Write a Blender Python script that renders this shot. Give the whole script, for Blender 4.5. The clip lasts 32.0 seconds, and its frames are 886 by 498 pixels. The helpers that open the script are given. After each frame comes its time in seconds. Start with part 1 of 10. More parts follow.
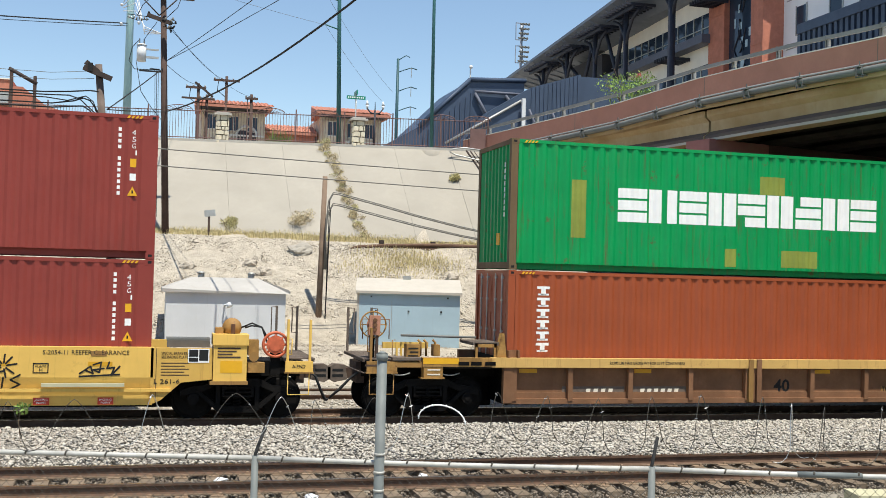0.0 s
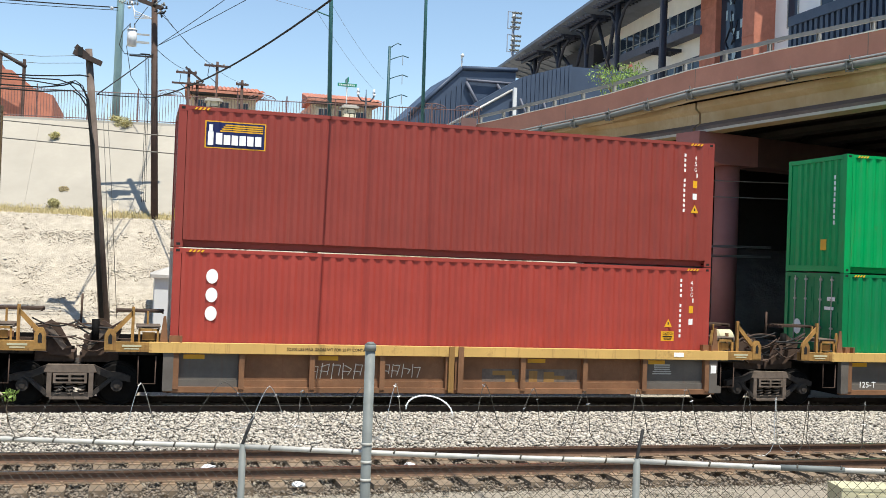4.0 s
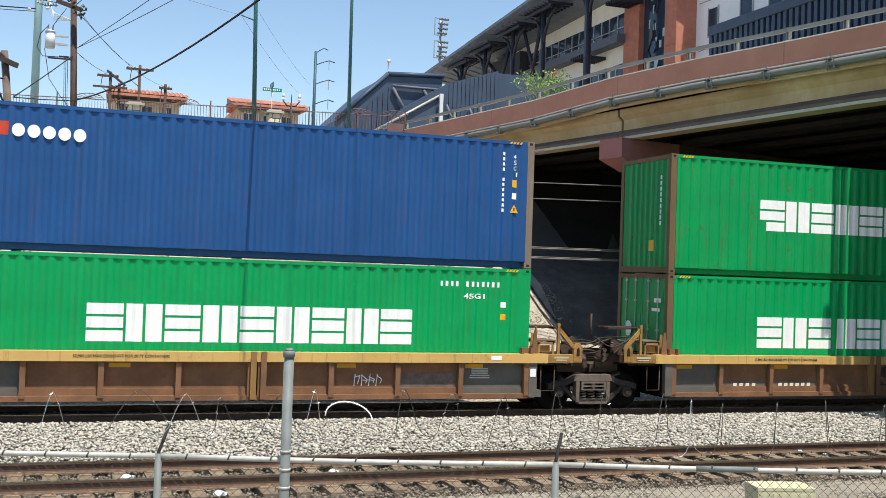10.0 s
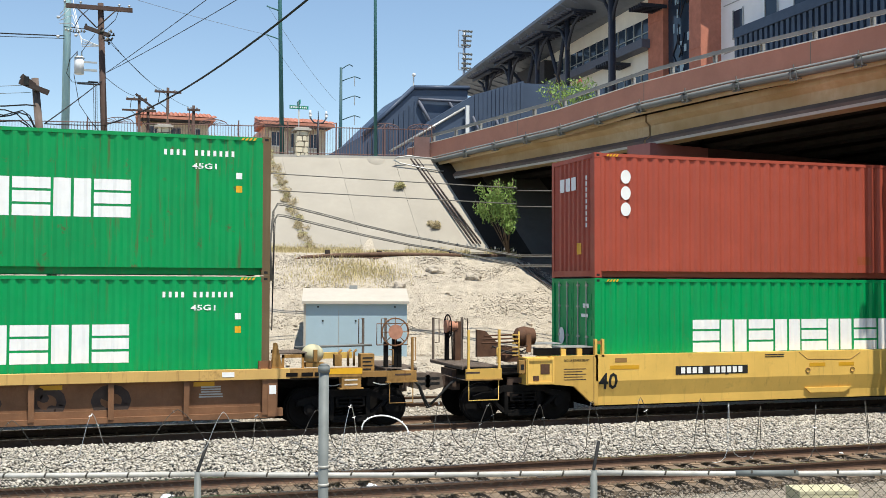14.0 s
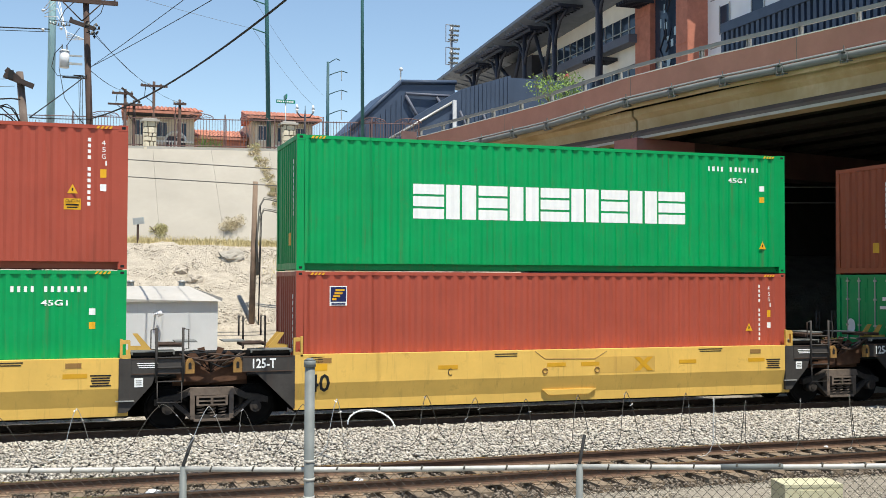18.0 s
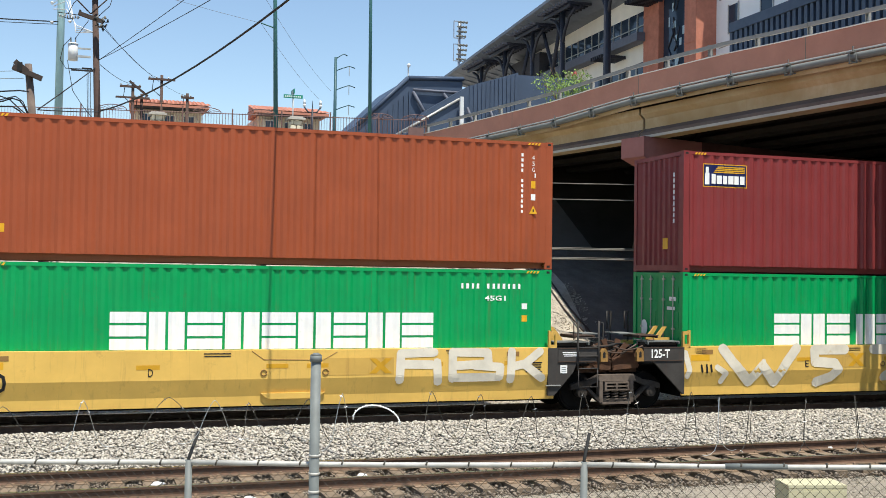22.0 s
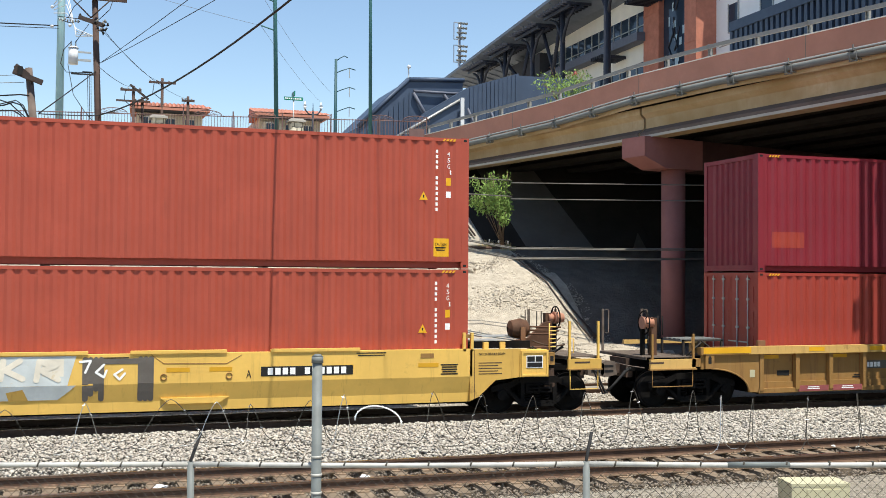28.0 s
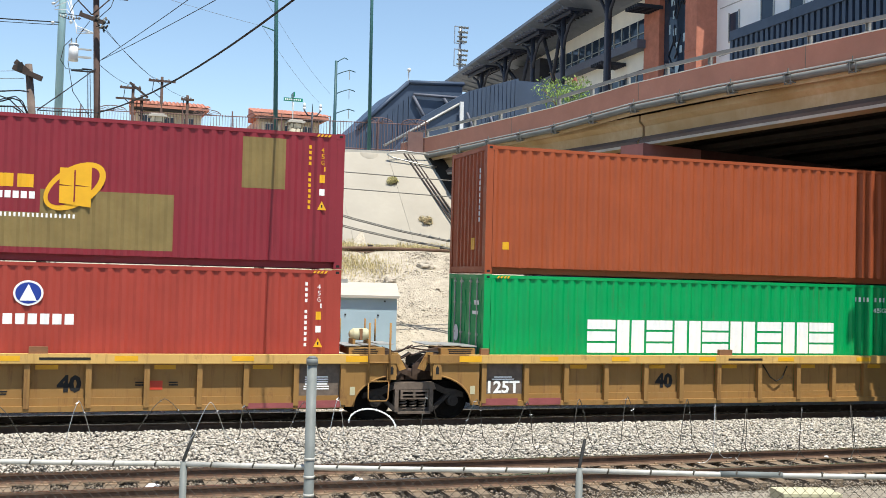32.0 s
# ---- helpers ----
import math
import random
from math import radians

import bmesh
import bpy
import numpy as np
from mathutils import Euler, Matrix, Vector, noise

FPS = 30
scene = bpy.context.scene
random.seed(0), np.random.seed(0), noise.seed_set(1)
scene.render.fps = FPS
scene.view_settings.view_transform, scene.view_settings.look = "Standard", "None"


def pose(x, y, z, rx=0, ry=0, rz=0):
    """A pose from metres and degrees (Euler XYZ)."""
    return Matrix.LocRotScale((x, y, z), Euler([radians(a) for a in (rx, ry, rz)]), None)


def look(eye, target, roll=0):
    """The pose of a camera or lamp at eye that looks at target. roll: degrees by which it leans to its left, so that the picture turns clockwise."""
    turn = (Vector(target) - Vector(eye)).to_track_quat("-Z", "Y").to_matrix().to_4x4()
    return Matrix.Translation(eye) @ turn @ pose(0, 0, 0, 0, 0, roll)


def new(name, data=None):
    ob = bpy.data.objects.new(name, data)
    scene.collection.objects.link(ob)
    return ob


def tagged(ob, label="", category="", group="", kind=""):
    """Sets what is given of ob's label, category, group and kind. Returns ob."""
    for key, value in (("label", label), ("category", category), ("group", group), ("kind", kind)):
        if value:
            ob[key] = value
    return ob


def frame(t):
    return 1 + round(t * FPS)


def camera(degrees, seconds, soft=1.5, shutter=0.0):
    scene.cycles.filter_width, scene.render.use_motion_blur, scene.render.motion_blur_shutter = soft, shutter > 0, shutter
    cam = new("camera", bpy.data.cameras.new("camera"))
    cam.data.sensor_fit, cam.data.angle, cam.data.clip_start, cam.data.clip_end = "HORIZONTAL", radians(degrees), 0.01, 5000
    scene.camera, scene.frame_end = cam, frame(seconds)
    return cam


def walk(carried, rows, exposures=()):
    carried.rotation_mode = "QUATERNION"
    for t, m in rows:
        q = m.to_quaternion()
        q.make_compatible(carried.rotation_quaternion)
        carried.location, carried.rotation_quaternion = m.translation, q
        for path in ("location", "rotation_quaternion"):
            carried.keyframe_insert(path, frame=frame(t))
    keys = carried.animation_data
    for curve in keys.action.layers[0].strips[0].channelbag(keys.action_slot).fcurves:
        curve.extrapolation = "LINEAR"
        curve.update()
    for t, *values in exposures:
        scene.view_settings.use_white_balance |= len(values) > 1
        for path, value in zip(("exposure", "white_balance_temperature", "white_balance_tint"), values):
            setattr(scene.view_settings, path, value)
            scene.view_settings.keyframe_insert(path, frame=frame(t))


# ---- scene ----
cam = camera(44.70, 32.0, soft=0.6)
PATH = [
    (0, look((-0.047, 0.049, 3.064), (2.567, 9.698, 3.322), 1.52)),
    (0.5, look((-0.047, 0.043, 3.078), (2.661, 9.666, 3.329), 1.96)),
    (1, look((-0.054, 0.042, 3.080), (2.649, 9.667, 3.316), 1.78)),
    (1.5, look((-0.053, 0.050, 3.082), (2.654, 9.675, 3.275), 1.77)),
    (2, look((-0.058, 0.052, 3.080), (2.655, 9.676, 3.214), 2.15)),
    (2.5, look((-0.054, 0.055, 3.075), (2.706, 9.666, 3.157), 2.05)),
    (4.5, look((-0.052, 0.002, 3.093), (2.635, 9.631, 3.338), 2.15)),
    (5, look((-0.042, -0.006, 3.092), (2.681, 9.607, 3.504), 2.72)),
    (5.5, look((-0.008, -0.017, 3.083), (2.678, 9.609, 3.431), 3.39)),
    (6, look((0.013, -0.016, 3.080), (2.784, 9.587, 3.379), 2.48)),
    (6.5, look((-0.035, -0.013, 3.094), (2.966, 9.525, 3.219), 2.15)),
    (7, look((-0.035, -0.014, 3.096), (2.913, 9.541, 3.168), 1.02)),
    (7.5, look((0.026, 0.014, 3.089), (3.028, 9.551, 3.264), 1.29)),
    (8, look((0.033, 0.019, 3.087), (3.224, 9.495, 3.255), -0.08)),
    (8.5, look((0.043, 0.023, 3.082), (3.383, 9.448, 3.257), 0.14)),
    (9, look((0.024, 0.020, 3.080), (3.378, 9.439, 3.237), 0.82)),
    (9.5, look((0.028, 0.026, 3.090), (3.357, 9.455, 3.234), 0.96)),
    (10, look((0.013, 0.007, 3.088), (3.359, 9.428, 3.316), 1.93)),
    (10.5, look((0.004, 0.008, 3.083), (3.294, 9.448, 3.329), 2.06)),
    (11, look((0.016, 0.014, 3.083), (3.320, 9.449, 3.324), 2.03)),
    (11.5, look((0.012, 0.002, 3.084), (3.319, 9.436, 3.352), 2.03)),
    (12, look((0.019, 0.006, 3.084), (3.359, 9.428, 3.346), 0.83)),
    (12.5, look((0.020, -0.002, 3.082), (3.359, 9.420, 3.354), 0.16)),
    (13, look((0.024, -0.008, 3.089), (3.326, 9.428, 3.347), -0.29)),
    (13.5, look((0.011, -0.013, 3.084), (3.173, 9.470, 3.366), -0.20)),
    (14, look((0.006, -0.010, 3.086), (3.081, 9.499, 3.419), 0.18)),
    (14.5, look((0.011, -0.010, 3.090), (3.090, 9.495, 3.500), 0.32)),
    (15, look((0.008, -0.014, 3.082), (3.154, 9.470, 3.465), -0.04)),
    (15.5, look((0.007, -0.013, 3.082), (3.082, 9.497, 3.414), 0.44)),
    (17.5, look((0.018, -0.003, 3.083), (3.202, 9.470, 3.421), 0.36)),
    (18, look((0.017, -0.006, 3.083), (3.205, 9.468, 3.367), 0.17)),
    (18.5, look((0.013, -0.008, 3.084), (3.219, 9.460, 3.376), 0.31)),
    (19, look((0.010, -0.012, 3.086), (3.203, 9.459, 3.405), 0.21)),
    (19.5, look((0.014, -0.009, 3.082), (3.213, 9.461, 3.387), 0.49)),
    (20, look((0.005, -0.012, 3.083), (3.174, 9.468, 3.384), 0.88)),
    (20.5, look((0.006, -0.014, 3.080), (3.160, 9.472, 3.322), 0.88)),
    (21, look((0.009, -0.011, 3.083), (3.148, 9.481, 3.308), 0.93)),
    (21.5, look((0.006, -0.012, 3.083), (3.145, 9.480, 3.328), 1.10)),
    (22, look((0.002, -0.012, 3.083), (3.142, 9.479, 3.334), 0.81)),
    (22.5, look((-0.005, -0.009, 3.085), (3.052, 9.509, 3.320), 1.21)),
    (23, look((-0.008, -0.013, 3.082), (2.992, 9.525, 3.287), 0.87)),
    (23.5, look((-0.000, -0.014, 3.082), (2.988, 9.527, 3.276), 1.00)),
    (24, look((0.001, -0.016, 3.083), (3.041, 9.508, 3.327), 0.75)),
    (24.5, look((0.004, -0.007, 3.081), (3.055, 9.512, 3.332), 0.68)),
    (25, look((0.000, -0.003, 3.081), (2.967, 9.543, 3.344), 0.52)),
    (25.5, look((0.002, -0.006, 3.081), (2.939, 9.549, 3.354), 0.56)),
    (26, look((-0.001, -0.024, 3.077), (2.986, 9.515, 3.374), 0.71)),
    (26.5, look((0.001, -0.017, 3.074), (3.100, 9.488, 3.325), 0.59)),
    (28.5, look((0.010, -0.013, 3.075), (3.136, 9.482, 3.341), 0.41)),
    (29, look((0.003, -0.012, 3.077), (3.149, 9.477, 3.330), 0.74)),
    (29.5, look((0.004, -0.009, 3.074), (3.133, 9.486, 3.318), 0.91)),
    (30, look((0.015, -0.008, 3.072), (3.167, 9.480, 3.301), 0.63)),
    (30.5, look((0.013, -0.009, 3.072), (3.200, 9.468, 3.278), 0.81)),
    (31, look((0.012, -0.007, 3.076), (3.221, 9.462, 3.278), 1.08)),
    (31.5, look((0.008, -0.008, 3.077), (3.190, 9.469, 3.315), 1.33)),
    (32, look((0.008, -0.014, 3.080), (3.161, 9.472, 3.376), 1.45)),
]
LIFT = 0.44
walk(cam, PATH, [(t, e + LIFT, 6380, 7) for t, e in ((0, -0.08), (1, -0.10), (2, 0.01), (5, 0.10), (6, -0.01), (7, -0.01), (8, -0.04), (9, -0.06), (10, 0.04), (12, -0.06), (13, -0.08), (14, -0.04), (15, -0.12), (18, -0.01), (20, 0.02), (23, 0.04), (24, -0.03), (26, 0.01), (29, 0.09), (30, -0.05), (31, 0.04), (32, 0.13))])

# ---- world and sun ----
BR = Vector((-0.23, 0.97, 0)).normalized()      # the bridge's run; the sun stands in the same upright plane
SUN_EL = radians(70)
world = bpy.data.worlds.new("sky")
scene.world = world
world.use_nodes = True
wn = world.node_tree.nodes
sky = wn.new("ShaderNodeTexSky")
sky.sky_type = "NISHITA"
sky.sun_disc = False
sky.sun_elevation = SUN_EL
sky.sun_rotation = math.atan2(-BR.x, -BR.y)
sky.altitude = 1100
sky.air_density = 1.15
sky.dust_density = 0.4
sky.ozone_density = 0.45
wn["Background"].inputs[1].default_value = 0.119
world.node_tree.links.new(sky.outputs[0], wn["Background"].inputs[0])
sun = new("sun", bpy.data.lights.new("sun", "SUN"))
sun.data.energy, sun.data.angle, sun.data.color = 5.0, radians(0.53), (1.0, 0.93, 0.82)
sun_dir = Vector((BR.x * math.cos(SUN_EL), BR.y * math.cos(SUN_EL), -math.sin(SUN_EL)))
sun.matrix_world = Matrix.Translation((0, -10, 60)) @ sun_dir.to_track_quat("-Z", "Y").to_matrix().to_4x4()
scene.view_settings.exposure = 0.0


# ---- materials ----
def material(name, base, rough=0.7, metal=0.0, var=0.25, scale=3.0, tint=None, bump=0.0, bscale=40.0,
             streak=0.0, streak_col=(0.16, 0.06, 0.03), spots=0.0, spot_scale=2.0, isl=0.0, rnd=0.0, dust=0.0):
    """Base colour varied at two scales, with bump, downward streaks, worn spots and a change from piece to piece."""
    m = bpy.data.materials.new(name)
    m.use_nodes = True
    n, l = m.node_tree.nodes, m.node_tree.links
    b = n["Principled BSDF"]
    b.inputs["Roughness"].default_value = rough
    b.inputs["Specular IOR Level"].default_value = 0.3
    b.inputs["Metallic"].default_value = metal
    tc = n.new("ShaderNodeTexCoord")
    src = tc.outputs["Object"]

    def noise_tex(sc, detail=5.0, rgh=0.6, vec=None):
        t = n.new("ShaderNodeTexNoise")
        t.inputs["Scale"].default_value = sc
        t.inputs["Detail"].default_value = detail
        t.inputs["Roughness"].default_value = rgh
        l.new(vec or src, t.inputs["Vector"])
        return t.outputs["Fac"]

    def ramp(fac, lo, hi, a=0.0, c=1.0):
        r = n.new("ShaderNodeMapRange")
        r.inputs["From Min"].default_value, r.inputs["From Max"].default_value = lo, hi
        r.inputs["To Min"].default_value, r.inputs["To Max"].default_value = a, c
        l.new(fac, r.inputs["Value"])
        return r.outputs["Result"]

    def mix(fac, a, c):
        x = n.new("ShaderNodeMix")
        x.data_type = "RGBA"
        for sock, v in ((x.inputs[0], fac), (x.inputs[6], a), (x.inputs[7], c)):
            if isinstance(v, (int, float)):
                sock.default_value = v
            elif isinstance(v, tuple):
                sock.default_value = (*v[:3], 1)
            else:
                l.new(v, sock)
        return x.outputs[2]
    dark = tuple(c * (1 - var) for c in base)
    light = tuple(min(1, c * (1 + var * 0.8)) for c in (tint or base))
    col = mix(ramp(noise_tex(scale), 0.3, 0.7), dark, light)
    col = mix(ramp(noise_tex(scale * 11, 3), 0.25, 0.75, 0.0, 0.55), col, mix(0.5, dark, base))
    if streak:
        mp = n.new("ShaderNodeMapping")
        mp.inputs["Scale"].default_value = (5.0, 5.0, 0.35)
        l.new(src, mp.inputs["Vector"])
        f = ramp(noise_tex(1.6, 6, 0.7, mp.outputs["Vector"]), 0.56, 0.74, 0.0, streak)
        col = mix(f, col, streak_col)
    if spots:
        f = ramp(noise_tex(spot_scale, 8, 0.72), 0.6, 0.68, 0.0, spots)
        col = mix(f, col, streak_col)
    if dust:
        mp = n.new("ShaderNodeMapping")
        mp.inputs["Scale"].default_value = (3.0, 3.0, 0.12)
        mp.inputs["Location"].default_value = (4.0, 1.0, 2.0)
        l.new(src, mp.inputs["Vector"])
        f = ramp(noise_tex(2.4, 5, 0.7, mp.outputs["Vector"]), 0.52, 0.75, 0.0, dust)
        col = mix(f, col, tuple(min(1, c * 0.85 + k) for c, k in zip(base, (0.11, 0.085, 0.065))))
        f = ramp(noise_tex(0.35, 4, 0.6), 0.42, 0.68, 0.0, dust * 0.9)
        col = mix(f, col, tuple(c * 0.72 + 0.02 for c in base))
    if isl or rnd:
        if isl:
            g = n.new("ShaderNodeNewGeometry")
            f = g.outputs["Random Per Island"]
        else:
            g = n.new("ShaderNodeObjectInfo")
            f = g.outputs["Random"]
        k = isl or rnd
        col = mix(ramp(f, 0, 1, 0.0, k), col, tuple(c * 0.45 for c in base))
    l.new(col, b.inputs["Base Color"])
    l.new(ramp(noise_tex(scale * 3), 0.3, 0.7, max(0.05, rough - 0.12), min(1, rough + 0.1)), b.inputs["Roughness"])
    if bump:
        bp = n.new("ShaderNodeBump")
        bp.inputs["Strength"].default_value = 1.0
        bp.inputs["Distance"].default_value = bump
        l.new(noise_tex(bscale, 6, 0.65), bp.inputs["Height"])
        l.new(bp.outputs["Normal"], b.inputs["Normal"])
    return m


RUST = (0.13, 0.05, 0.025)


def paint(name, c, streak=0.35, spots=0.25, rough=0.5, dust=0.28):
    return material(name, c, rough, var=0.14, scale=0.9, streak=streak, spots=spots, spot_scale=2.4,
                    streak_col=RUST, bump=0.004, bscale=2.5, dust=dust)


M = {}
M["green"] = paint("green_paint", (0.001, 0.315, 0.085), 0.34, 0.16, dust=0.07)
M["green_worn"] = paint("worn_green_paint", (0.002, 0.29, 0.076), 0.8, 0.75, dust=0.12)
M["green_dark"] = paint("dark_green_paint", (0.002, 0.20, 0.066), 0.25, 0.08, dust=0.1)
M["burgundy"] = paint("burgundy_paint", (0.215, 0.032, 0.033), 0.25, 0.08, dust=0.08)
M["brick"] = paint("dull_brick_red_paint", (0.255, 0.044, 0.033), 0.25, 0.1, dust=0.1)
M["crimson"] = paint("deep_red_paint", (0.36, 0.052, 0.038), 0.25, 0.1, dust=0.1)
M["oxide"] = paint("red_oxide_paint", (0.385, 0.074, 0.044), 0.25, 0.1, dust=0.1)
M["brown"] = paint("orange_brown_paint", (0.33, 0.074, 0.026), 0.25, 0.1, dust=0.1)
M["red"] = paint("red_paint", (0.345, 0.05, 0.034), 0.2, 0.08, dust=0.08)
M["maroon"] = paint("maroon_paint", (0.225, 0.022, 0.034), 0.2, 0.06, dust=0.07)
M["blue"] = paint("navy_blue_paint", (0.012, 0.075, 0.235), 0.3, 0.12, dust=0.14)
M["yellow"] = paint("yellow_car_paint", (0.76, 0.48, 0.112), 0.32, 0.2, 0.6, dust=0.1)
M["tan"] = paint("weathered_yellow_car_paint", (0.30, 0.165, 0.05), 0.75, 0.5, 0.7)
M["rusty"] = material("rusty_car_steel", (0.22, 0.11, 0.056), 0.85, var=0.35, scale=1.5, streak=0.4, spots=0.5, bump=0.004, bscale=30)
M["charcoal"] = material("charcoal_painted_steel", (0.062, 0.057, 0.053), 0.7, var=0.3, scale=2, streak=0.2)
M["dustgrey"] = material("dusty_grey_repaint", (0.13, 0.115, 0.10), 0.8, var=0.25, scale=2, streak=0.25)
M["rustyellow"] = material("rust_stained_yellow_paint", (0.35, 0.195, 0.058), 0.8, var=0.5, scale=4, streak=0.9, streak_col=RUST, spots=0.9, spot_scale=3.4, bump=0.003)
M["greycable"] = material("weathered_grey_cable", (0.17, 0.16, 0.14), 0.7, var=0.2)
M["silver"] = material("patchy_silver_overspray", (0.60, 0.64, 0.63), 0.6, var=0.2, scale=2, spots=0.6, spot_scale=1.6, streak_col=(0.6, 0.36, 0.08))
# Dirt with the underpass shade put into its colour.
M["dirt"] = material("shade_darkened_dirt", (0.15, 0.13, 0.11), 0.95, var=0.35, scale=1.5, bump=0.05, bscale=9)
M["postgreen"] = paint("rust_bitten_post", (0.15, 0.10, 0.05), 0.9, 0.75, 0.7)
M["postbrown"] = paint("grey_brown_post", (0.21, 0.16, 0.12), 0.6, 0.5, 0.7)
M["drawbar"] = material("dark_rusty_drawbar_steel", (0.085, 0.058, 0.045), 0.8, var=0.4, scale=5, bump=0.004)
M["bandblue"] = material("slate_blue_balcony_panel", (0.12, 0.13, 0.17), 0.6, var=0.12)
M["parapet_rail"] = material("weathered_grey_bridge_rail", (0.27, 0.265, 0.25), 0.7, var=0.15, scale=2)
M["bushleaf"] = material("light_green_bush_leaf", (0.25, 0.37, 0.09), 0.75, var=0.3, scale=3, isl=0.5)
M["soot_spray"] = material("thin_black_spray_paint", (0.06, 0.042, 0.034), 0.75, var=0.4, scale=3, spots=0.6, spot_scale=3, streak_col=(0.16, 0.08, 0.05))
M["fadedyellow"] = paint("faded_orange_yellow_panel", (0.60, 0.37, 0.085), 0.4, 0.4, 0.65, dust=0.1)
# Greasy steel whose near-black also paints in shade under the cars.
M["grime_shade"] = material("greasy_steel_shade_black", (0.009, 0.008, 0.0075), 0.75, var=0.5, scale=4, bump=0.004)
M["truck"] = material("dusty_cast_steel", (0.165, 0.13, 0.105), 0.8, var=0.4, scale=5, bump=0.003)
# Darker copy of the cast steel, for shaded truck arms and dark fittings.
M["truckdark"] = material("dark_cast_steel", (0.04, 0.033, 0.028), 0.8, var=0.45, scale=5, bump=0.003)
M["tanchord"] = paint("weathered_ochre_chord_paint", (0.62, 0.39, 0.125), 0.5, 0.4, 0.65, dust=0.1)
M["white"] = material("white_marking_paint", (0.87, 0.87, 0.85), 0.6, var=0.06, scale=4, spots=0.2, spot_scale=5, streak_col=(0.35, 0.4, 0.35))
M["overspray"] = material("thin_white_spray_paint", (0.74, 0.68, 0.56), 0.7, var=0.15, scale=3, spots=0.5, spot_scale=4, streak_col=(0.6, 0.45, 0.2))
M["black"] = material("black_marking_paint", (0.025, 0.025, 0.025), 0.6, var=0.2)
M["amber"] = material("amber_marking", (0.75, 0.4, 0.02), 0.45, var=0.1)
M["reflector"] = material("faded_reflector_tape", (0.62, 0.33, 0.02), 0.4, var=0.12)
M["signblue"] = material("blue_decal", (0.02, 0.05, 0.3), 0.4, var=0.1)
M["navy_sign"] = material("navy_decal", (0.012, 0.018, 0.09), 0.4, var=0.1)
M["logored"] = material("red_decal", (0.55, 0.06, 0.03), 0.5, var=0.1)
M["faded_red"] = material("faded_pink_red_patch", (0.30, 0.085, 0.085), 0.7, var=0.2)
M["orange"] = material("orange_brake_wheel_paint", (0.55, 0.13, 0.06), 0.6, var=0.25, scale=8)
M["olive"] = material("olive_green_repair_paint", (0.25, 0.30, 0.055), 0.65, var=0.2, scale=1.5, streak=0.3)
M["primer"] = material("olive_repair_primer", (0.22, 0.16, 0.06), 0.7, var=0.2, scale=1.5, streak=0.3)
M["rail"] = material("rusty_rail_side", (0.135, 0.085, 0.06), 0.75, 0.3, var=0.3, scale=6)
M["railtop"] = material("polished_rail_head", (0.35, 0.31, 0.28), 0.3, 1.0, var=0.15)
M["tie"] = material("dusty_tie_wood", (0.235, 0.18, 0.128), 0.92, var=0.4, scale=4, bump=0.006, bscale=20, rnd=0.45)
M["soil"] = material("dusty_gravel_soil", (0.285, 0.25, 0.20), 0.95, var=0.3, scale=0.6, bump=0.03, bscale=14)
# Near-black bed paints shade into the gaps between the stones.
M["ballast_bed"] = material("ballast_bed", (0.05, 0.044, 0.037), 0.95, var=0.4, scale=6, bump=0.05, bscale=11)
M["stone"] = material("pale_ballast_stone", (0.57, 0.52, 0.445), 0.9, var=0.18, scale=5, isl=0.8)
M["trackgravel"] = material("dark_track_gravel", (0.27, 0.22, 0.17), 0.92, var=0.25, scale=2.5, isl=0.9)
M["rubble"] = material("rubble_slope", (0.46, 0.405, 0.325), 0.95, var=0.3, scale=3.5, bump=0.055, bscale=20)
M["gravelstone"] = material("dusty_gravel_stone", (0.40, 0.355, 0.285), 0.92, var=0.2, scale=2.5, isl=0.65)
M["rustdark"] = material("dark_rusty_brake_steel", (0.11, 0.055, 0.032), 0.85, var=0.4, scale=4, spots=0.4, spot_scale=5, streak_col=(0.04, 0.025, 0.02), bump=0.004)
M["rock"] = material("rubble_rock", (0.50, 0.44, 0.36), 0.92, var=0.2, scale=2.5, bump=0.015, bscale=9, isl=0.4)
M["slab"] = material("sun_bleached_concrete", (0.345, 0.315, 0.265), 0.9, var=0.12, scale=0.5, bump=0.004, bscale=30)
M["concrete"] = material("grey_concrete", (0.45, 0.42, 0.37), 0.9, var=0.18, scale=1.0, bump=0.004, bscale=25)
M["girder"] = material("ochre_stained_concrete", (0.48, 0.33, 0.16), 0.85, var=0.25, scale=0.45, tint=(0.5, 0.4, 0.27), streak=0.25, streak_col=(0.3, 0.16, 0.06), bump=0.004, bscale=20)
# Concrete blackened to paint in the shade below the bridge deck.
M["sooty"] = material("shade_darkened_concrete", (0.034, 0.030, 0.026), 0.9, var=0.3, scale=0.5, bump=0.004, bscale=20)
M["pipegrey"] = material("weathered_grey_pipe", (0.17, 0.175, 0.165), 0.7, var=0.2, scale=2)
M["gear"] = material("faded_salmon_gear_paint", (0.46, 0.22, 0.14), 0.7, var=0.25, scale=8)
M["parapet"] = material("brick_red_stained_concrete", (0.475, 0.225, 0.16), 0.88, var=0.16, scale=0.8, bump=0.003, bscale=30)
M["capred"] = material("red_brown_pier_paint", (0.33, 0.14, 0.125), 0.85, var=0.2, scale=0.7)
M["galv"] = material("galvanised_steel", (0.46, 0.46, 0.44), 0.5, 0.6, var=0.15, scale=6)
M["postgrey"] = material("dull_grey_painted_pipe", (0.16, 0.175, 0.17), 0.6, var=0.2, scale=6, streak=0.3, streak_col=(0.1, 0.1, 0.09))
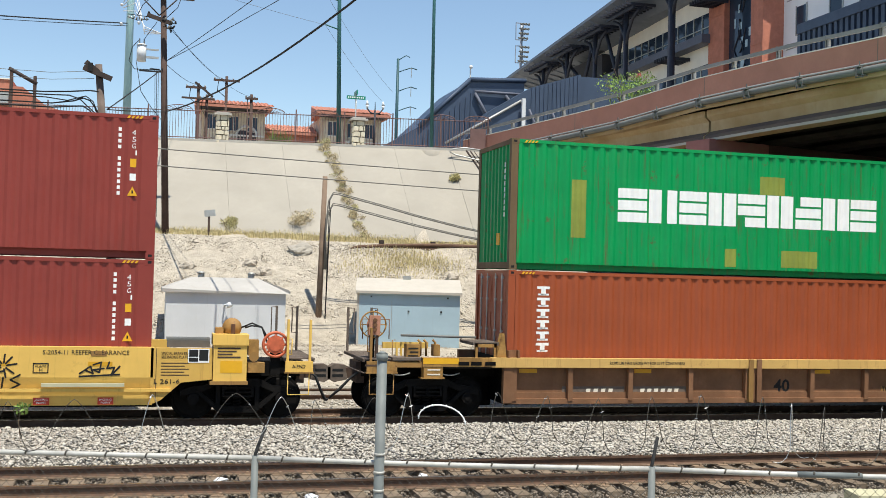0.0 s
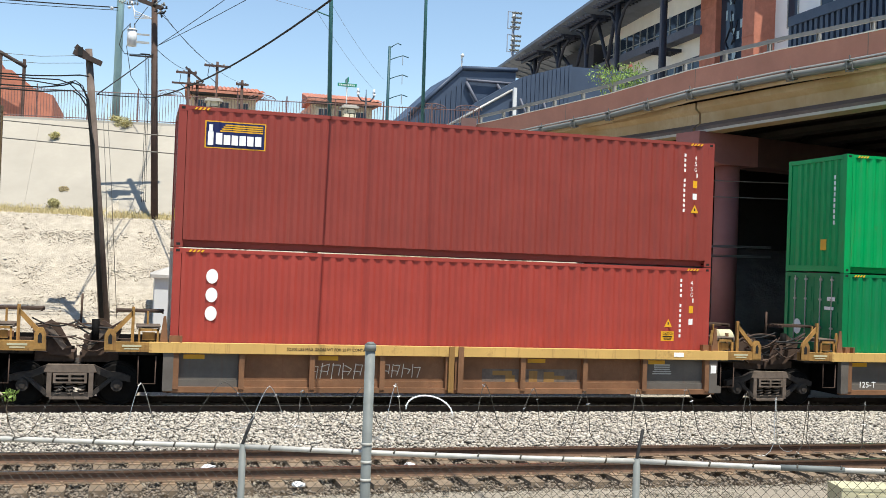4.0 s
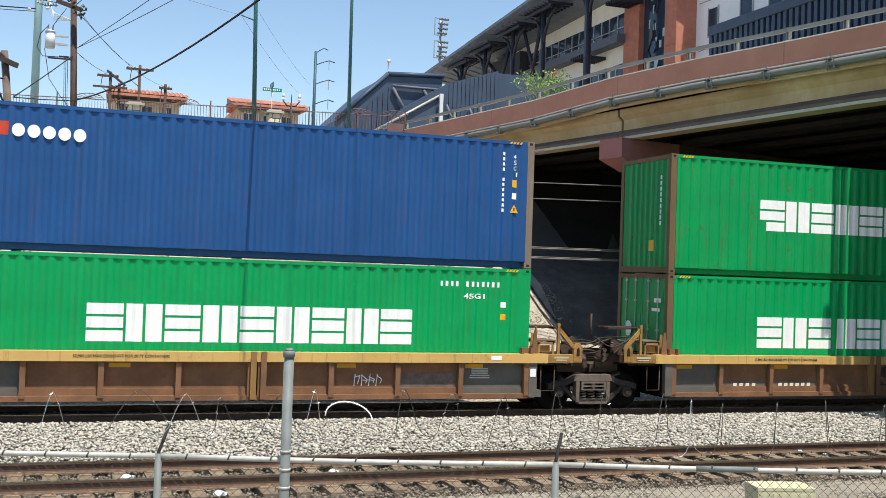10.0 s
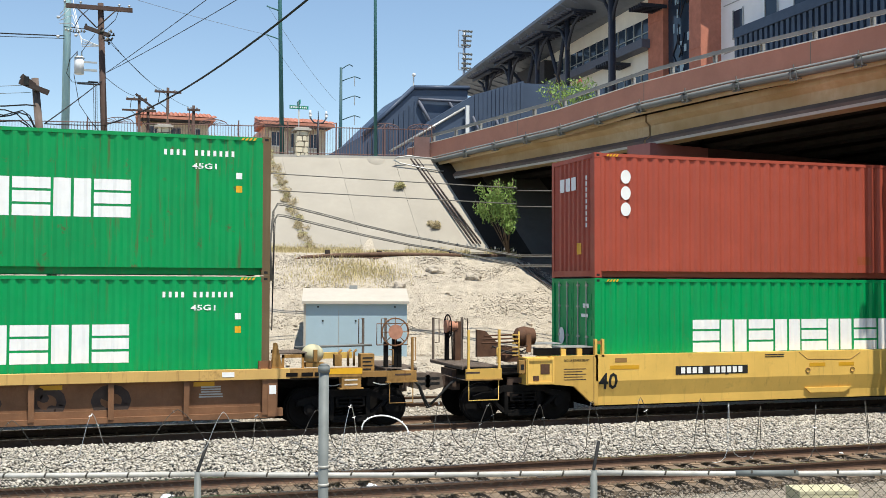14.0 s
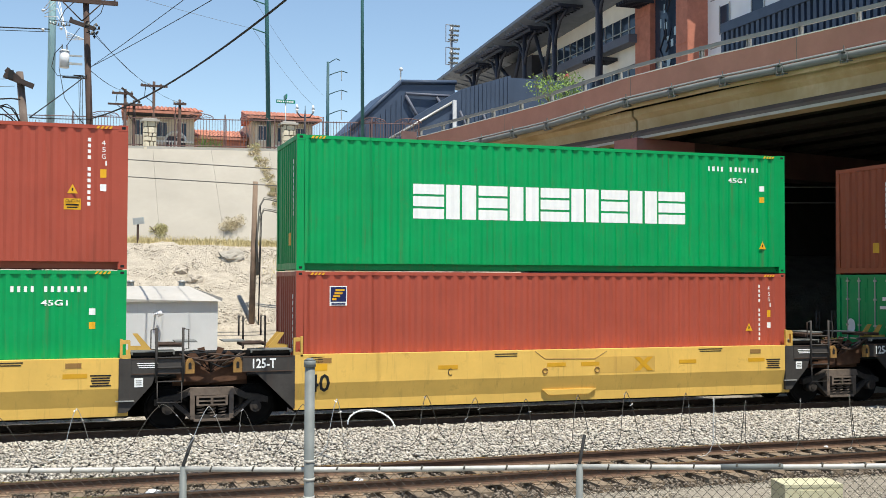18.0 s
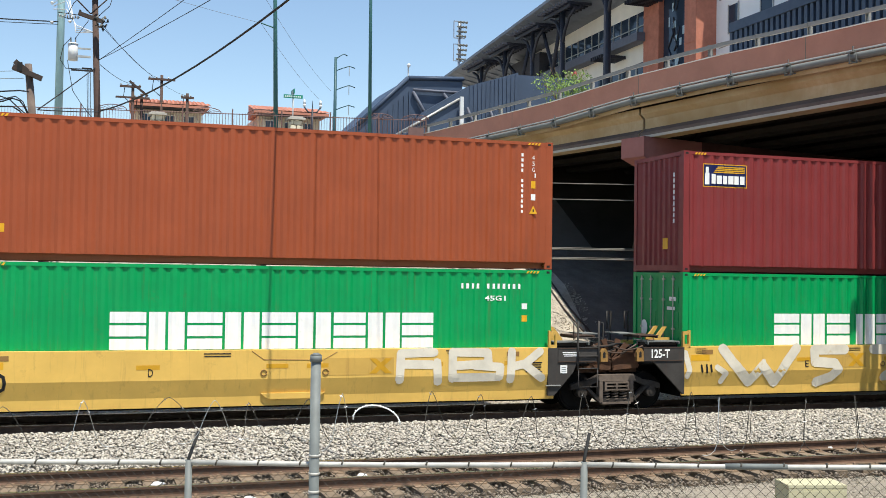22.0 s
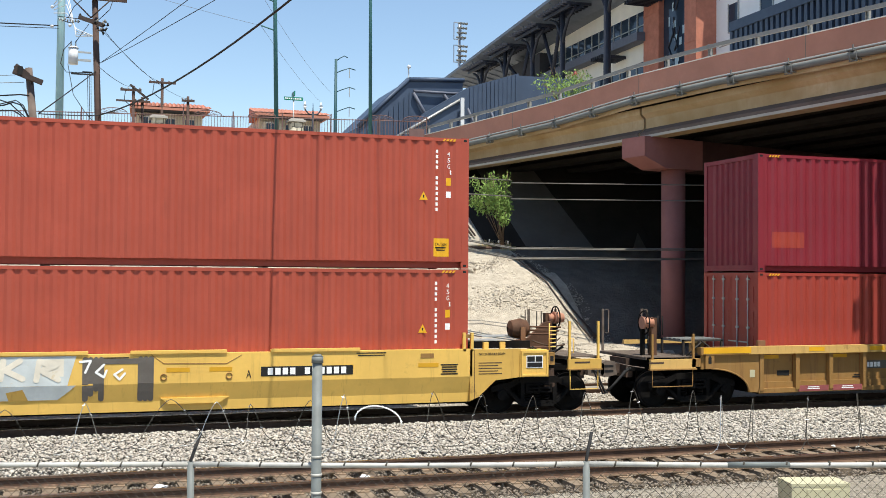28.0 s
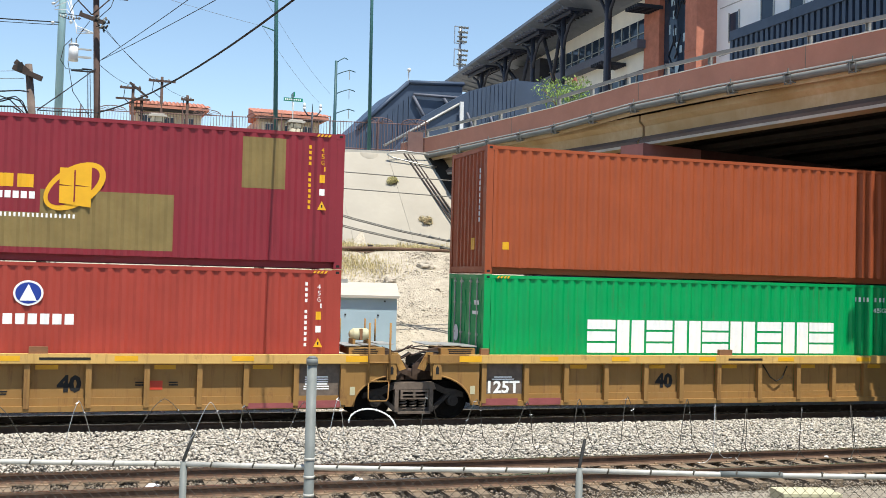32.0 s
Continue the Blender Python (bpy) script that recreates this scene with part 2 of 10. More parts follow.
M["fence_steel"] = material("weathered_galvanised_pipe", (0.46, 0.45, 0.415), 0.6, 0.15, var=0.25, scale=9, bump=0.001)
M["wire"] = material("dull_chain_link_wire", (0.085, 0.078, 0.066), 0.7, 0.4, var=0.3)
M["bright_wire"] = material("razor_wire", (0.5, 0.5, 0.48), 0.4, 0.8, var=0.2, scale=10)
M["cable"] = material("black_cable", (0.03, 0.03, 0.03), 0.7, var=0.2)
M["wood"] = material("weathered_pole_wood", (0.085, 0.055, 0.045), 0.9, var=0.35, scale=3, streak=0.5, streak_col=(0.05, 0.03, 0.025), bump=0.006, bscale=15)
M["polegrey"] = material("grey_split_pole_wood", (0.14, 0.107, 0.09), 0.92, var=0.4, scale=3, streak=0.6, streak_col=(0.05, 0.035, 0.03), bump=0.008, bscale=14)
M["shed_top"] = material("stained_pale_roof_sheet", (0.42, 0.40, 0.37), 0.6, var=0.12, scale=1.5, streak=0.45, streak_col=(0.33, 0.27, 0.2))
M["wooddark"] = material("dark_tarred_pole_wood", (0.06, 0.045, 0.04), 0.9, var=0.35, scale=3, bump=0.006, bscale=15)
M["postwood"] = material("pale_weathered_post_wood", (0.22, 0.155, 0.11), 0.92, var=0.35, scale=3, streak=0.5, streak_col=(0.10, 0.065, 0.045), bump=0.006, bscale=15)
M["tieplate"] = material("dusty_rusted_tie_plate", (0.27, 0.19, 0.125), 0.85, var=0.3, scale=8)
M["weedtan"] = material("bleached_tan_weed", (0.58, 0.48, 0.29), 0.9, var=0.25, scale=3, isl=0.4)
# Darker copy of the pier paint, with the deck's shade in its colour.
M["capshade"] = material("shade_darkened_red_pier_paint", (0.09, 0.045, 0.04), 0.9, var=0.3, scale=0.7)
# Slab concrete greyed to imitate a lighter patch of shade.
M["shadeslab"] = material("half_shade_concrete_slab", (0.11, 0.10, 0.09), 0.92, var=0.25, scale=0.5, bump=0.004, bscale=30)
# Darker tone for the ledge above the girder's flange.
M["haunchdark"] = material("dark_girder_edge", (0.15, 0.115, 0.10), 0.88, var=0.3, scale=0.6, bump=0.004, bscale=20)
M["teal"] = material("teal_pole_paint", (0.05, 0.15, 0.15), 0.5, var=0.12, scale=2)
M["teal_light"] = material("faded_teal_pole_paint", (0.36, 0.55, 0.58), 0.55, var=0.12, scale=2)
M["darkgreen"] = material("dark_green_pole_paint", (0.03, 0.085, 0.10), 0.5, var=0.12, scale=2)
M["shed_white"] = material("chalky_grey_white_sheet_metal", (0.62, 0.635, 0.65), 0.6, var=0.08, scale=1.2, streak=0.2, streak_col=(0.4, 0.37, 0.33))
M["shed_blue"] = material("pale_blue_sheet_metal", (0.38, 0.50, 0.57), 0.6, var=0.08, scale=1.2, streak=0.15, streak_col=(0.3, 0.3, 0.28))
M["shed_roof"] = material("cream_roof_paint", (0.47, 0.43, 0.37), 0.7, var=0.1, scale=2)
M["stucco"] = material("tan_stucco", (0.74, 0.63, 0.47), 0.9, var=0.12, scale=1, bump=0.004)
M["tile"] = material("red_clay_roof_tile", (0.53, 0.23, 0.16), 0.8, var=0.2, scale=4, isl=0.4)
M["navy_clad"] = material("dark_blue_metal_cladding", (0.055, 0.078, 0.125), 0.45, var=0.15, scale=1)
M["roofmetal"] = material("grey_metal_roofing", (0.34, 0.38, 0.45), 0.5, 0.3, var=0.12, scale=0.6)
M["canopysteel"] = material("slate_grey_canopy_sheet", (0.18, 0.205, 0.25), 0.55, 0.1, var=0.15, scale=0.6)
M["soffit"] = material("dark_soffit", (0.06, 0.06, 0.07), 0.8, var=0.15)
M["cream"] = material("cream_wall_panel", (0.84, 0.80, 0.71), 0.85, var=0.08, scale=0.7)
M["whitewall"] = material("pale_grey_wall_panel", (0.88, 0.87, 0.87), 0.85, var=0.06, scale=0.7)
M["brickred"] = material("red_brick_masonry", (0.50, 0.195, 0.13), 0.9, var=0.22, scale=1.5, bump=0.006, bscale=25)
M["blacksteel"] = material("black_painted_steel", (0.035, 0.038, 0.052), 0.55, var=0.2)
M["ironred"] = material("brown_red_iron_fence_paint", (0.17, 0.10, 0.09), 0.7, var=0.15)
M["fieldstone"] = material("buff_fieldstone", (0.74, 0.66, 0.50), 0.9, var=0.2, scale=5, bump=0.01, bscale=10, rnd=0.3)
M["mortar"] = material("dark_mortar", (0.22, 0.19, 0.15), 0.95, var=0.2)
M["grass"] = material("dry_yellow_grass", (0.62, 0.52, 0.27), 0.9, var=0.2, scale=2, isl=0.35)
M["shrub"] = material("dull_green_leaf", (0.13, 0.20, 0.05), 0.8, var=0.3, scale=3, isl=0.6)
M["shrub_dry"] = material("dry_olive_brush", (0.52, 0.47, 0.23), 0.9, var=0.2, scale=3, isl=0.35)
M["twig"] = material("dry_twig", (0.16, 0.11, 0.07), 0.9, var=0.3)
M["signgreen"] = material("street_sign_green", (0.01, 0.22, 0.14), 0.4, var=0.08)
M["cream_box"] = material("cream_painted_cabinet", (0.50, 0.47, 0.31), 0.7, var=0.1, scale=3)
M["flower"] = material("pink_flower", (0.6, 0.12, 0.15), 0.8, var=0.2)


def glass(name, c, rough=0.06):
    m = bpy.data.materials.new(name)
    m.use_nodes = True
    b = m.node_tree.nodes["Principled BSDF"]
    b.inputs["Base Color"].default_value = (*c, 1)
    b.inputs["Roughness"].default_value = rough
    b.inputs["Specular IOR Level"].default_value = 0.35
    return m


M["pane"] = glass("tinted_window_glass", (0.03, 0.045, 0.07))
M["lampglass"] = glass("opal_lamp_glass", (0.7, 0.72, 0.74), 0.3)
for key in ("grime_shade", "charcoal", "drawbar", "sooty", "dirt", "cable", "rail", "tie", "black", "truck"):
    M[key].node_tree.nodes["Principled BSDF"].inputs["Specular IOR Level"].default_value = 0.1


# ---- building helpers ----
def box(bm, x0, x1, y0, y1, z0, z1, m=None):
    vs = [Vector((x, y, z)) for z in (z0, z1) for y in (y0, y1) for x in (x0, x1)]
    if m is not None:
        vs = [m @ v for v in vs]
    v = [bm.verts.new(q) for q in vs]
    for f in ((0, 2, 3, 1), (4, 5, 7, 6), (0, 1, 5, 4), (2, 6, 7, 3), (0, 4, 6, 2), (1, 3, 7, 5)):
        bm.faces.new([v[i] for i in f])


def rod(bm, a, c, r, r2=None, seg=8, caps=True):
    a, c = Vector(a), Vector(c)
    r2 = r if r2 is None else r2
    q = (c - a).to_track_quat("Z", "Y")
    ring = []
    for p0, rr in ((a, r), (c, r2)):
        ring.append([bm.verts.new(p0 + q @ Vector((rr * math.cos(2 * math.pi * i / seg), rr * math.sin(2 * math.pi * i / seg), 0))) for i in range(seg)])
    for i in range(seg):
        f = bm.faces.new((ring[0][i], ring[0][(i + 1) % seg], ring[1][(i + 1) % seg], ring[1][i]))
        f.smooth = seg > 6
    if caps:
        bm.faces.new(ring[0][::-1])
        bm.faces.new(ring[1])


def pipe(bm, pts, r, seg=6):
    """A bent tube through the points."""
    pts = [Vector(q) for q in pts]
    rings = []
    for i, q in enumerate(pts):
        d = (pts[min(i + 1, len(pts) - 1)] - pts[max(i - 1, 0)]).normalized()
        t = d.to_track_quat("Z", "Y")
        rings.append([bm.verts.new(q + t @ Vector((r * math.cos(2 * math.pi * k / seg), r * math.sin(2 * math.pi * k / seg), 0))) for k in range(seg)])
    for a, c in zip(rings, rings[1:]):
        off = min(range(seg), key=lambda o: sum((a[k].co - c[(k + o) % seg].co).length for k in range(seg)))
        for k in range(seg):
            f = bm.faces.new((a[k], a[(k + 1) % seg], c[(k + 1 + off) % seg], c[(k + off) % seg]))
            f.smooth = True
    bm.faces.new(rings[0][::-1])
    bm.faces.new(rings[-1])


def prism(bm, outline, y0, y1, m=None):
    """A solid from an outline in x and z, between two depths."""
    A = [Vector((x, y0, z)) for x, z in outline]
    B = [Vector((x, y1, z)) for x, z in outline]
    if m is not None:
        A, B = [m @ v for v in A], [m @ v for v in B]
    A, B = [bm.verts.new(v) for v in A], [bm.verts.new(v) for v in B]
    n = len(A)
    bm.faces.new(A)
    bm.faces.new(B[::-1])
    for i in range(n):
        bm.faces.new((A[i], B[i], B[(i + 1) % n], A[(i + 1) % n]))


def mesh_of(name, bm, mat_):
    bmesh.ops.recalc_face_normals(bm, faces=bm.faces)
    me = bpy.data.meshes.new(name)
    bm.to_mesh(me)
    bm.free()
    if mat_:
        me.materials.append(mat_)
    return me


def part(name, bm, mat_, parent, label=""):
    """Links a bmesh, or a ready mesh, as one mesh object under a thing or a part."""
    me = bm if isinstance(bm, bpy.types.Mesh) else mesh_of(name, bm, mat_)
    ob = new(name, me)
    ob.parent = parent
    return tagged(ob, label)


def thing(name, label, category, group="", m=None, kind=""):
    ob = new(name)
    ob.empty_display_size = 0.2
    if m is not None:
        ob.matrix_basis = m
    return tagged(ob, label, category, group, kind)


def solid(name, bm, mat_, label="", category="", kind="", group=""):
    return tagged(new(name, mesh_of(name, bm, mat_)), label, category, group, kind)


def B():
    return bmesh.new()


def boxes(*bs):
    bm = B()
    for q in bs:
        box(bm, *q)
    return bm


def text_mesh(s, size, mat_, width=None, bold=0.0):
    """Flat raised letters in the plane x, z, facing -y, standing on the origin; width squeezes or stretches them to fit."""
    cu = bpy.data.curves.new("writing", "FONT")
    cu.body, cu.size, cu.extrude, cu.resolution_u, cu.offset = s, size / 0.7, 0.002, 2, bold
    ob = bpy.data.objects.new("writing", cu)
    me = bpy.data.meshes.new_from_object(ob)
    bpy.data.objects.remove(ob)
    k = 1.0
    if width and len(me.vertices):
        w = max(v.co.x for v in me.vertices) - min(v.co.x for v in me.vertices)
        k = width / max(w, 1e-6)
    me.transform(Matrix.Rotation(radians(90), 4, "X") @ Matrix.Diagonal((k, 1, 1, 1)))
    me.materials.clear()
    me.materials.append(mat_)
    return me


# ---- the ground, one sheet ----
def cl(x):
    return max(-60.0, min(45.0, x))


def y_base(x):
    return 34.2 - 0.04 * cl(x)


def y_edge(x):
    return 40.9 - 0.12 * cl(x)


def y_toe(x):
    return 42.2 - 0.14 * cl(x)


def y_top(x):
    return 47.2 - 0.18 * cl(x)


def z_bench(x):
    return 4.62 - 0.015 * cl(x)


Z_TOP = 8.5


def stations(x):
    zb = z_bench(x)
    return [(-1500, -0.45), (-60, -0.45), (-8, -0.42), (6, -0.42), (11, -0.38), (14.6, -0.32), (15.2, -0.27), (15.7, -0.32), (18.3, -0.33), (18.9, -0.26),
            (20.6, -0.26), (22.0, -0.26), (22.3, -0.26), (25.3, -0.14), (26.3, -0.15), (29.6, -0.05), (30.8, 0.82), (33.4, 0.9),
            (y_base(x), 0.95), (y_edge(x) - 3.2, 2.85), (y_edge(x), zb - 0.3), (y_toe(x), zb - 0.05),
            (y_top(x), Z_TOP - 0.2), (y_top(x) + 1.5, Z_TOP), (75, Z_TOP), (160, Z_TOP - 1.5), (1500, Z_TOP - 4)]


def ground_z(x, y):
    st = stations(x)
    for (a, za), (c, zc) in zip(st, st[1:]):
        if a <= y <= c:
            return za + (zc - za) * (y - a) / (c - a)
    return 0


def swell(x, y):
    """Uneven lie of the loose ground."""
    if not -30 < y < y_toe(x) - 0.3 or 15 < y < 29:
        return 0.0
    return 0.10 * noise.noise(Vector((x * 0.5, y * 0.7, 0))) + 0.03 * noise.noise(Vector((x * 1.1, y * 1.2, 3)))


def build_ground():
    bm = B()
    xs = [-1500, -400, -120] + [-60 + 3 * i for i in range(16)] + [-12 + 0.75 * i for i in range(48)] + [24 + 3 * i for i in range(8)] + [120, 400, 1500]
    rows = []
    for x in xs:
        col = []
        st = stations(x)
        ys = []
        for (a, za), (c, zc) in zip(st, st[1:]):
            k = 1 if c - a > 30 or c - a < 1 else max(1, int((c - a) / 0.9))
            ys += [a + (c - a) * i / k for i in range(k)]
        ys.append(st[-1][0])
        for y in ys:
            z = ground_z(x, y)
            col.append(bm.verts.new((x, y, z + swell(x, y))))
        rows.append(col)
    for a, c in zip(rows, rows[1:]):
        for i in range(min(len(a), len(c)) - 1):
            bm.faces.new((a[i], c[i], c[i + 1], a[i + 1]))
    ob = solid("ground", bm, M["soil"], "dusty tan gravel ground rising to a bench and a street", "ground", "structure")
    for f in ob.data.polygons:
        f.use_smooth = True
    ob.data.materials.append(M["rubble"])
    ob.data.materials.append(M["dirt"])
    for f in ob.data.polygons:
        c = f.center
        # Beyond the bridge edge the ground turns darker, shade painted in.
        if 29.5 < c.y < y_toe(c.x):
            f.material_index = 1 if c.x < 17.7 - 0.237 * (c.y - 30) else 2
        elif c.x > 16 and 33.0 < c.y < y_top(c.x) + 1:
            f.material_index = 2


build_ground()


# ---- tracks ----
def build_track(label, yc, x0, x1, z=0.0, tie_z=-0.19, far=False):
    tr = thing("railway_track", label, "track", "railway tracks", kind="structure")
    for s in (-0.7525, 0.7525):
        bm = B()
        y = yc + s
        prism_pts = [(-0.07, -0.17), (0.07, -0.17), (0.07, -0.155), (0.012, -0.13), (0.012, -0.045), (0.036, -0.035), (0.036, -0.006),
                     (-0.036, -0.006), (-0.036, -0.035), (-0.012, -0.045), (-0.012, -0.13), (-0.07, -0.155)]
        A = [bm.verts.new((x0, y + a, z + c)) for a, c in prism_pts]
        C = [bm.verts.new((x1, y + a, z + c)) for a, c in prism_pts]
        for i in range(len(A)):
            bm.faces.new((A[i], C[i], C[(i + 1) % len(A)], A[(i + 1) % len(A)]))
        r = part("rail", bm, M["rail"], tr)
        # The tan colour puts sunlight on the rail's foot.
        part("rail_foot", boxes((x0, x1, y - 0.076, y + 0.076, z - 0.172, z - 0.152)), M["tieplate"], r, "rail foot in tan, as if sunlit")
        part("rail_head", boxes((x0, x1, y - 0.034, y + 0.034, z - 0.008, z)), M["railtop"], r, "polished running surface")
    me = mesh_of("tie", boxes((-0.115, 0.115, -1.3, 1.3, -0.18, 0)), M["tie"])
    plate = mesh_of("tie_plate", boxes((-0.09, 0.09, -0.17, 0.17, 0.0, 0.018), (-0.07, -0.03, 0.085, 0.12, 0.0, 0.05), (0.03, 0.07, -0.12, -0.085, 0, 0.05)), M["tieplate"])
    a, c = (-8, 24) if not far else (-4, 16)
    n = int((c - a) / 0.5)
    for i in range(n):
        t = part("tie", me, None, tr)
        t.matrix_basis = pose(a + i * 0.5 + random.uniform(-0.03, 0.03), yc + random.uniform(-0.04, 0.04), tie_z + 0.02 + random.uniform(-0.01, 0.015), 0, 0, random.uniform(-1.5, 1.5))
        if not far:
            for s in (-0.7525, 0.7525):
                p = part("tie_plate", plate, None, t)
                p.matrix_basis = pose(0, s, 0)
    bm = B()
    for k in (0, 1):
        xa, xb = ((x0, a), (c, x1))[k]
        i = xa
        while i < xb:
            box(bm, i - 0.115, i + 0.115, yc - 1.3, yc + 1.3, tie_z - 0.16, tie_z + 0.02)
            i += 0.5
    tagged(part("distant_ties", bm, M["tie"], tr), kind="stuff")
    return tr


build_track("rusty idle railway track beside the fence", 16.85, -120, 160, tie_z=-0.212)
build_track("busy railway track under the freight train", 23.72, -150, 230)
build_track("second railway track behind the freight train", 28.0, -120, 160, far=True)


# ---- the paved slope and its joints ----
def build_slope():
    tr = thing("slope_paving", "sun-bleached concrete slope paving with weedy joints", "retaining slope", kind="structure")

    def slab(x0, x1, x2, x3, mt, label=""):
        """One slab from x0 to x1 along its toe and from x2 to x3 along its top."""
        bm = B()
        P = []
        for xt, xp in ((x0, x2), (x1, x3)):
            yt, yp = y_toe(xt), y_top(xp)
            zb = z_bench(xt) - 0.1
            n = Vector((0, -(Z_TOP - zb), (yp - yt))).normalized() * 0.1
            for q in (Vector((xt, yt, zb)), Vector((xp, yp, Z_TOP))):
                P += [q - n * 2, q + n]
        v = [bm.verts.new(q) for q in P]
        for f in ((1, 5, 7, 3), (0, 2, 6, 4), (0, 1, 3, 2), (4, 6, 7, 5), (2, 3, 7, 6), (0, 4, 5, 1)):
            bm.faces.new([v[i] for i in f])
        part("slab", bm, M[mt], tr, label)
    x = -39.64
    while x < 12:
        slab(x + 0.003, x + 2.357, x + 0.003, x + 2.357, "slab")
        x += 2.36
    slab(x + 0.006, 15.0, x + 0.006, 13.95, "slab")
    # Slabs past the bridge's shadow line are darkened, painting its shade in.
    slab(15.012, 16.6, 13.962, 15.6, "sooty", "slab under the bridge, darkened for its shade")
    slab(16.612, 19.4, 15.612, 18.0, "shadeslab", "slab under the bridge, greyed for lighter shade")
    slab(19.412, 22.0, 18.012, 22.0, "sooty", "slab under the bridge, darkened for its shade")
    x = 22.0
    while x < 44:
        slab(x + 0.006, x + 2.354, x + 0.006, x + 2.354, "sooty", "slab under the bridge, darkened for its shade")
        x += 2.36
    bm = B()
    for k in range(36):
        xa, xb = -41 + 2.4 * k, -41 + 2.4 * (k + 1)
        P = []
        for xx in (xa, xb):
            for dy, z in ((-0.12, Z_TOP - 0.12), (-0.12, Z_TOP + 0.14), (0.35, Z_TOP + 0.14), (0.35, Z_TOP - 0.12)):
                P.append(bm.verts.new((xx, y_top(xx) + dy, z)))
        for i in range(4):
            bm.faces.new((P[i], P[(i + 1) % 4], P[4 + (i + 1) % 4], P[4 + i]))
    part("coping", bm, M["concrete"], tr, "grey concrete kerb along the top of the slope")


build_slope()

# ---- the bridge ----
BX = Matrix(((BR.x, -BR.y, 0, 19.0), (BR.y, BR.x, 0, 22.5), (0, 0, 1, -0.037), (0, 0, 0, 1)))   # x along the bridge, -y inwards
BX = Matrix.Diagonal((1.012, 1.012, 1.012, 1)) @ BX
FALL = Matrix.Identity(4)
FALL[2][0] = -0.016
BM = BX @ FALL


def build_bridge():
    br = thing("road_bridge", "concrete road bridge with a brick-red parapet", "bridge", kind="structure")
    W = 30.0
    near, far = -55.0, 24.6

    def rise(s):
        return float(np.interp(s, [-55, 3, 5.3, 9.1, 13.5, 21.4, 25], [-0.02, -0.08, -0.06, -0.12, -0.39, -0.57, -0.62]))

    def sag(s):
        return float(np.interp(s, [-55, 0, 6.4, 10.4, 16.4, 25], [0.14, 0.12, 0.02, -0.06, -0.11, -0.15]))
    CUTS = [near, -41.05, -16.05, 0, 3, 5.3, 7.2, 9.2, 11.3, 13.5, 17, 21.4, far]

    def beam(outline, fun, s0=near, s1=far):
        """A long solid with the outline in y and z, that rises and falls along the bridge."""
        bm = B()
        ss = [s0] + [c for c in CUTS if s0 + 0.05 < c < s1 - 0.05] + [s1]
        rings = [[bm.verts.new(BX @ Vector((s, y, z + fun(s)))) for y, z in outline] for s in ss]
        n = len(outline)
        for A, C in zip(rings, rings[1:]):
            for i in range(n):
                bm.faces.new((A[i], A[(i + 1) % n], C[(i + 1) % n], C[i]))
        bm.faces.new(rings[0])
        bm.faces.new(rings[-1][::-1])
        return bm

    def bar(y0, y1, z0, z1, s0=near, s1=far, fun=rise):
        return beam([(y0, z0), (y1, z0), (y1, z1), (y0, z1)], fun, s0, s1)
    part("parapet", bar(-0.32, 0, 9.02, 9.82), M["parapet"], br, "brick-red stained concrete parapet")
    part("parapet", bar(-W, -W + 0.3, 9.02, 9.82), M["parapet"], br)
    # Cream in place of concrete paints the capping's sunlit edge.
    part("parapet_cap", bar(-0.34, 0.02, 9.82, 9.85), M["cream"], br, "parapet capping, paled for its sunlit edge")
    part("fascia", bar(-0.06, -0.03, 8.8, 9.03), M["girder"], br, "ochre-stained deck fascia")
    # Deck, inner girders and abutment wear the blackened concrete in place of shade.
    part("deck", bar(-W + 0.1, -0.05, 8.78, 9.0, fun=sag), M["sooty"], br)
    k = 0
    for gy in (-0.62, -3.0, -5.4, -7.8, -10.2, -12.6, -15.0, -17.4, -19.8, -22.2, -24.6, -27.0, -29.2):
        for s0, s1 in ((9.25, far - 1.0), (-16.0, 9.15), (-41, -16.1), (near, -41.1)):
            half = [(0.33, 7.72), (0.33, 7.88), (0.1, 8.04), (0.1, 8.38), (0.28, 8.52), (0.28, 8.72)]
            bm = beam([(gy + y, z) for y, z in half] + [(gy - y, z) for y, z in half[::-1]], sag, s0, s1)
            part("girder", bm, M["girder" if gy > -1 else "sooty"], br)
            if gy > -1:
                part("girder_flange", beam([(gy + 0.325, 7.705), (gy + 0.337, 7.705), (gy + 0.337, 7.79), (gy + 0.325, 7.79)], sag, s0, s1), M["concrete"], br, "pale lower flange of the outer girder")
                part("stained_haunch", beam([(gy + 0.326, 7.79), (gy + 0.334, 7.79), (gy + 0.334, 7.884), (gy + 0.104, 8.046), (gy + 0.098, 8.04), (gy + 0.326, 7.88)], sag, s0, s1), M["haunchdark"], br, "dark ledge of the girder")
    for s in (9.2, -16.05, -41):
        # Inner cap and inner columns take the darker paint in place of shade.
        for outline, mt, lab in (([(-0.02, 7.70), (-0.02, 7.05), (-0.9, 6.72), (-2.6, 6.72), (-2.6, 7.70)], "capred", "red-brown painted pier cap"), ([(-2.6, 7.695), (-2.6, 6.725), (-W + 0.6, 6.725), (-W, 7.05), (-W, 7.695)], "capshade", "inner length of the pier cap, darkened for shade")):
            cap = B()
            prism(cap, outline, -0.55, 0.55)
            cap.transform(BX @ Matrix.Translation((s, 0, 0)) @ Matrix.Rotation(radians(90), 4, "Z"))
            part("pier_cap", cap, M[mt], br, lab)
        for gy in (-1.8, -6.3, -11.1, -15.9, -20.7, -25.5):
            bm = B()
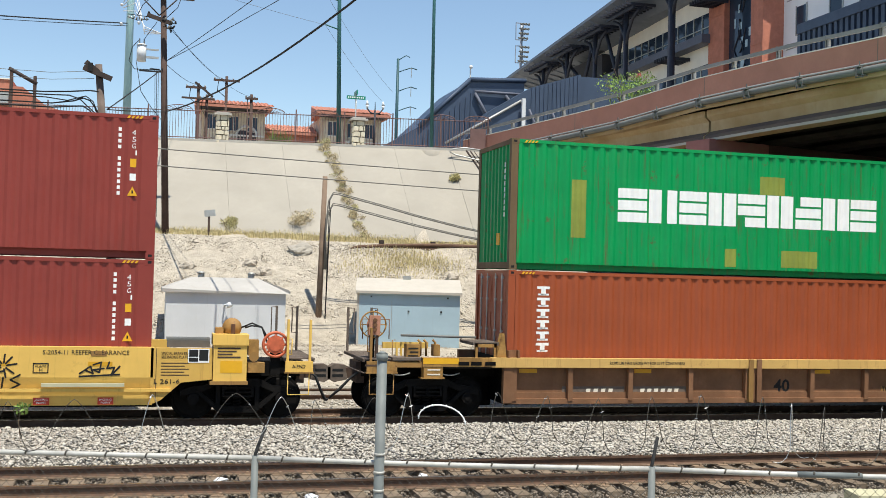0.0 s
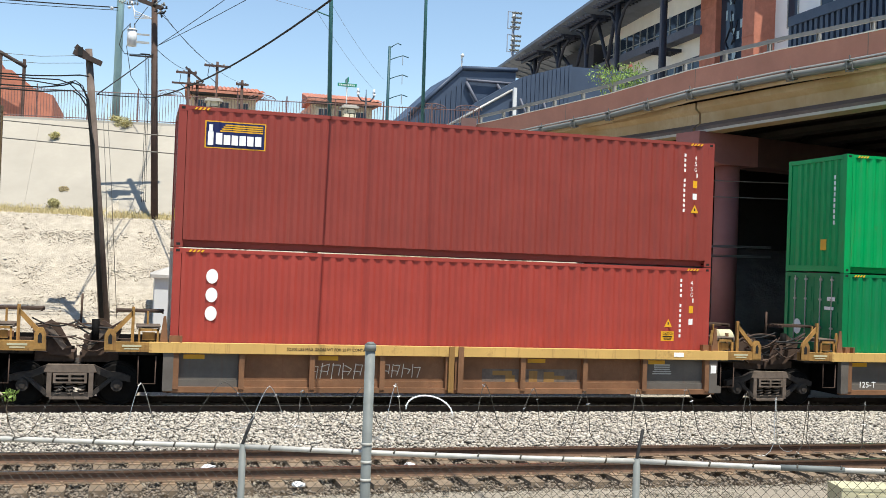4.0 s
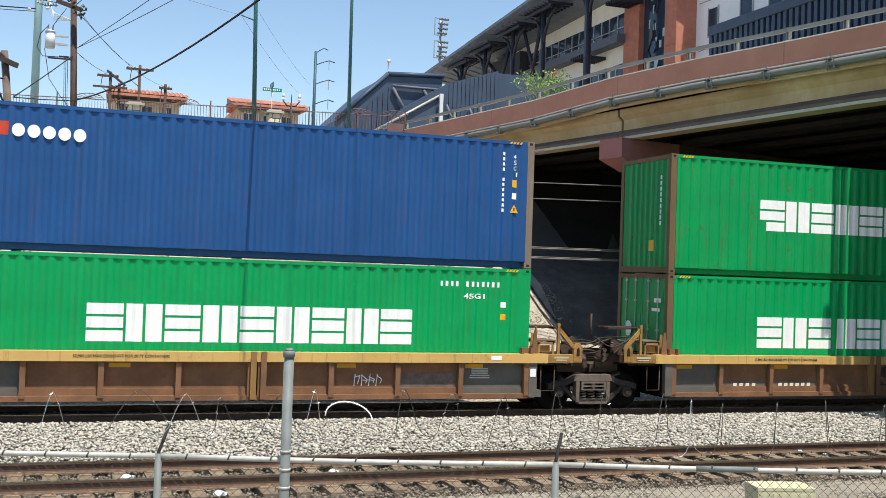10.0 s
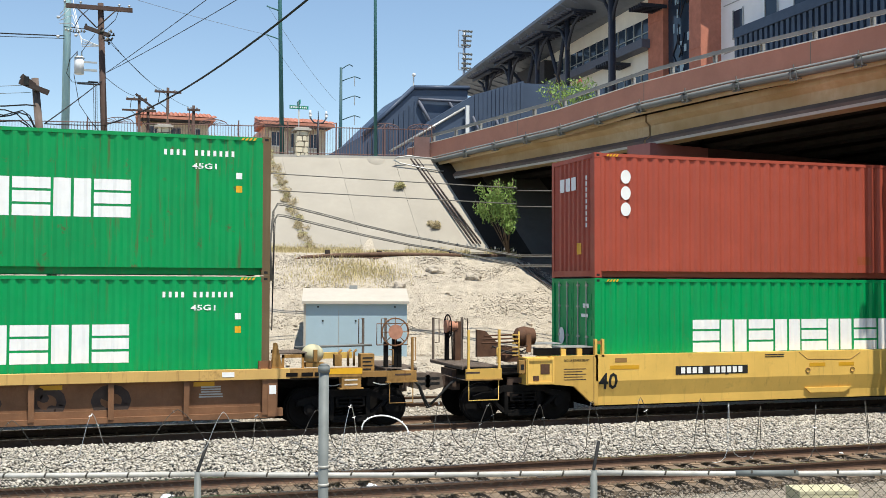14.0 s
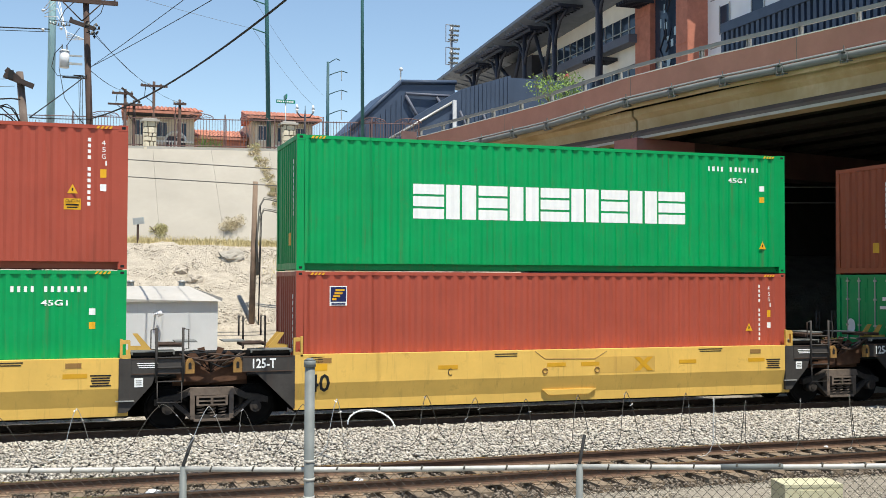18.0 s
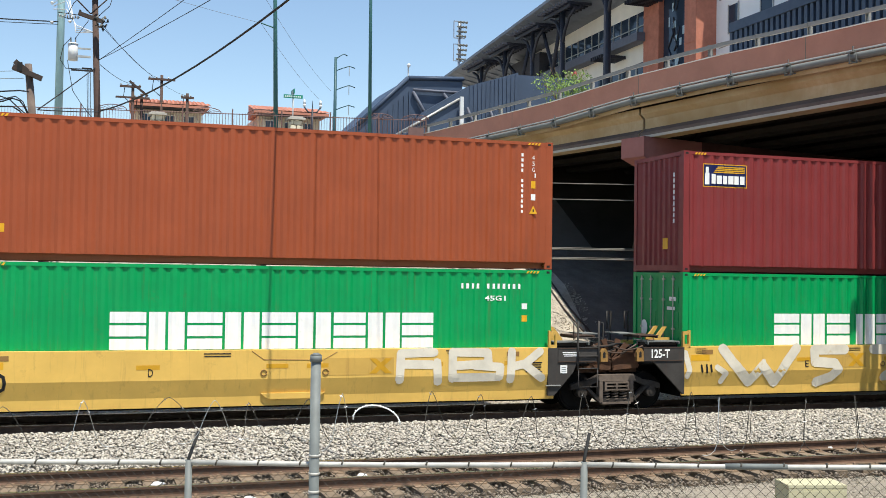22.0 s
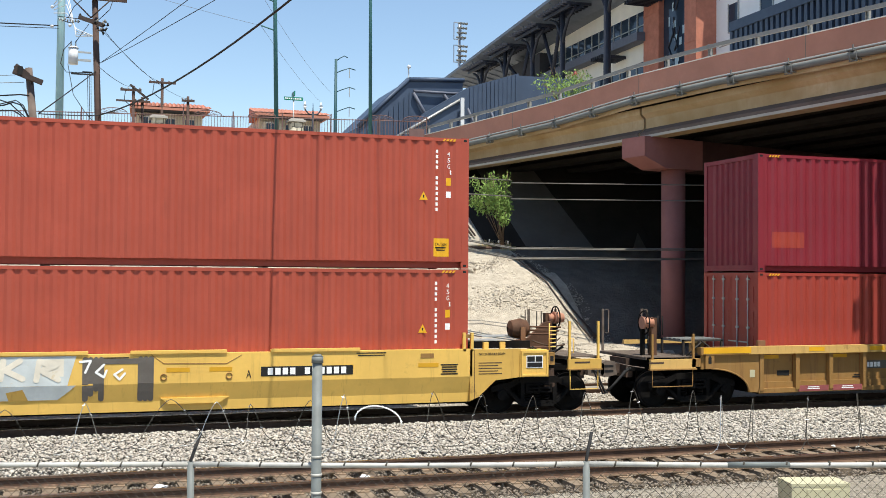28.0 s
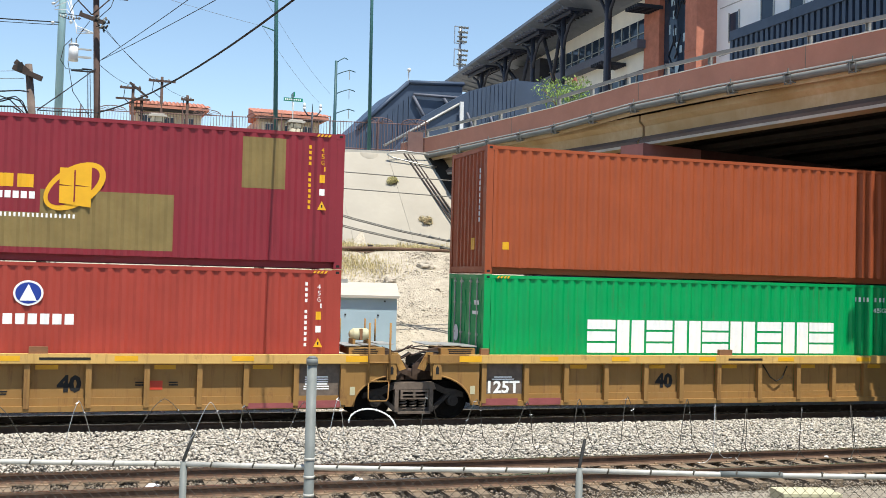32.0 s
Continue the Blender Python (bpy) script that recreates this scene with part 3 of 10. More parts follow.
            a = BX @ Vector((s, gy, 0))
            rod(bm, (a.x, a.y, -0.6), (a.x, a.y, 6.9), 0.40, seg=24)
            part("column", bm, M["capred" if gy > -2 else "capshade"], br)
    # service pipes on the outer face
    for y, z, r, mt, nm in ((0.10, 9.15, 0.032, "galv", "white_conduit"), (0.11, 8.99, 0.10, "pipegrey", "service_pipe")):
        bm = beam([(y + r * math.cos(2 * math.pi * k / 10), z + r * math.sin(2 * math.pi * k / 10)) for k in range(10)], rise, near, far - 2)
        for f in bm.faces:
            f.smooth = len(f.verts) == 4
        part(nm, bm, M[mt], br, "pale service pipe along the outer face")
    s = -54.0
    bm0 = boxes((-0.03, 0.03, -0.05, 0.26, 8.85, 8.875), (-0.012, 0.012, 0.245, 0.26, 8.80, 9.1), (-0.1, 0.1, 0.12, 0.25, 9.085, 9.11), (-0.04, -0.02, 0.14, 0.17, 9.1, 9.26), (-0.22, -0.16, 0.05, 0.24, 8.84, 8.87), (-0.2, -0.18, 0.225, 0.24, 8.78, 9.08), (-0.22, 0.05, 0.2, 0.23, 8.80, 8.82))
    bracket = mesh_of("pipe_bracket", bm0, M["pipegrey"])
    while s < far - 3:
        p = part("pipe_bracket", bracket, None, br)
        p.matrix_basis = BX @ pose(s, 0, rise(s))
        s += 2.1
    bm0 = boxes((-0.09, 0.09, -0.27, -0.04, 9.85, 9.88), (-0.05, -0.03, -0.22, -0.1, 9.88, 10.12), (0.03, 0.05, -0.22, -0.1, 9.88, 10.12), (-0.05, 0.05, -0.2, -0.17, 9.88, 10.2), (-0.02, 0.02, -0.17, -0.06, 10.12, 10.24))
    post = mesh_of("railing_post", bm0, M["parapet_rail"])
    s = -20.0
    while s < far - 1.5:
        p = part("railing_post", post, None, br)
        p.matrix_basis = BX @ pose(s, 0, rise(s))
        s += 1.85
    # joints in the parapet
    for s in (16.0, 8.9, 2.2, -4.5, -11.2):
        part("parapet_joint", bar(-0.01, 0.003, 9.02, 9.82, s, s + 0.025), M["mortar"], br)
    part("guard_rail", bar(-0.14, -0.06, 10.11, 10.22), M["parapet_rail"], br, "galvanised parapet rail")
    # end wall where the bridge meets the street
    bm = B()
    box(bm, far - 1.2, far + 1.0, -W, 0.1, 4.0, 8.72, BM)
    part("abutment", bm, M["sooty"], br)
    # Made-up wall that blocks light from the far side of the underpass.
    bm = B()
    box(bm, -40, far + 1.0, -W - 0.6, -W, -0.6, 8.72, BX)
    part("side_wall", bm, M["sooty"], br, "wall added to keep light out of the underpass")


build_bridge()


# ---- freight train ----
CL, CW, CH = 12.192, 2.438, 2.896
YF = 22.5
PITCH, DEEP, Y0 = 0.2790, 0.028, 0.003


def side_breaks():
    out, x = [], 0.17
    while x < CL - 0.17 - PITCH:
        out += [(x, 0.0), (x + 0.075, 0.0), (x + 0.14, DEEP), (x + 0.215, DEEP)]
        x += PITCH
    out += [(x, 0.0), (CL - 0.16, 0.0)]
    return out


BREAKS = side_breaks()


def depth_at(x):
    for (a, da), (c, dc) in zip(BREAKS, BREAKS[1:]):
        if a <= x <= c:
            return da + (dc - da) * (x - a) / (c - a)
    return 0.0


def side_mesh(name, flip=False):
    bm = B()
    y0 = Y0
    lo = [bm.verts.new((x, CW - y0 - d if flip else y0 + d, 0.15)) for x, d in BREAKS]
    hi = [bm.verts.new((x, CW - y0 - d if flip else y0 + d, CH - 0.07)) for x, d in BREAKS]
    for i in range(len(lo) - 1):
        bm.faces.new((lo[i], lo[i + 1], hi[i + 1], hi[i]) if not flip else (lo[i + 1], lo[i], hi[i], hi[i + 1]))
    me = bpy.data.meshes.new(name)
    bm.to_mesh(me)
    bm.free()
    return me


def end_mesh():
    bm = B()
    pts, y = [], 0.16
    while y < CW - 0.35:
        pts += [(y, 0.02), (y + 0.09, 0.02), (y + 0.13, 0.065), (y + 0.21, 0.065)]
        y += 0.25
    pts += [(CW - 0.16, 0.02)]
    lo = [bm.verts.new((d, y, 0.15)) for y, d in pts]
    hi = [bm.verts.new((d, y, CH - 0.09)) for y, d in pts]
    for i in range(len(lo) - 1):
        bm.faces.new((lo[i + 1], lo[i], hi[i], hi[i + 1]))
    me = bpy.data.meshes.new("end_panel")
    bm.to_mesh(me)
    bm.free()
    return me


def conform(rects, lift=0.003, slant=0.0):
    """Painted rectangles (x0, x1, z0, z1) that follow the folds of the side panel."""
    bm = B()
    bx = [b[0] for b in BREAKS]
    for x0, x1, z0, z1 in rects:
        cuts = [x0] + [b for b in bx if x0 + 0.002 < b < x1 - 0.002] + [x1]
        lo = [bm.verts.new((c, Y0 + depth_at(c) - lift, z0)) for c in cuts]
        hi = [bm.verts.new((c + slant * (z1 - z0), Y0 + depth_at(c + slant * (z1 - z0)) - lift, z1)) for c in cuts]
        for i in range(len(cuts) - 1):
            bm.faces.new((lo[i], lo[i + 1], hi[i + 1], hi[i]))
    return bm


SIDE, BACK, ENDP = side_mesh("side_panel"), side_mesh("back_panel", True), end_mesh()
CAST = mesh_of("corner_casting", boxes((0, 0.178, 0, 0.06, 0, 0.118), (0, 0.06, 0.06, 0.162, 0, 0.118), (0.06, 0.178, 0.06, 0.162, 0, 0.05), (0.06, 0.178, 0.06, 0.162, 0.068, 0.118)), None)
HOLE = mesh_of("casting_hole", boxes((0.05, 0.125, -0.002, 0.004, 0.035, 0.085)), M["black"])


def mat_copy(me, mat_):
    me = me.copy()
    me.materials.clear()
    me.materials.append(mat_)
    return me


def container(mat_, label, end="panel", post=None):
    """A forty-foot high-cube box; x along its side, the near side at y = 0."""
    c = thing("shipping_container", label, "shipping container", "double-stacked containers")
    frame_m = post or mat_
    part("side_panel", mat_copy(SIDE, mat_), None, c)
    part("back_panel", mat_copy(BACK, mat_), None, c)
    for y0, y1 in ((0.0, 0.06), (CW - 0.06, CW)):
        part("top_rail", boxes((0.16, CL - 0.16, y0, y1, CH - 0.085, CH - 0.012)), mat_, c)
    for y0, y1 in ((0.15, 0.19), (CW - 0.06, CW - 0.02)):
        part("bottom_rail", boxes((0.16, CL - 0.16, y0, y1, 0.012, 0.16)), mat_, c)
    part("floor", boxes((0.05, CL - 0.05, 0.195, CW - 0.065, 0.03, 0.155)), M["grime_shade"], c)
    bm = B()
    n = 42
    prev = None
    for i in range(n * 2 + 1):
        x = 0.06 + (CL - 0.12) * i / (2 * n)
        z = CH - 0.03 + (0.018 if i % 2 else 0)
        cur = [bm.verts.new((x, 0.05, z)), bm.verts.new((x, CW - 0.05, z))]
        if prev:
            bm.faces.new((prev[0], cur[0], cur[1], prev[1]))
        prev = cur
    part("roof", bm, mat_, c)
    for x in (0.0, CL):
        s = 1 if x == 0 else -1
        for y in (0.0, CW):
            q = 1 if y == 0 else -1
            a, b = sorted((x, x + s * 0.16))
            e, f = sorted((y, y + q * 0.14))
            part("corner_post", boxes((a, b, e, f, 0.118, CH - 0.118)), frame_m, c)
            for z in (0.0, CH - 0.118):
                k = part("corner_casting", mat_copy(CAST, frame_m), None, c)
                k.matrix_basis = Matrix.Translation((x, y - q * 0.003, z)) @ Matrix.Diagonal((s, q, 1, 1))
                if q == 1:
                    h = part("casting_hole", HOLE, None, k)
    if end == "panel":
        part("end_panel", mat_copy(ENDP, mat_), None, c)
    else:
        for y0, y1 in ((0.15, CW / 2 - 0.008), (CW / 2 + 0.008, CW - 0.15)):
            bm = B()
            box(bm, 0.03, 0.07, y0, y1, 0.16, CH - 0.1)
            for z in (0.35, 0.95, 1.55, 2.15):
                box(bm, 0.018, 0.032, y0 + 0.08, y1 - 0.08, z, z + 0.38)
            d = part("door", bm, mat_, c)
            for yy in (y0 + 0.3, y1 - 0.3):
                b2 = B()
                rod(b2, (-0.0, yy, 0.1), (-0.0, yy, CH - 0.08), 0.017, seg=6)
                for z in (0.15, 0.8, 1.5, 2.2, 2.7):
                    box(b2, -0.012, 0.03, yy - 0.05, yy + 0.05, z, z + 0.05)
                box(b2, -0.03, -0.01, min(yy, yy + 0.35), max(yy, yy + 0.35), 1.15, 1.18)
                part("lock_rod", b2, M["galv"], d, "galvanised lock rod")
    part("header", boxes((0.0, 0.1, 0.14, CW - 0.14, CH - 0.11, CH - 0.01)), frame_m, c)
    part("end_sill", boxes((0.0, 0.1, 0.14, CW - 0.14, 0.02, 0.16)), frame_m, c)
    part("far_end", boxes((CL - 0.08, CL - 0.02, 0.14, CW - 0.14, 0.02, CH - 0.01)), frame_m, c)
    return c


# place of each unit's box along the train, from the first whole unit's near end
UX = [-19.73, 0.0, 15.8, 31.6, 47.4, 63.2, 82.87, 98.5, 114.17, 129.77, 145.4, 165.1, 180.56]
TRAVEL = [(0, 7.56), (6, -26.6), (9, -43.75), (13, -66.3), (19, -99.7), (23, -121.8), (26, -138.4), (32, -172.06)]
movers = []


# ---- painted marks on the boxes ----
def mark(c, name, rects, mt, label="", slant=0.0, lift=0.003):
    return part(name, conform(rects, lift, slant), M[mt], c, label)


def writing(c, s, x, z, size, mt, width=None, y=-0.004, name="writing", rot=0.0, bold=0.0, fold=None, wrap=False):
    me = text_mesh(s, size, M[mt], width, bold)
    if fold:
        for v in me.vertices:
            v.co.y += fold(z + v.co.z) - 0.004
        y = 0.0
    if wrap:
        for v in me.vertices:
            v.co.y += Y0 + depth_at(x + v.co.x) - 0.003
        y = 0.0
    ob = part(name, me, None, c)
    ob.matrix_basis = Matrix.Translation((x, y, z)) @ Matrix.Rotation(radians(rot), 4, "Y")
    return ob


def emblem(c, x0, x1, z0, z1, n=9, mt="white", worn=0, gap=0.07):
    """Nine plain heavy blocks of upright or lying bars, in place of a ship line's word; worn drops bits of them."""
    w = (x1 - x0) / n
    h = z1 - z0
    rng = random.Random(worn + int(z0 * 100))
    for i in range(n):
        a, b = x0 + i * w, x0 + (i + 1) * w - w * gap
        d = b - a
        if i % 2:
            r = [(a, a + 0.46 * d, z0, z1), (a + 0.54 * d, b, z0, z1)]
        else:
            r = [(a, b, z0, z0 + 0.29 * h), (a, b, z0 + 0.355 * h, z0 + 0.645 * h), (a, b, z0 + 0.71 * h, z1)]
        if worn and rng.random() < worn * 0.09:
            q = rng.randrange(len(r))
            e = r[q]
            r[q] = (e[0] + rng.uniform(0.2, 0.4) * (e[1] - e[0]), e[1], e[2], e[3])
        mark(c, "emblem_block", r, mt)


def bars_row(c, x0, x1, z0, z1, n, mt="white", name="code_bar", fill=0.46):
    w = (x1 - x0) / n
    for i in range(n):
        if i != 4:
            mark(c, name, [(x0 + i * w, x0 + (i + fill) * w, z0, z1)], mt)


def bars_col(c, x, w, z1, z0, n, mt="white", name="code_bar"):
    h = (z1 - z0) / n
    for i in range(n):
        if i != 4:
            mark(c, name, [(x, x + w, z1 - (i + 0.62) * h, z1 - i * h)], mt)


def triangle(c, x, z, s=0.2):
    bm = B()
    y = -0.003
    v = [bm.verts.new((x - s / 2, y, z)), bm.verts.new((x + s / 2, y, z)), bm.verts.new((x, y, z + s * 0.95))]
    bm.faces.new(v)
    part("warning_triangle", bm, M["amber"], c, "amber warning triangle")
    bm = B()
    box(bm, x - 0.015, x + 0.015, y - 0.003, y - 0.001, z + 0.05, z + 0.11)
    part("bolt_mark", bm, M["black"], c)


def handling_stripes(c):
    for x0 in (0.30, CL - 0.62):
        for k in range(4):
            bm = B()
            prism(bm, [(x0 + k * 0.08, CH - 0.083), (x0 + 0.045 + k * 0.08, CH - 0.083), (x0 + 0.085 + k * 0.08, CH - 0.03), (x0 + 0.04 + k * 0.08, CH - 0.03)], -0.004, -0.001)
            part("height_stripe", bm, M["amber"], c)


def marks_green(c, worn=0, tri=True, z=1.15):
    emblem(c, 2.58, 9.43, z, z + 0.765, worn=worn)
    bars_row(c, 10.02, 11.5, 2.455, 2.57, 12)
    writing(c, "45G1", 10.58, 2.19, 0.11, "white", 0.5, wrap=True, bold=0.003)
    mark(c, "code_label", [(11.48, 11.6, 2.0, 2.13)], "white")
    mark(c, "weight_label", [(11.48, 11.6, 1.72, 1.86)], "amber")
    if tri:
        triangle(c, 11.54, 0.58)
    handling_stripes(c)


def marks_column(c, mt="white", low_tri=False, caution=False):
    bars_col(c, 11.42, 0.06, 2.62, 1.22, 12, mt)
    for k, ch in enumerate("45G1"):
        writing(c, ch, 11.68 if ch != "1" else 11.695, 2.48 - k * 0.135, 0.1, mt, 0.075 if ch != "1" else 0.03, wrap=True)
    mark(c, "weight_label", [(11.66, 11.78, 1.83, 2.0)], "amber")
    mark(c, "code_label", [(11.66, 11.78, 1.56, 1.7)], "white")
    triangle(c, 11.72 if not low_tri else 11.14, 1.25 if not low_tri else 1.5)
    if caution:
        xc, zc = (10.98, 1.18) if low_tri and caution != "low" else (11.38, 0.36)
        if caution == "low":
            mark(c, "caution_backing", [(xc, xc + 0.36, zc - 0.1, zc + 0.3)], "amber", lift=0.002)
        mark(c, "caution_plate", [(xc, xc + 0.32, zc, zc + 0.22)], "amber")
        writing(c, "CAUTION", xc + 0.03, zc + 0.14, 0.06, "black", 0.26, -0.006)
        part("caution_line", conform([(xc + 0.04, xc + 0.28, zc + 0.08, zc + 0.11)], 0.006), M["black"], c)
        part("caution_line", conform([(xc + 0.06, xc + 0.26, zc + 0.03, zc + 0.055)], 0.006), M["black"], c)
    handling_stripes(c)


def marks_plate(c, x, z, w, h, back, bits):
    """A framed company plate with plain coloured shapes on it, each laid over the one before."""
    p = mark(c, "company_plate", [(x, x + w, z, z + h)], back)
    for k, (bx0, bx1, bz0, bz1, mt, sl) in enumerate(bits):
        part("plate_shape", conform([(x + bx0 * w, x + bx1 * w, z + bz0 * h, z + bz1 * h)], 0.006 + 0.002 * k, sl), M[mt], p)


def plate_lighthouse(c):
    bits = [(0.02, 0.98, 0.04, 0.96, "navy_sign", 0)]
    bits += [(0.24 + 0.03 * k, 0.95, 0.62 + 0.075 * k, 0.665 + 0.075 * k, "amber", 0) for k in range(4)]
    bits += [(0.05, 0.14, 0.1, 0.6, "white", 0), (0.065, 0.125, 0.6, 0.86, "white", 0)]
    bits += [(0.18 + 0.128 * k, 0.285 + 0.128 * k, 0.14, 0.5 if k else 0.56, "white", 0) for k in range(6)]
    marks_plate(c, 0.53, 2.05, 1.24, 0.56, "amber", bits)


def plate_flag(c):
    marks_plate(c, 0.72, 2.16, 0.38, 0.42, "white", [(0.05, 0.95, 0.2, 0.95, "navy_sign", 0), (0.34, 0.85, 0.74, 0.84, "amber", 0), (0.28, 0.74, 0.58, 0.68, "amber", 0), (0.2, 0.6, 0.44, 0.53, "amber", 0), (0.14, 0.4, 0.28, 0.38, "amber", 0), (0.1, 0.9, 0.05, 0.13, "navy_sign", 0)])


def patches(c, rects, mt="primer"):
    for r in rects:
        mark(c, "repair_patch", [r], mt, "patch of other paint", lift=0.002)


def rounded(c, cx, cz, rx, rz, mt, name="round_mark", tilt=0.0, lift=0.004, seg=20):
    bm = B()
    bm.faces.new([bm.verts.new((cx + rx * math.cos(t) * math.cos(tilt) - rz * math.sin(t) * math.sin(tilt), Y0 - lift - 0.003, cz + rx * math.cos(t) * math.sin(tilt) + rz * math.sin(t) * math.cos(tilt))) for t in (2 * math.pi * i / seg for i in range(seg))])
    return part(name, bm, M[mt], c)


def door_emblem(c):
    bm = B()
    bm.faces.new([bm.verts.new((-0.004, 1.85 + 0.17 * math.cos(t), 1.5 + 0.2 * math.sin(t))) for t in (2 * math.pi * i / 16 for i in range(16))])
    part("round_mark", bm, M["white"], c)
    for k in range(4):
        part("door_code_bar", boxes((-0.006, -0.003, 0.3 + 0.05 * (k % 2), 0.62 + 0.1 * (k % 3), (2.2, 1.98, 0.95, 0.8)[k], (2.3, 2.06, 1.0, 0.85)[k])), M["white"], c)


def end_marks(c, mt="white"):
    for k in range(9):
        part("end_code_bar", boxes((0.010, 0.018, 0.44, 0.5, 2.3 - 0.14 * k, 2.4 - 0.14 * k)), M[mt], c)
    part("end_caution_plate", boxes((0.010, 0.018, 0.75, 0.98, 0.55, 0.82)), M["amber"], c)


def box_car(i, level, mt, label, end="panel", post=None):
    c = container(M[mt], label, end, M[post] if post else None)
    movers.append((c, UX[i], 3.272 if level else 0.36, 0.05))
    return c


c = box_car(0, 1, "brick", "brick-red corrugated shipping container stacked on another")
marks_column(c)
c = box_car(0, 0, "brick", "faded brick-red shipping container in a yellow well car")
marks_column(c)
c = box_car(1, 1, "green_worn", "rust-streaked green container with olive repair patches", "panel", "postgreen")
emblem(c, 2.58, 9.43, 1.15, 1.915, worn=5)
patches(c, [(1.45, 1.8, 0.75, 2.05), (6.2, 6.85, 1.92, 2.35), (5.3, 5.6, 0.2, 0.62), (6.8, 7.75, 0.22, 0.62), (10.1, 10.6, 0.5, 1.1)], "olive")
bars_row(c, 10.02, 11.5, 2.45, 2.575, 12)
handling_stripes(c)
end_marks(c)
c = box_car(1, 0, "brown", "orange-brown container with a column of white blocks", "door")
for k in range(6):
    z = 2.36 - k * 0.25
    mark(c, "emblem_block", [(0.68, 0.98, z + 0.13, z + 0.19), (0.77, 0.89, z, z + 0.13), (0.7, 0.96, z - 0.01, z + 0.03)], "white")
marks_column(c)
c = box_car(2, 1, "brick", "brick-red container with a blue and yellow company plate")
plate_lighthouse(c)
marks_column(c)
end_marks(c)
c = box_car(2, 0, "crimson", "red container with three white blocks and a caution plate", "door")
for k in range(3):
    rounded(c, 0.79, 2.33 - 0.38 * k, 0.12, 0.15, "white", "emblem_block", 0, 0.006)
marks_column(c, "white", True, True)
c = box_car(3, 1, "green", "bright green container with white blocks, upper of two")
marks_green(c)
end_marks(c)
c = box_car(3, 0, "green_dark", "dull green container with white blocks, lower of two", "door")
marks_green(c)
door_emblem(c)
c = box_car(4, 1, "blue", "navy blue container with scuffed grey posts", "panel", "postbrown")
rounded(c, 0.63, 2.37, 0.13, 0.15, "logored", "red_shape")
mark(c, "red_shape", [(0.80, 1.0, 2.23, 2.5)], "logored")
for k in range(5):
    rounded(c, 1.18 + 0.285 * k, 2.34 - 0.008 * k, 0.12, 0.13, "white", "white_shape")
marks_column(c)
mark(c, "code_label", [(0.34, 0.42, 0.52, 0.6)], "white")
c = box_car(4, 0, "green", "bright green container with white blocks under a blue one", "door")
marks_green(c, tri=False)
door_emblem(c)
c = box_car(5, 1, "green_worn", "weathered green container with rust spots", "panel", "postgreen")
marks_green(c, 3, False)
end_marks(c)
c = box_car(5, 0, "green", "green container with rusty posts and white blocks", "door", "postgreen")
marks_green(c, 2, False)
door_emblem(c)
c = box_car(6, 1, "oxide", "red-brown container with three white blocks on its side")
for k in range(3):
    rounded(c, 0.8, 2.35 - 0.38 * k, 0.13, 0.16, "white", "emblem_block", 0, 0.006)
bm = B()
for k in range(3):
    box(bm, 0.008, 0.018, 1.95 - 0.33 * k - 0.24, 1.95 - 0.33 * k, 2.1, 2.42)
part("end_emblem", bm, M["white"], c)
end_marks(c)
patches(c, [(7.3, 7.7, 0.35, 0.55)], "brown")
marks_column(c, "white", True, True)
c = box_car(6, 0, "green", "bright green container with white blocks below a red-brown one", "door")
marks_green(c)
door_emblem(c)
c = box_car(7, 1, "green", "clean bright green container with white blocks")
marks_green(c)
end_marks(c)
c = box_car(7, 0, "oxide", "red oxide container with a small blue company plate")
plate_flag(c)
marks_column(c, "white", True)
end_marks(c)
c = box_car(8, 1, "brown", "orange-brown container with a small yellow label")
mark(c, "weight_label", [(0.42, 0.58, 0.55, 0.72)], "amber")
end_marks(c)
marks_column(c)
c = box_car(8, 0, "green", "bright green container with white blocks below a brown one", "door")
marks_green(c, tri=False)
door_emblem(c)
c = box_car(9, 1, "burgundy", "dark burgundy container with a lighthouse-coloured company plate")
plate_lighthouse(c)
marks_column(c, "white", False, True)
end_marks(c)
c = box_car(9, 0, "green", "green container with chipped white blocks", "door")
marks_green(c, 2)
door_emblem(c)
c = box_car(10, 1, "oxide", "scuffed red oxide container with a small blue plate")
plate_flag(c)
marks_column(c, "white", True, "low")
end_marks(c)
c = box_car(10, 0, "oxide", "red oxide container with blue plate in a yellow well", "door")
plate_flag(c)
marks_column(c, "white", True)
c = box_car(11, 1, "maroon", "maroon container with olive repair patches and yellow shapes")
patches(c, [(5.02, 6.1, 0.27, 0.95), (6.1, 8.66, 0.27, 1.42), (10.02, 10.93, 1.65, 2.72)])
patches(c, [(0.41, 1.33, 0.59, 0.98)], "red")
for k in range(4):
    mark(c, "yellow_block", [(4.56 + 0.37 * k, 4.86 + 0.37 * k, 1.44, 1.7)], "amber")
for k in range(10):
    mark(c, "white_block", [(4.56 + 0.148 * k, 4.67 + 0.148 * k, 1.22, 1.36)], "white")
bars_row(c, 4.95, 6.8, 0.86, 0.94, 22)
rounded(c, 6.74, 1.5, 0.66, 0.38, "amber", "yellow_oval", 0.62, 0.006, 32)
rounded(c, 6.72, 1.5, 0.56, 0.27, "maroon", "oval_hole", 0.62, 0.009, 32)
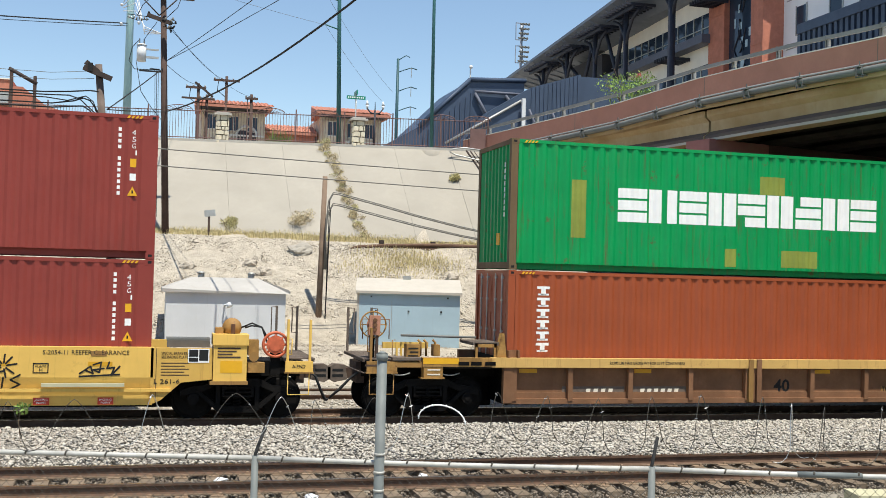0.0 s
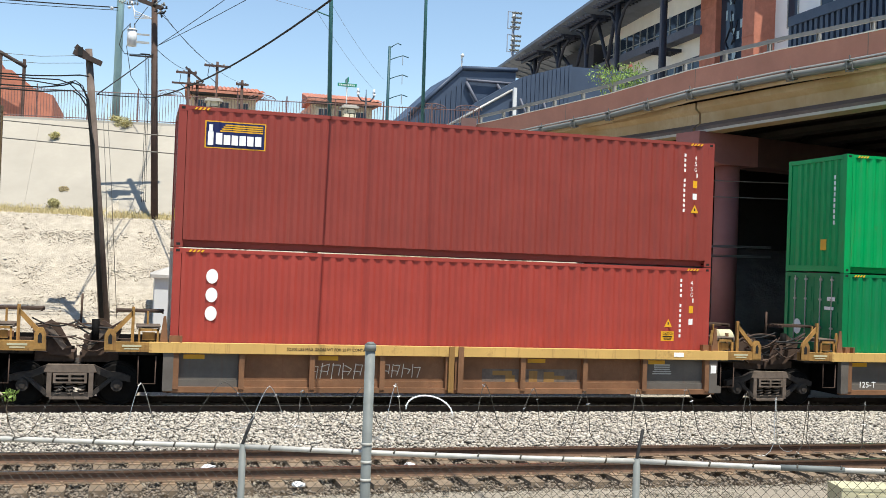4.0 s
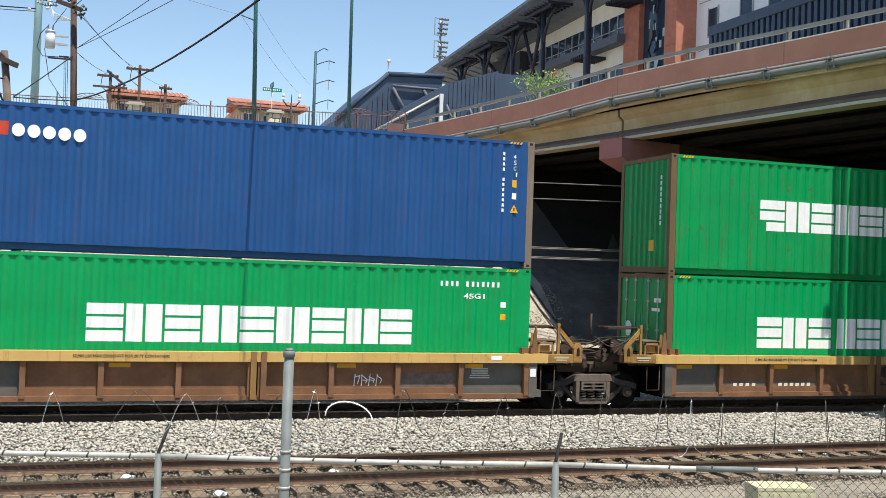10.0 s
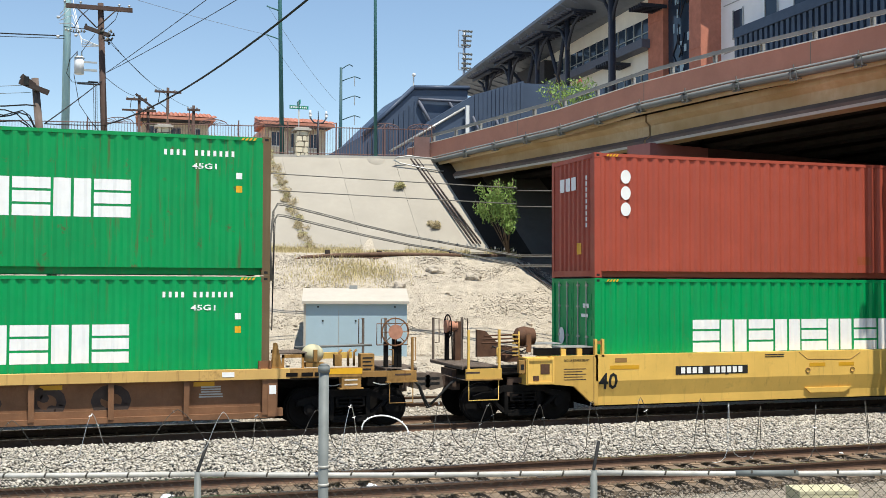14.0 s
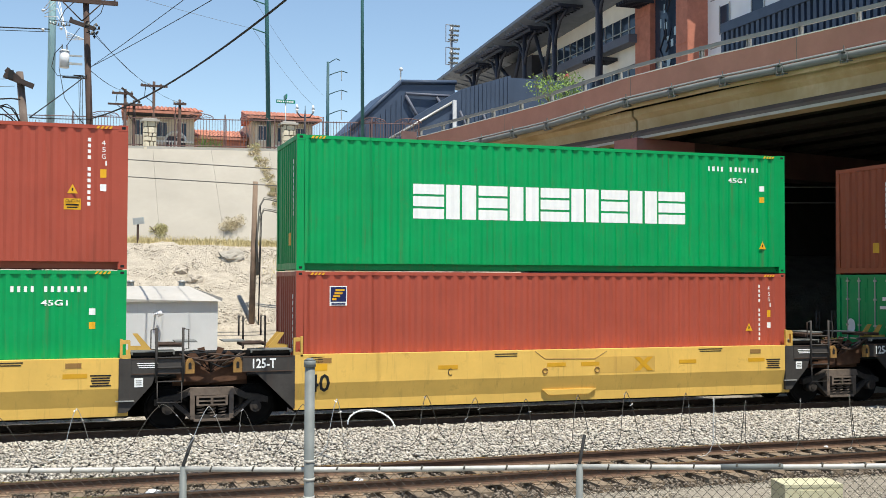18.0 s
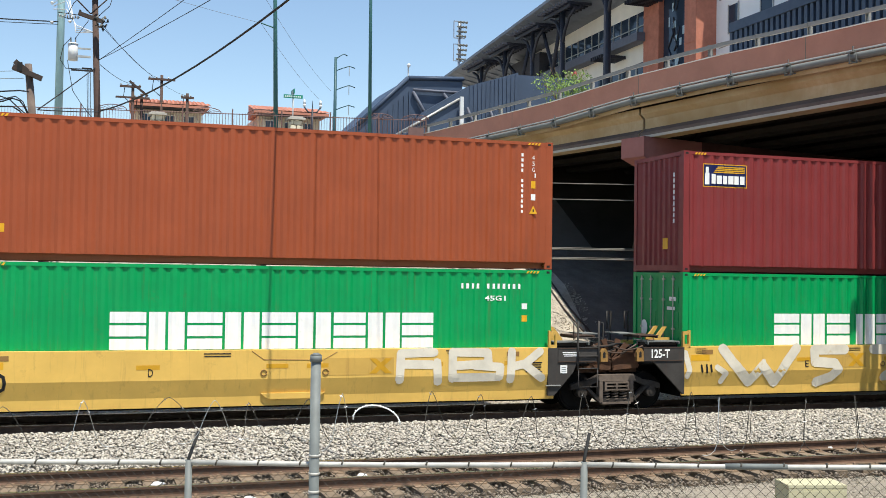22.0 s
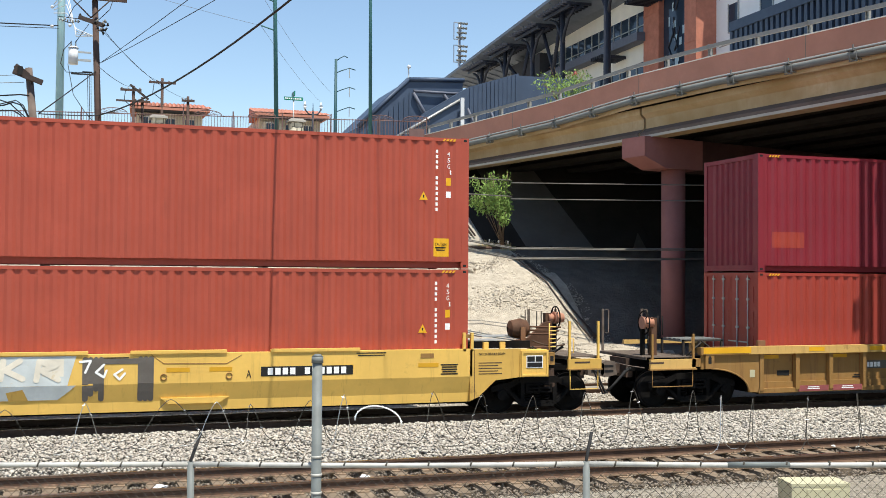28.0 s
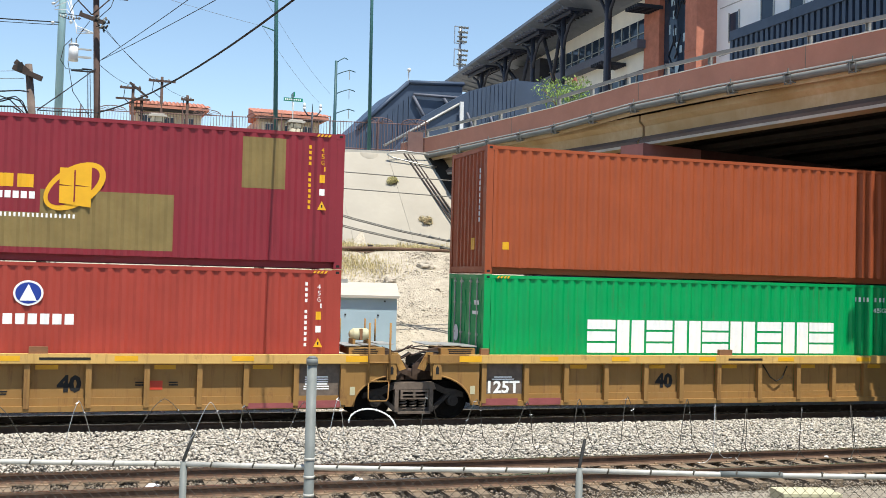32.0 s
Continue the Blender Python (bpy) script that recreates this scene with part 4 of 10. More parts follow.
for a, b2, e, f in ((6.45, 6.72, 1.16, 1.5), (6.75, 7.05, 1.12, 1.5), (6.45, 6.72, 1.53, 1.86), (6.75, 7.05, 1.53, 1.9)):
    bm = B()
    prism(bm, [(a, e), (b2, e - 0.03), (b2, f), (a, f)], -0.018, -0.014)
    part("carton_shape", bm, M["amber"], c)
marks_column(c, "amber")
c = box_car(11, 0, "red", "red container with a round white emblem", "door")
rounded(c, 5.95, 2.28, 0.28, 0.25, "white", "round_mark", 0, 0.006)
rounded(c, 5.95, 2.28, 0.24, 0.21, "signblue", "round_mark", 0, 0.009)
bm = B()
prism(bm, [(5.79, 2.13), (6.11, 2.13), (5.95, 2.46)], -0.013, -0.008)
part("sail_shape", bm, M["white"], c)
for k in range(8):
    mark(c, "emblem_block", [(5.04 + 0.228 * k, 5.21 + 0.228 * k, 1.67, 1.88)], "white")
marks_column(c)
c = box_car(12, 1, "brown", "plain orange-brown container with a yellow label")
mark(c, "weight_label", [(0.42, 0.58, 0.55, 0.72)], "amber")
end_marks(c)
c = box_car(12, 0, "green", "vivid green container with white blocks in a tan well", "door")
marks_green(c, tri=False)
door_emblem(c)

# ---- well cars ----
RW = 0.44
wheelsets = []
WHEEL = None


def wheel_mesh():
    bm = B()
    for s in (-1, 1):
        y = s * 0.715
        rod(bm, (0, y - 0.065, 0), (0, y + 0.065, 0), RW, seg=28)
        rod(bm, (0, y - s * 0.085, 0), (0, y - s * 0.06, 0), RW + 0.026, seg=28)
        rod(bm, (0, y + s * 0.06, 0), (0, y + s * 0.072, 0), RW - 0.01, RW - 0.075, seg=28)
        rod(bm, (0, y, 0), (0, y + s * 0.11, 0), 0.14, 0.1, seg=12)
        for k in range(3):
            t = k * 2.094
            rod(bm, (0.07 * math.cos(t), y + s * 0.1, 0.07 * math.sin(t)), (0.07 * math.cos(t), y + s * 0.14, 0.07 * math.sin(t)), 0.022, seg=6)
        for k in range(10):
            t = k * 0.628
            box(bm, -0.02, 0.02, y + s * 0.064, y + s * 0.069, 0.24, 0.36, Matrix.Rotation(t, 4, "Y"))
    rod(bm, (0, -1.0, 0), (0, 1.0, 0), 0.085, seg=10)
    return mesh_of("wheelset", bm, M["grime_shade"])


def frame_mesh():
    """Cast side frames with arched top and a bolster."""
    bm = B()
    for y0, y1 in ((-1.08, -0.94), (0.94, 1.08)):
        top = [(-1.15, 0.50), (-1.15, 0.62), (-0.98, 0.68), (-0.7, 0.72), (-0.45, 0.84), (0.45, 0.84), (0.7, 0.72), (0.98, 0.68), (1.15, 0.62), (1.15, 0.50), (0.98, 0.54), (0.72, 0.58), (0.44, 0.70), (-0.44, 0.70), (-0.72, 0.58), (-0.98, 0.54)]
        prism(bm, top, y0, y1)
        prism(bm, [(-0.86, 0.58), (-0.48, 0.24), (-0.40, 0.18), (0.40, 0.18), (0.48, 0.24), (0.86, 0.58), (0.74, 0.58), (0.40, 0.29), (-0.40, 0.29), (-0.74, 0.58)], y0, y1)
        prism(bm, [(-0.86, 0.60), (-0.80, 0.60), (-0.42, 0.26), (-0.48, 0.24)], y0 - 0.02, y1 + 0.02)
        prism(bm, [(0.86, 0.60), (0.48, 0.24), (0.42, 0.26), (0.80, 0.60)], y0 - 0.02, y1 + 0.02)
        for x in (-0.89, 0.89):
            rod(bm, (x, y0 - 0.05, RW), (x, y1 + 0.05, RW), 0.12, seg=12)
            rod(bm, (x, y0 - 0.07, RW), (x, y1 + 0.07, RW), 0.06, seg=8)
            box(bm, x - 0.15, x + 0.15, y0 + 0.01, y1 - 0.01, RW + 0.08, 0.58)
    box(bm, -0.22, 0.22, -0.95, 0.95, 0.5, 0.80)
    for x in (-0.5, 0.5):
        rod(bm, (x, -0.85, 0.36), (x, 0.85, 0.36), 0.045, seg=6)
    return mesh_of("truck_frame", bm, M["truckdark"])


def nest_meshes():
    """The dusty middle of a side frame, kept lighter than the shaded arms, round y = 0: seat, cap, guide, bolster end
    and one coil.
    """
    out = {}
    out["spring_seat"] = boxes((-0.37, 0.37, -0.1, 0.1, 0.16, 0.21))
    bm = B()
    prism(bm, [(-0.5, 0.70), (-0.44, 0.845), (0.44, 0.845), (0.5, 0.70), (0.42, 0.69), (-0.42, 0.69)], -0.09, 0.09)
    out["frame_crown"] = bm
    out["column_guide"] = boxes((-0.045, 0.045, -0.085, 0.085, 0.205, 0.74))
    bm = B()
    for z0, z1 in ((0.64, 0.68), (0.56, 0.59), (0.48, 0.51)):
        box(bm, -0.32, 0.32, -0.12, -0.02, z0, z1)
    for x in (-0.32, -0.03, 0.27):
        box(bm, x, x + 0.05, -0.122, -0.018, 0.481, 0.66)
    out["bolster_end"] = bm
    bm = B()
    pipe(bm, [(0.075 * math.cos(t), 0.075 * math.sin(t), 0.22 + 0.26 * k / 28) for k, t in ((k, 2 * math.pi * k / 7) for k in range(29))], 0.018, 5)
    out["spring"] = bm
    return {k: mesh_of(k, b, M["truck"]) for k, b in out.items()}


WHEEL = wheel_mesh()
TFRAME = frame_mesh()
# Near-black copies for coupler trucks: grease and the platform's shade in one colour.
TDARK = mat_copy(TFRAME, M["grime_shade"])
NEST = nest_meshes()
NDARK = {k: mat_copy(m, M["grime_shade"]) for k, m in NEST.items()}
TY = CW / 2


def truck(u, x, dusty=True):
    t = part("truck", TFRAME if dusty else TDARK, None, u, "cast steel truck frame darkened for shade")
    t.matrix_basis = pose(x, TY, 0)
    N = NEST if dusty else NDARK
    for q in (-1, 1):
        for k, dx in [("spring_seat", 0), ("frame_crown", 0), ("bolster_end", 0), ("column_guide", -0.395), ("column_guide", 0.395)] + [("spring", a) for a in (-0.22, 0.0, 0.22)]:
            part(k, N[k], None, t).matrix_basis = pose(dx, 1.01 * q, 0, rz=0 if q < 0 else 180)
    for dx in (-0.89, 0.89):
        w = part("wheelset", WHEEL, None, t, "dark steel wheelset")
        w.matrix_basis = pose(dx, 0, RW)
        wheelsets.append((w, dx))


def pb(u, name, mt, *bs, label=""):
    return part(name, boxes(*bs), M[mt], u, label)


def pr(u, name, mt, segs, r=0.018, label="", seg=6):
    bm = B()
    for s in segs:
        pipe(bm, s, r, seg)
    return part(name, bm, M[mt], u, label)


def X(side, d):
    return CL + d if side > 0 else -d


def span(side, a, b):
    return tuple(sorted((X(side, a), X(side, b))))


def brake_wheel(u, x, y, z, r, mt, face=True):
    bm = B()
    n = 20
    ax = (lambda a, b: (x + a, y, z + b)) if face else (lambda a, b: (x, y + a, z + b))
    pipe(bm, [ax(r * math.cos(2 * math.pi * k / n), r * math.sin(2 * math.pi * k / n)) for k in range(n + 1)], 0.018 if mt != "orange" else 0.034, 6)
    for k in range(8):
        t = 2 * math.pi * k / 8
        pipe(bm, [ax(0, 0), ax(r * math.cos(t), r * math.sin(t))], 0.011 if mt != "orange" else 0.026, 5)
    w = part("brake_wheel", bm, M[mt], u, "spoked hand brake wheel")
    bm = B()
    d = Vector((0, 0.12, 0)) if face else Vector((0.2, 0, 0))
    c = Vector((x, y, z))
    rod(bm, c - d * 0.3, c + d, r * 0.55, r * 0.4, seg=12)
    part("gear_housing", bm, M["orange" if mt == "orange" else "gear"], w, "faded brake gear housing")
    bm = B()
    box(bm, x - 0.05, x + 0.05, y + 0.04, y + 0.1, 1.2, z)
    part("brake_stand", bm, M["grime_shade"], u)


def stirrup(u, x0, x1, z0, z1, mt="tan", y=-0.1):
    pr(u, "stirrup_step", mt, [[(x0, y, z1), (x0, y, z0), (x1, y, z0), (x1, y, z1)]], 0.014)


def tank(u, x, z, mt="cream_box", r=0.2, L=0.36):
    bm = B()
    prof = [(-L / 2 - 0.1, 0.02), (-L / 2 - 0.08, r * 0.55), (-L / 2, r), (L / 2, r), (L / 2 + 0.08, r * 0.55), (L / 2 + 0.1, 0.02)]
    for (a, ra), (b2, rb) in zip(prof, prof[1:]):
        rod(bm, (x + a, 0.7, z), (x + b2, 0.7, z), ra, rb, seg=16, caps=False)
    t = part("air_reservoir", bm, M[mt], u, "rounded air reservoir")
    part("reservoir_strap", boxes((x - 0.03, x + 0.03, 0.7 - r - 0.02, 0.7 - r + 0.04, z - 0.12, z + 0.12)), M["rusty"], t)
    for d in (-0.2, 0.14):
        part("reservoir_cradle", boxes((x + d, x + d + 0.06, 0.5, 0.9, z - 0.3, z - 0.1)), M["tan"], t)


def lug(u, side, d, z, mt, w=0.22, h=0.4, y=-0.18):
    """Jacking lug: a rounded plate with a slot."""
    bm = B()
    a, b = X(side, d), X(side, d + w)
    e = (b - a) * 0.28
    prism(bm, [(a, z), (b, z), (b, z + h * 0.72), (b - e, z + h), (a + e, z + h), (a, z + h * 0.72)], y, y + 0.07)
    p = part("lug_plate", bm, M[mt], u)
    c, r = (a + b) / 2, abs(b - a) * 0.17
    bm = B()
    prism(bm, [(c - r, z + 0.3 * h), (c + r, z + 0.3 * h), (c + r, z + 0.66 * h), (c, z + 0.78 * h), (c - r, z + 0.66 * h)], y - 0.005, y + 0.002)
    part("slot", bm, M["black"], p)


def grating(u, x0, x1, y0, y1, z, mt="truck", n=6, label="dark slatted walkway board"):
    """A walkway board of slats on two bearers."""
    w = pb(u, "walkway", mt, (x0, x0 + 0.03, y0, y1, z - 0.05, z), (x0, x1, (y0 + y1) / 2, (y0 + y1) / 2 + 0.03, z - 0.048, z - 0.004), (x1 - 0.03, x1, y0, y1, z - 0.05, z), label=label)
    d = (y1 - y0) / n
    for k in range(n):
        part("slat", boxes((x0 - 0.01, x1 + 0.01, y0 + d * k, y0 + d * (k + 0.62), z, z + 0.022)), M[mt], w)
    return w


def hose_set(u, side, d0, d1, z, n, seed, mt="cable", r=0.018):
    """Slack hoses that hang between two fittings."""
    rg = random.Random(seed)
    for k in range(n):
        y = rg.uniform(0.05, 0.5)
        za, zb = z + rg.uniform(-0.12, 0.12), z + rg.uniform(-0.15, 0.12)
        dip = rg.uniform(-0.12, 0.22)
        pr(u, "air_hose", mt if k % 2 else "drawbar", [[(X(side, d0 + (d1 - d0) * t), y + 0.03 * math.sin(5 * t + k), za + (zb - za) * t - dip * math.sin(math.pi * t)) for t in (j / 7 for j in range(8))]], r * rg.uniform(0.8, 1.25))


def articulated_end(u, side, style, hoses=True):
    """Small platform above the shared truck."""
    S = lambda a, b: span(side, a, b)
    seed = int(u.name.split(".")[-1]) if "." in u.name else 0
    if style == "rib":
        pb(u, "end_chord", "rustyellow", (*S(0.4, 1.26), -0.17, 0.0, 1.14, 1.33))
        lug(u, side, 1.04, 1.17, "rustyellow", 0.22, 0.42)
        pb(u, "stencil_bars", "cream_box", (*S(0.55, 0.92), -0.176, -0.17, 1.24, 1.28), (*S(0.6, 0.88), -0.176, -0.17, 1.19, 1.215))
        pb(u, "lifting_socket", "rusty", (*S(-0.24, -0.2), -0.14, 0.0, 1.335, 1.47), (*S(-0.02, 0.02), -0.14, 0.0, 1.335, 1.47), (*S(-0.24, 0.02), -0.02, 0.0, 1.335, 1.47))
        bm = B()
        prism(bm, [(X(side, 0.04), 1.34), (X(side, 0.2), 1.34), (X(side, 0.14), 1.86), (X(side, 0.09), 1.86)], -0.06, -0.03)
        part("corner_guide", bm, M["rusty"], u, "rusty corner guide")
        bm = B()
        prism(bm, [(X(side, 0.04), 1.34), (X(side, 0.2), 1.34), (X(side, 0.14), 1.80), (X(side, 0.09), 1.80)], 0.1, 0.12)
        part("corner_guide", bm, M["rustyellow"], u)
        fr = pb(u, "step_frame", "rustyellow", (*S(0.22, 0.26), 0.0, 0.05, 1.33, 1.6), (*S(0.58, 0.62), 0.0, 0.05, 1.33, 1.6), (*S(0.22, 0.62), 0.0, 0.05, 1.55, 1.6), (*S(0.3, 0.54), 0.06, 0.08, 1.36, 1.52))
        grating(u, *S(0.2, 0.66), 0.0, 0.85, 1.63, "truck", 5)
        grating(u, *S(0.12, 1.08), 0.95, 1.6, 1.9, "drawbar", 4)
        pb(u, "upright", "rustyellow", (*S(0.7, 0.76), -0.02, 0.05, 1.33, 2.03))
        pb(u, "upright", "rustyellow", (*S(0.42, 0.46), 0.6, 0.65, 1.6, 1.92))
        bm = B()
        prism(bm, [(X(side, 0.74), 1.96), (X(side, 0.74), 1.84), (X(side, 1.12), 1.42), (X(side, 1.14), 1.54)], -0.02, 0.03)
        part("brace", bm, M["rustyellow"], u)
        bm = B()
        prism(bm, [(X(side, 0.95), 1.5), (X(side, 1.3), 1.72), (X(side, 1.46), 1.62), (X(side, 1.7), 1.2), (X(side, 1.7), 0.98), (X(side, 1.3), 1.02), (X(side, 1.05), 1.25)], 0.42, 0.5)
        part("gusset_web", bm, M["drawbar"], u, "dark rusty gusset of the joint")
        bm = B()
        prism(bm, [(X(side, 1.2), 1.55), (X(side, 1.3), 1.6), (X(side, 1.62), 1.2), (X(side, 1.55), 1.12)], 0.3, 0.36)
        part("link_arm", bm, M["truck"], u)
        if side < 0:
            bm = B()
            rod(bm, (X(side, 1.45), 0.3, 1.33), (X(side, 1.45), 0.3, 1.75), 0.075, seg=10)
            part("valve_pipe", bm, M["grime_shade"], u)
            pr(u, "stand_rod", "drawbar", [[(X(side, 1.75), 0.6, 1.6), (X(side, 1.74), 0.6, 2.25)]], 0.025)
            for z in (1.22, 1.32, 1.42):
                bm = B()
                rod(bm, (X(side, 1.62), 0.1, z), (X(side, 1.62), 0.2, z), 0.05, seg=8)
                part("valve_cap", bm, M["drawbar"], u)
        pb(u, "drawbar_casting", "drawbar", (*S(1.0, 1.75), 0.6, 1.75, 0.86, 1.05))
        pb(u, "cross_beam", "drawbar", (*S(0.2, 1.2), 0.55, 0.7, 1.1, 1.34))
        stirrup(u, *S(0.26, 0.6), 0.5, 1.05, "drawbar")
        hose_set(u, side, 0.95, 1.85, 1.66, 4, seed * 3 + side)
        hose_set(u, side, 1.1, 1.8, 1.35, 3, seed * 5 + side, r=0.014)
    elif style == "black":
        d0 = 0.05 if side < 0 else -0.14
        bm = B()
        if side > 0:
            prism(bm, [(X(side, d0), 1.49), (X(side, 1.1), 1.49), (X(side, 1.1), 1.16), (X(side, 0.56), 1.14), (X(side, 0.5), 0.96), (X(side, 0.02), 0.42), (X(side, d0), 0.42)], -0.135, -0.06)
        else:
            prism(bm, [(X(side, d0), 1.49), (X(side, 1.12), 1.49), (X(side, 1.12), 1.18), (X(side, 0.86), 1.15), (X(side, 0.08), 0.38), (X(side, d0), 0.38)], -0.135, -0.06)
        part("black_end_panel", bm, M["charcoal"], u, "charcoal painted end panel")
        pb(u, "raised_box", "charcoal", (*S(0.1, 1.14), -0.15, -0.02, 1.17, 1.49))
        pb(u, "box_edge", "drawbar", (*S(0.1, 1.14), -0.156, -0.15, 1.17, 1.19), (*S(0.1, 1.14), -0.156, -0.15, 1.47, 1.49))
        lug(u, side, 1.15, 1.17, "rustyellow", 0.18, 0.3)
        pr(u, "brake_pipe", "truck", [[(X(side, 0.2), 0.2, 1.56), (X(side, 1.1), 0.2, 1.56), (X(side, 1.5), 0.3, 1.3)]], 0.022)
        if side < 0:
            writing(u, "125-T", -0.97, 1.25, 0.19, "white", 0.48, -0.154, bold=0.006)
        else:
            pb(u, "placard", "white", (*S(0.16, 0.33), -0.14, -0.136, 0.92, 1.1))
            for k in range(3):
                part("placard_line", boxes((*S(0.19, 0.3), -0.143, -0.14, 0.96 + 0.04 * k, 0.975 + 0.04 * k)), M["pipegrey"], u)
            stencil(u, X(side, 0.2), 1.4, 3, 0.42, "white", -0.153, h=0.02, gap=0.04)
            pb(u, "step_bracket", "galv", (*S(-0.2, 0.16), -0.18, -0.13, 0.64, 0.66))
        # corner guides
        d = -0.12
        g = pb(u, "corner_guide", "fadedyellow", (*S(d, d + 0.05), -0.12, -0.05, 1.46, 1.88))
        part("guide_plate", boxes((*S(d + 0.05, d + 0.19), -0.115, -0.06, 1.46, 1.56)), M["fadedyellow"], g)
        part("guide_cap", boxes((*S(d + 0.05, d + 0.19), -0.115, -0.06, 1.78, 1.86)), M["fadedyellow"], g)
        part("guide_web", boxes((*S(d + 0.16, d + 0.2), -0.12, -0.05, 1.46, 1.84)), M["fadedyellow"], g)
        for y in (0.5, 0.9):
            bm = B()
            prism(bm, [(X(side, 0.08), 1.6), (X(side, 0.5), 1.6), (X(side, 0.5), 1.66), (X(side, 0.26), 1.94), (X(side, 0.16), 1.94), (X(side, 0.34), 1.68), (X(side, 0.08), 1.68)], y, y + 0.05)
            part("a_frame", bm, M["fadedyellow"], u, "faded yellow A-frame bracket")
        grating(u, *S(0.1, 0.95), 0.0, 0.55, 1.6, "pipegrey", 4, "grey slatted walkway")
        grating(u, *S(0.62, 1.12), 0.1, 0.9, 1.74, "drawbar", 7)
        pb(u, "walk_plate", "pipegrey", (*S(1.0, 1.45), 0.5, 1.2, 1.76, 1.785), label="grey walk plate across the joint")
        pb(u, "plate_frame", "grime_shade", (*S(0.1, 1.1), 0.12, 0.2, 1.46, 1.6))
        pb(u, "valve_casting", "rusty", (*S(0.3, 0.55), 0.55, 0.8, 1.5, 1.62))
        pb(u, "drawbar_casting", "rustdark", (*S(0.95, 1.74), 0.55, 1.75, 0.86, 1.06), label="rust-red articulated connector")
        bm = B()
        prism(bm, [(X(side, 0.9), 1.45), (X(side, 1.35), 1.35), (X(side, 1.72), 1.12), (X(side, 1.72), 0.92), (X(side, 1.0), 0.98)], 0.36, 0.46)
        part("fishbelly_web", bm, M["rustdark"], u)
        hose_set(u, side, 1.05, 1.8, 1.5, 5, seed * 7 + side)
        # Made-up dark sheet that hides the lit gravel behind the joint.
        pb(u, "joint_pan", "grime_shade", (*S(0.9, 1.74), 0.8, 1.9, 1.1, 1.5), label="dark sheet added behind the joint to hide lit gravel")
        for k in range(3):
            a0 = 0.3 + 0.42 * k
            bm = B()
            cx, cz = X(side, 1.7), 1.18
            prism(bm, [(cx, cz), (cx - side * 0.62 * math.cos(a0), cz + 0.5 * math.sin(a0)), (cx - side * 0.56 * math.cos(a0 + 0.22), cz + 0.5 * math.sin(a0 + 0.22))], 0.3 + 0.05 * k, 0.34 + 0.05 * k)
            part("brake_lever", bm, M["rustdark"], u)
        if side > 0:
            bm = B()
            for d in (0.58, 1.1):
                pipe(bm, [(X(side, d), -0.17, 1.0), (X(side, d), -0.17, 2.1)], 0.026, 6)
            for z in (1.02, 1.3, 1.5, 1.72):
                pipe(bm, [(X(side, 0.58), -0.17, z), (X(side, 1.1), -0.17, z)], 0.016, 6)
            part("ladder", bm, M["charcoal"], u, "black end ladder")
            for d, q in ((0.58, -0.11), (1.1, 0.11)):
                pr(u, "hand_loop", "charcoal", [[(X(side, d), -0.17, 2.08), (X(side, d + q), -0.17, 2.06), (X(side, d + q), -0.17, 1.68), (X(side, d), -0.17, 1.66)]], 0.013)
            stirrup(u, *S(0.6, 1.08), 0.6, 1.02, "charcoal", -0.17)
        for d in (0.3, 0.8):
            if side < 0:
                pr(u, "far_handrail", "charcoal", [[(X(side, d), 2.2, 1.5), (X(side, d), 2.2, 2.25), (X(side, d + 0.1), 2.2, 2.25), (X(side, d + 0.1), 2.2, 1.8)]], 0.022)
    else:
        pb(u, "end_chord", "tan", (*S(0.4, 1.3), -0.17, 0.0, 1.28, 1.46))
        pb(u, "reflective_tape", "amber", (*S(0.1, 0.62), -0.174, -0.17, 1.31, 1.44))
        n = 9
        arch = [(X(side, 0.30 + 0.95 * (1 - math.cos(math.pi / 2 * k / n))), 0.36 + 0.66 * math.sin(math.pi / 2 * k / n)) for k in range(n + 1)]
        bm = B()
        prism(bm, [(X(side, 0.12), 1.28), (X(side, 0.12), 0.36)] + arch + [(X(side, 1.25), 1.28)], -0.1, -0.04)
        part("arched_end_panel", bm, M["tan"], u)
        pr(u, "arch_flange", "tan", [[(x, -0.09, z) for x, z in arch]], 0.022)
        lug(u, side, 1.02, 0.93, "tan", 0.2, 0.38, -0.16)
        pb(u, "paper_label", "cream_box", (*S(0.22, 0.33), -0.105, -0.1, 0.6, 0.78))
        b = pb(u, "plate_box", "tan", (*S(0.2, 1.0), 0.0, 0.9, 1.46, 1.6))
        stencil(u, X(side, 0.55) - 0.3, 1.58, 3, 0.6, "black", -0.002, h=0.02, gap=0.04)
        for k in range(3):
            pb(u, "walk_plate", "galv", (*S(0.12 + 0.4 * k, 0.48 + 0.4 * k), 0.1 + 0.1 * k, 1.3, 1.63 + 0.012 * k, 1.65 + 0.012 * k))
        pb(u, "drawbar_casting", "drawbar", (*S(0.9, 1.62), 0.6, 1.75, 0.86, 1.06))
        bm = B()
        prism(bm, [(X(side, 1.0), 1.62), (X(side, 1.2), 1.55), (X(side, 1.58), 1.2), (X(side, 1.58), 0.98), (X(side, 1.0), 1.2)], 0.2, 0.27)
        part("fishbelly_web", bm, M["drawbar"], u)
        bm = B()
        prism(bm, [(X(side, 1.15), 1.5), (X(side, 1.3), 1.5), (X(side, 1.5), 1.15), (X(side, 1.35), 1.1)], 0.05, 0.1)
        part("link_arm", bm, M["rustyellow"], u)
        hose_set(u, side, 0.9, 1.65, 1.55, 4, seed * 11 + side)
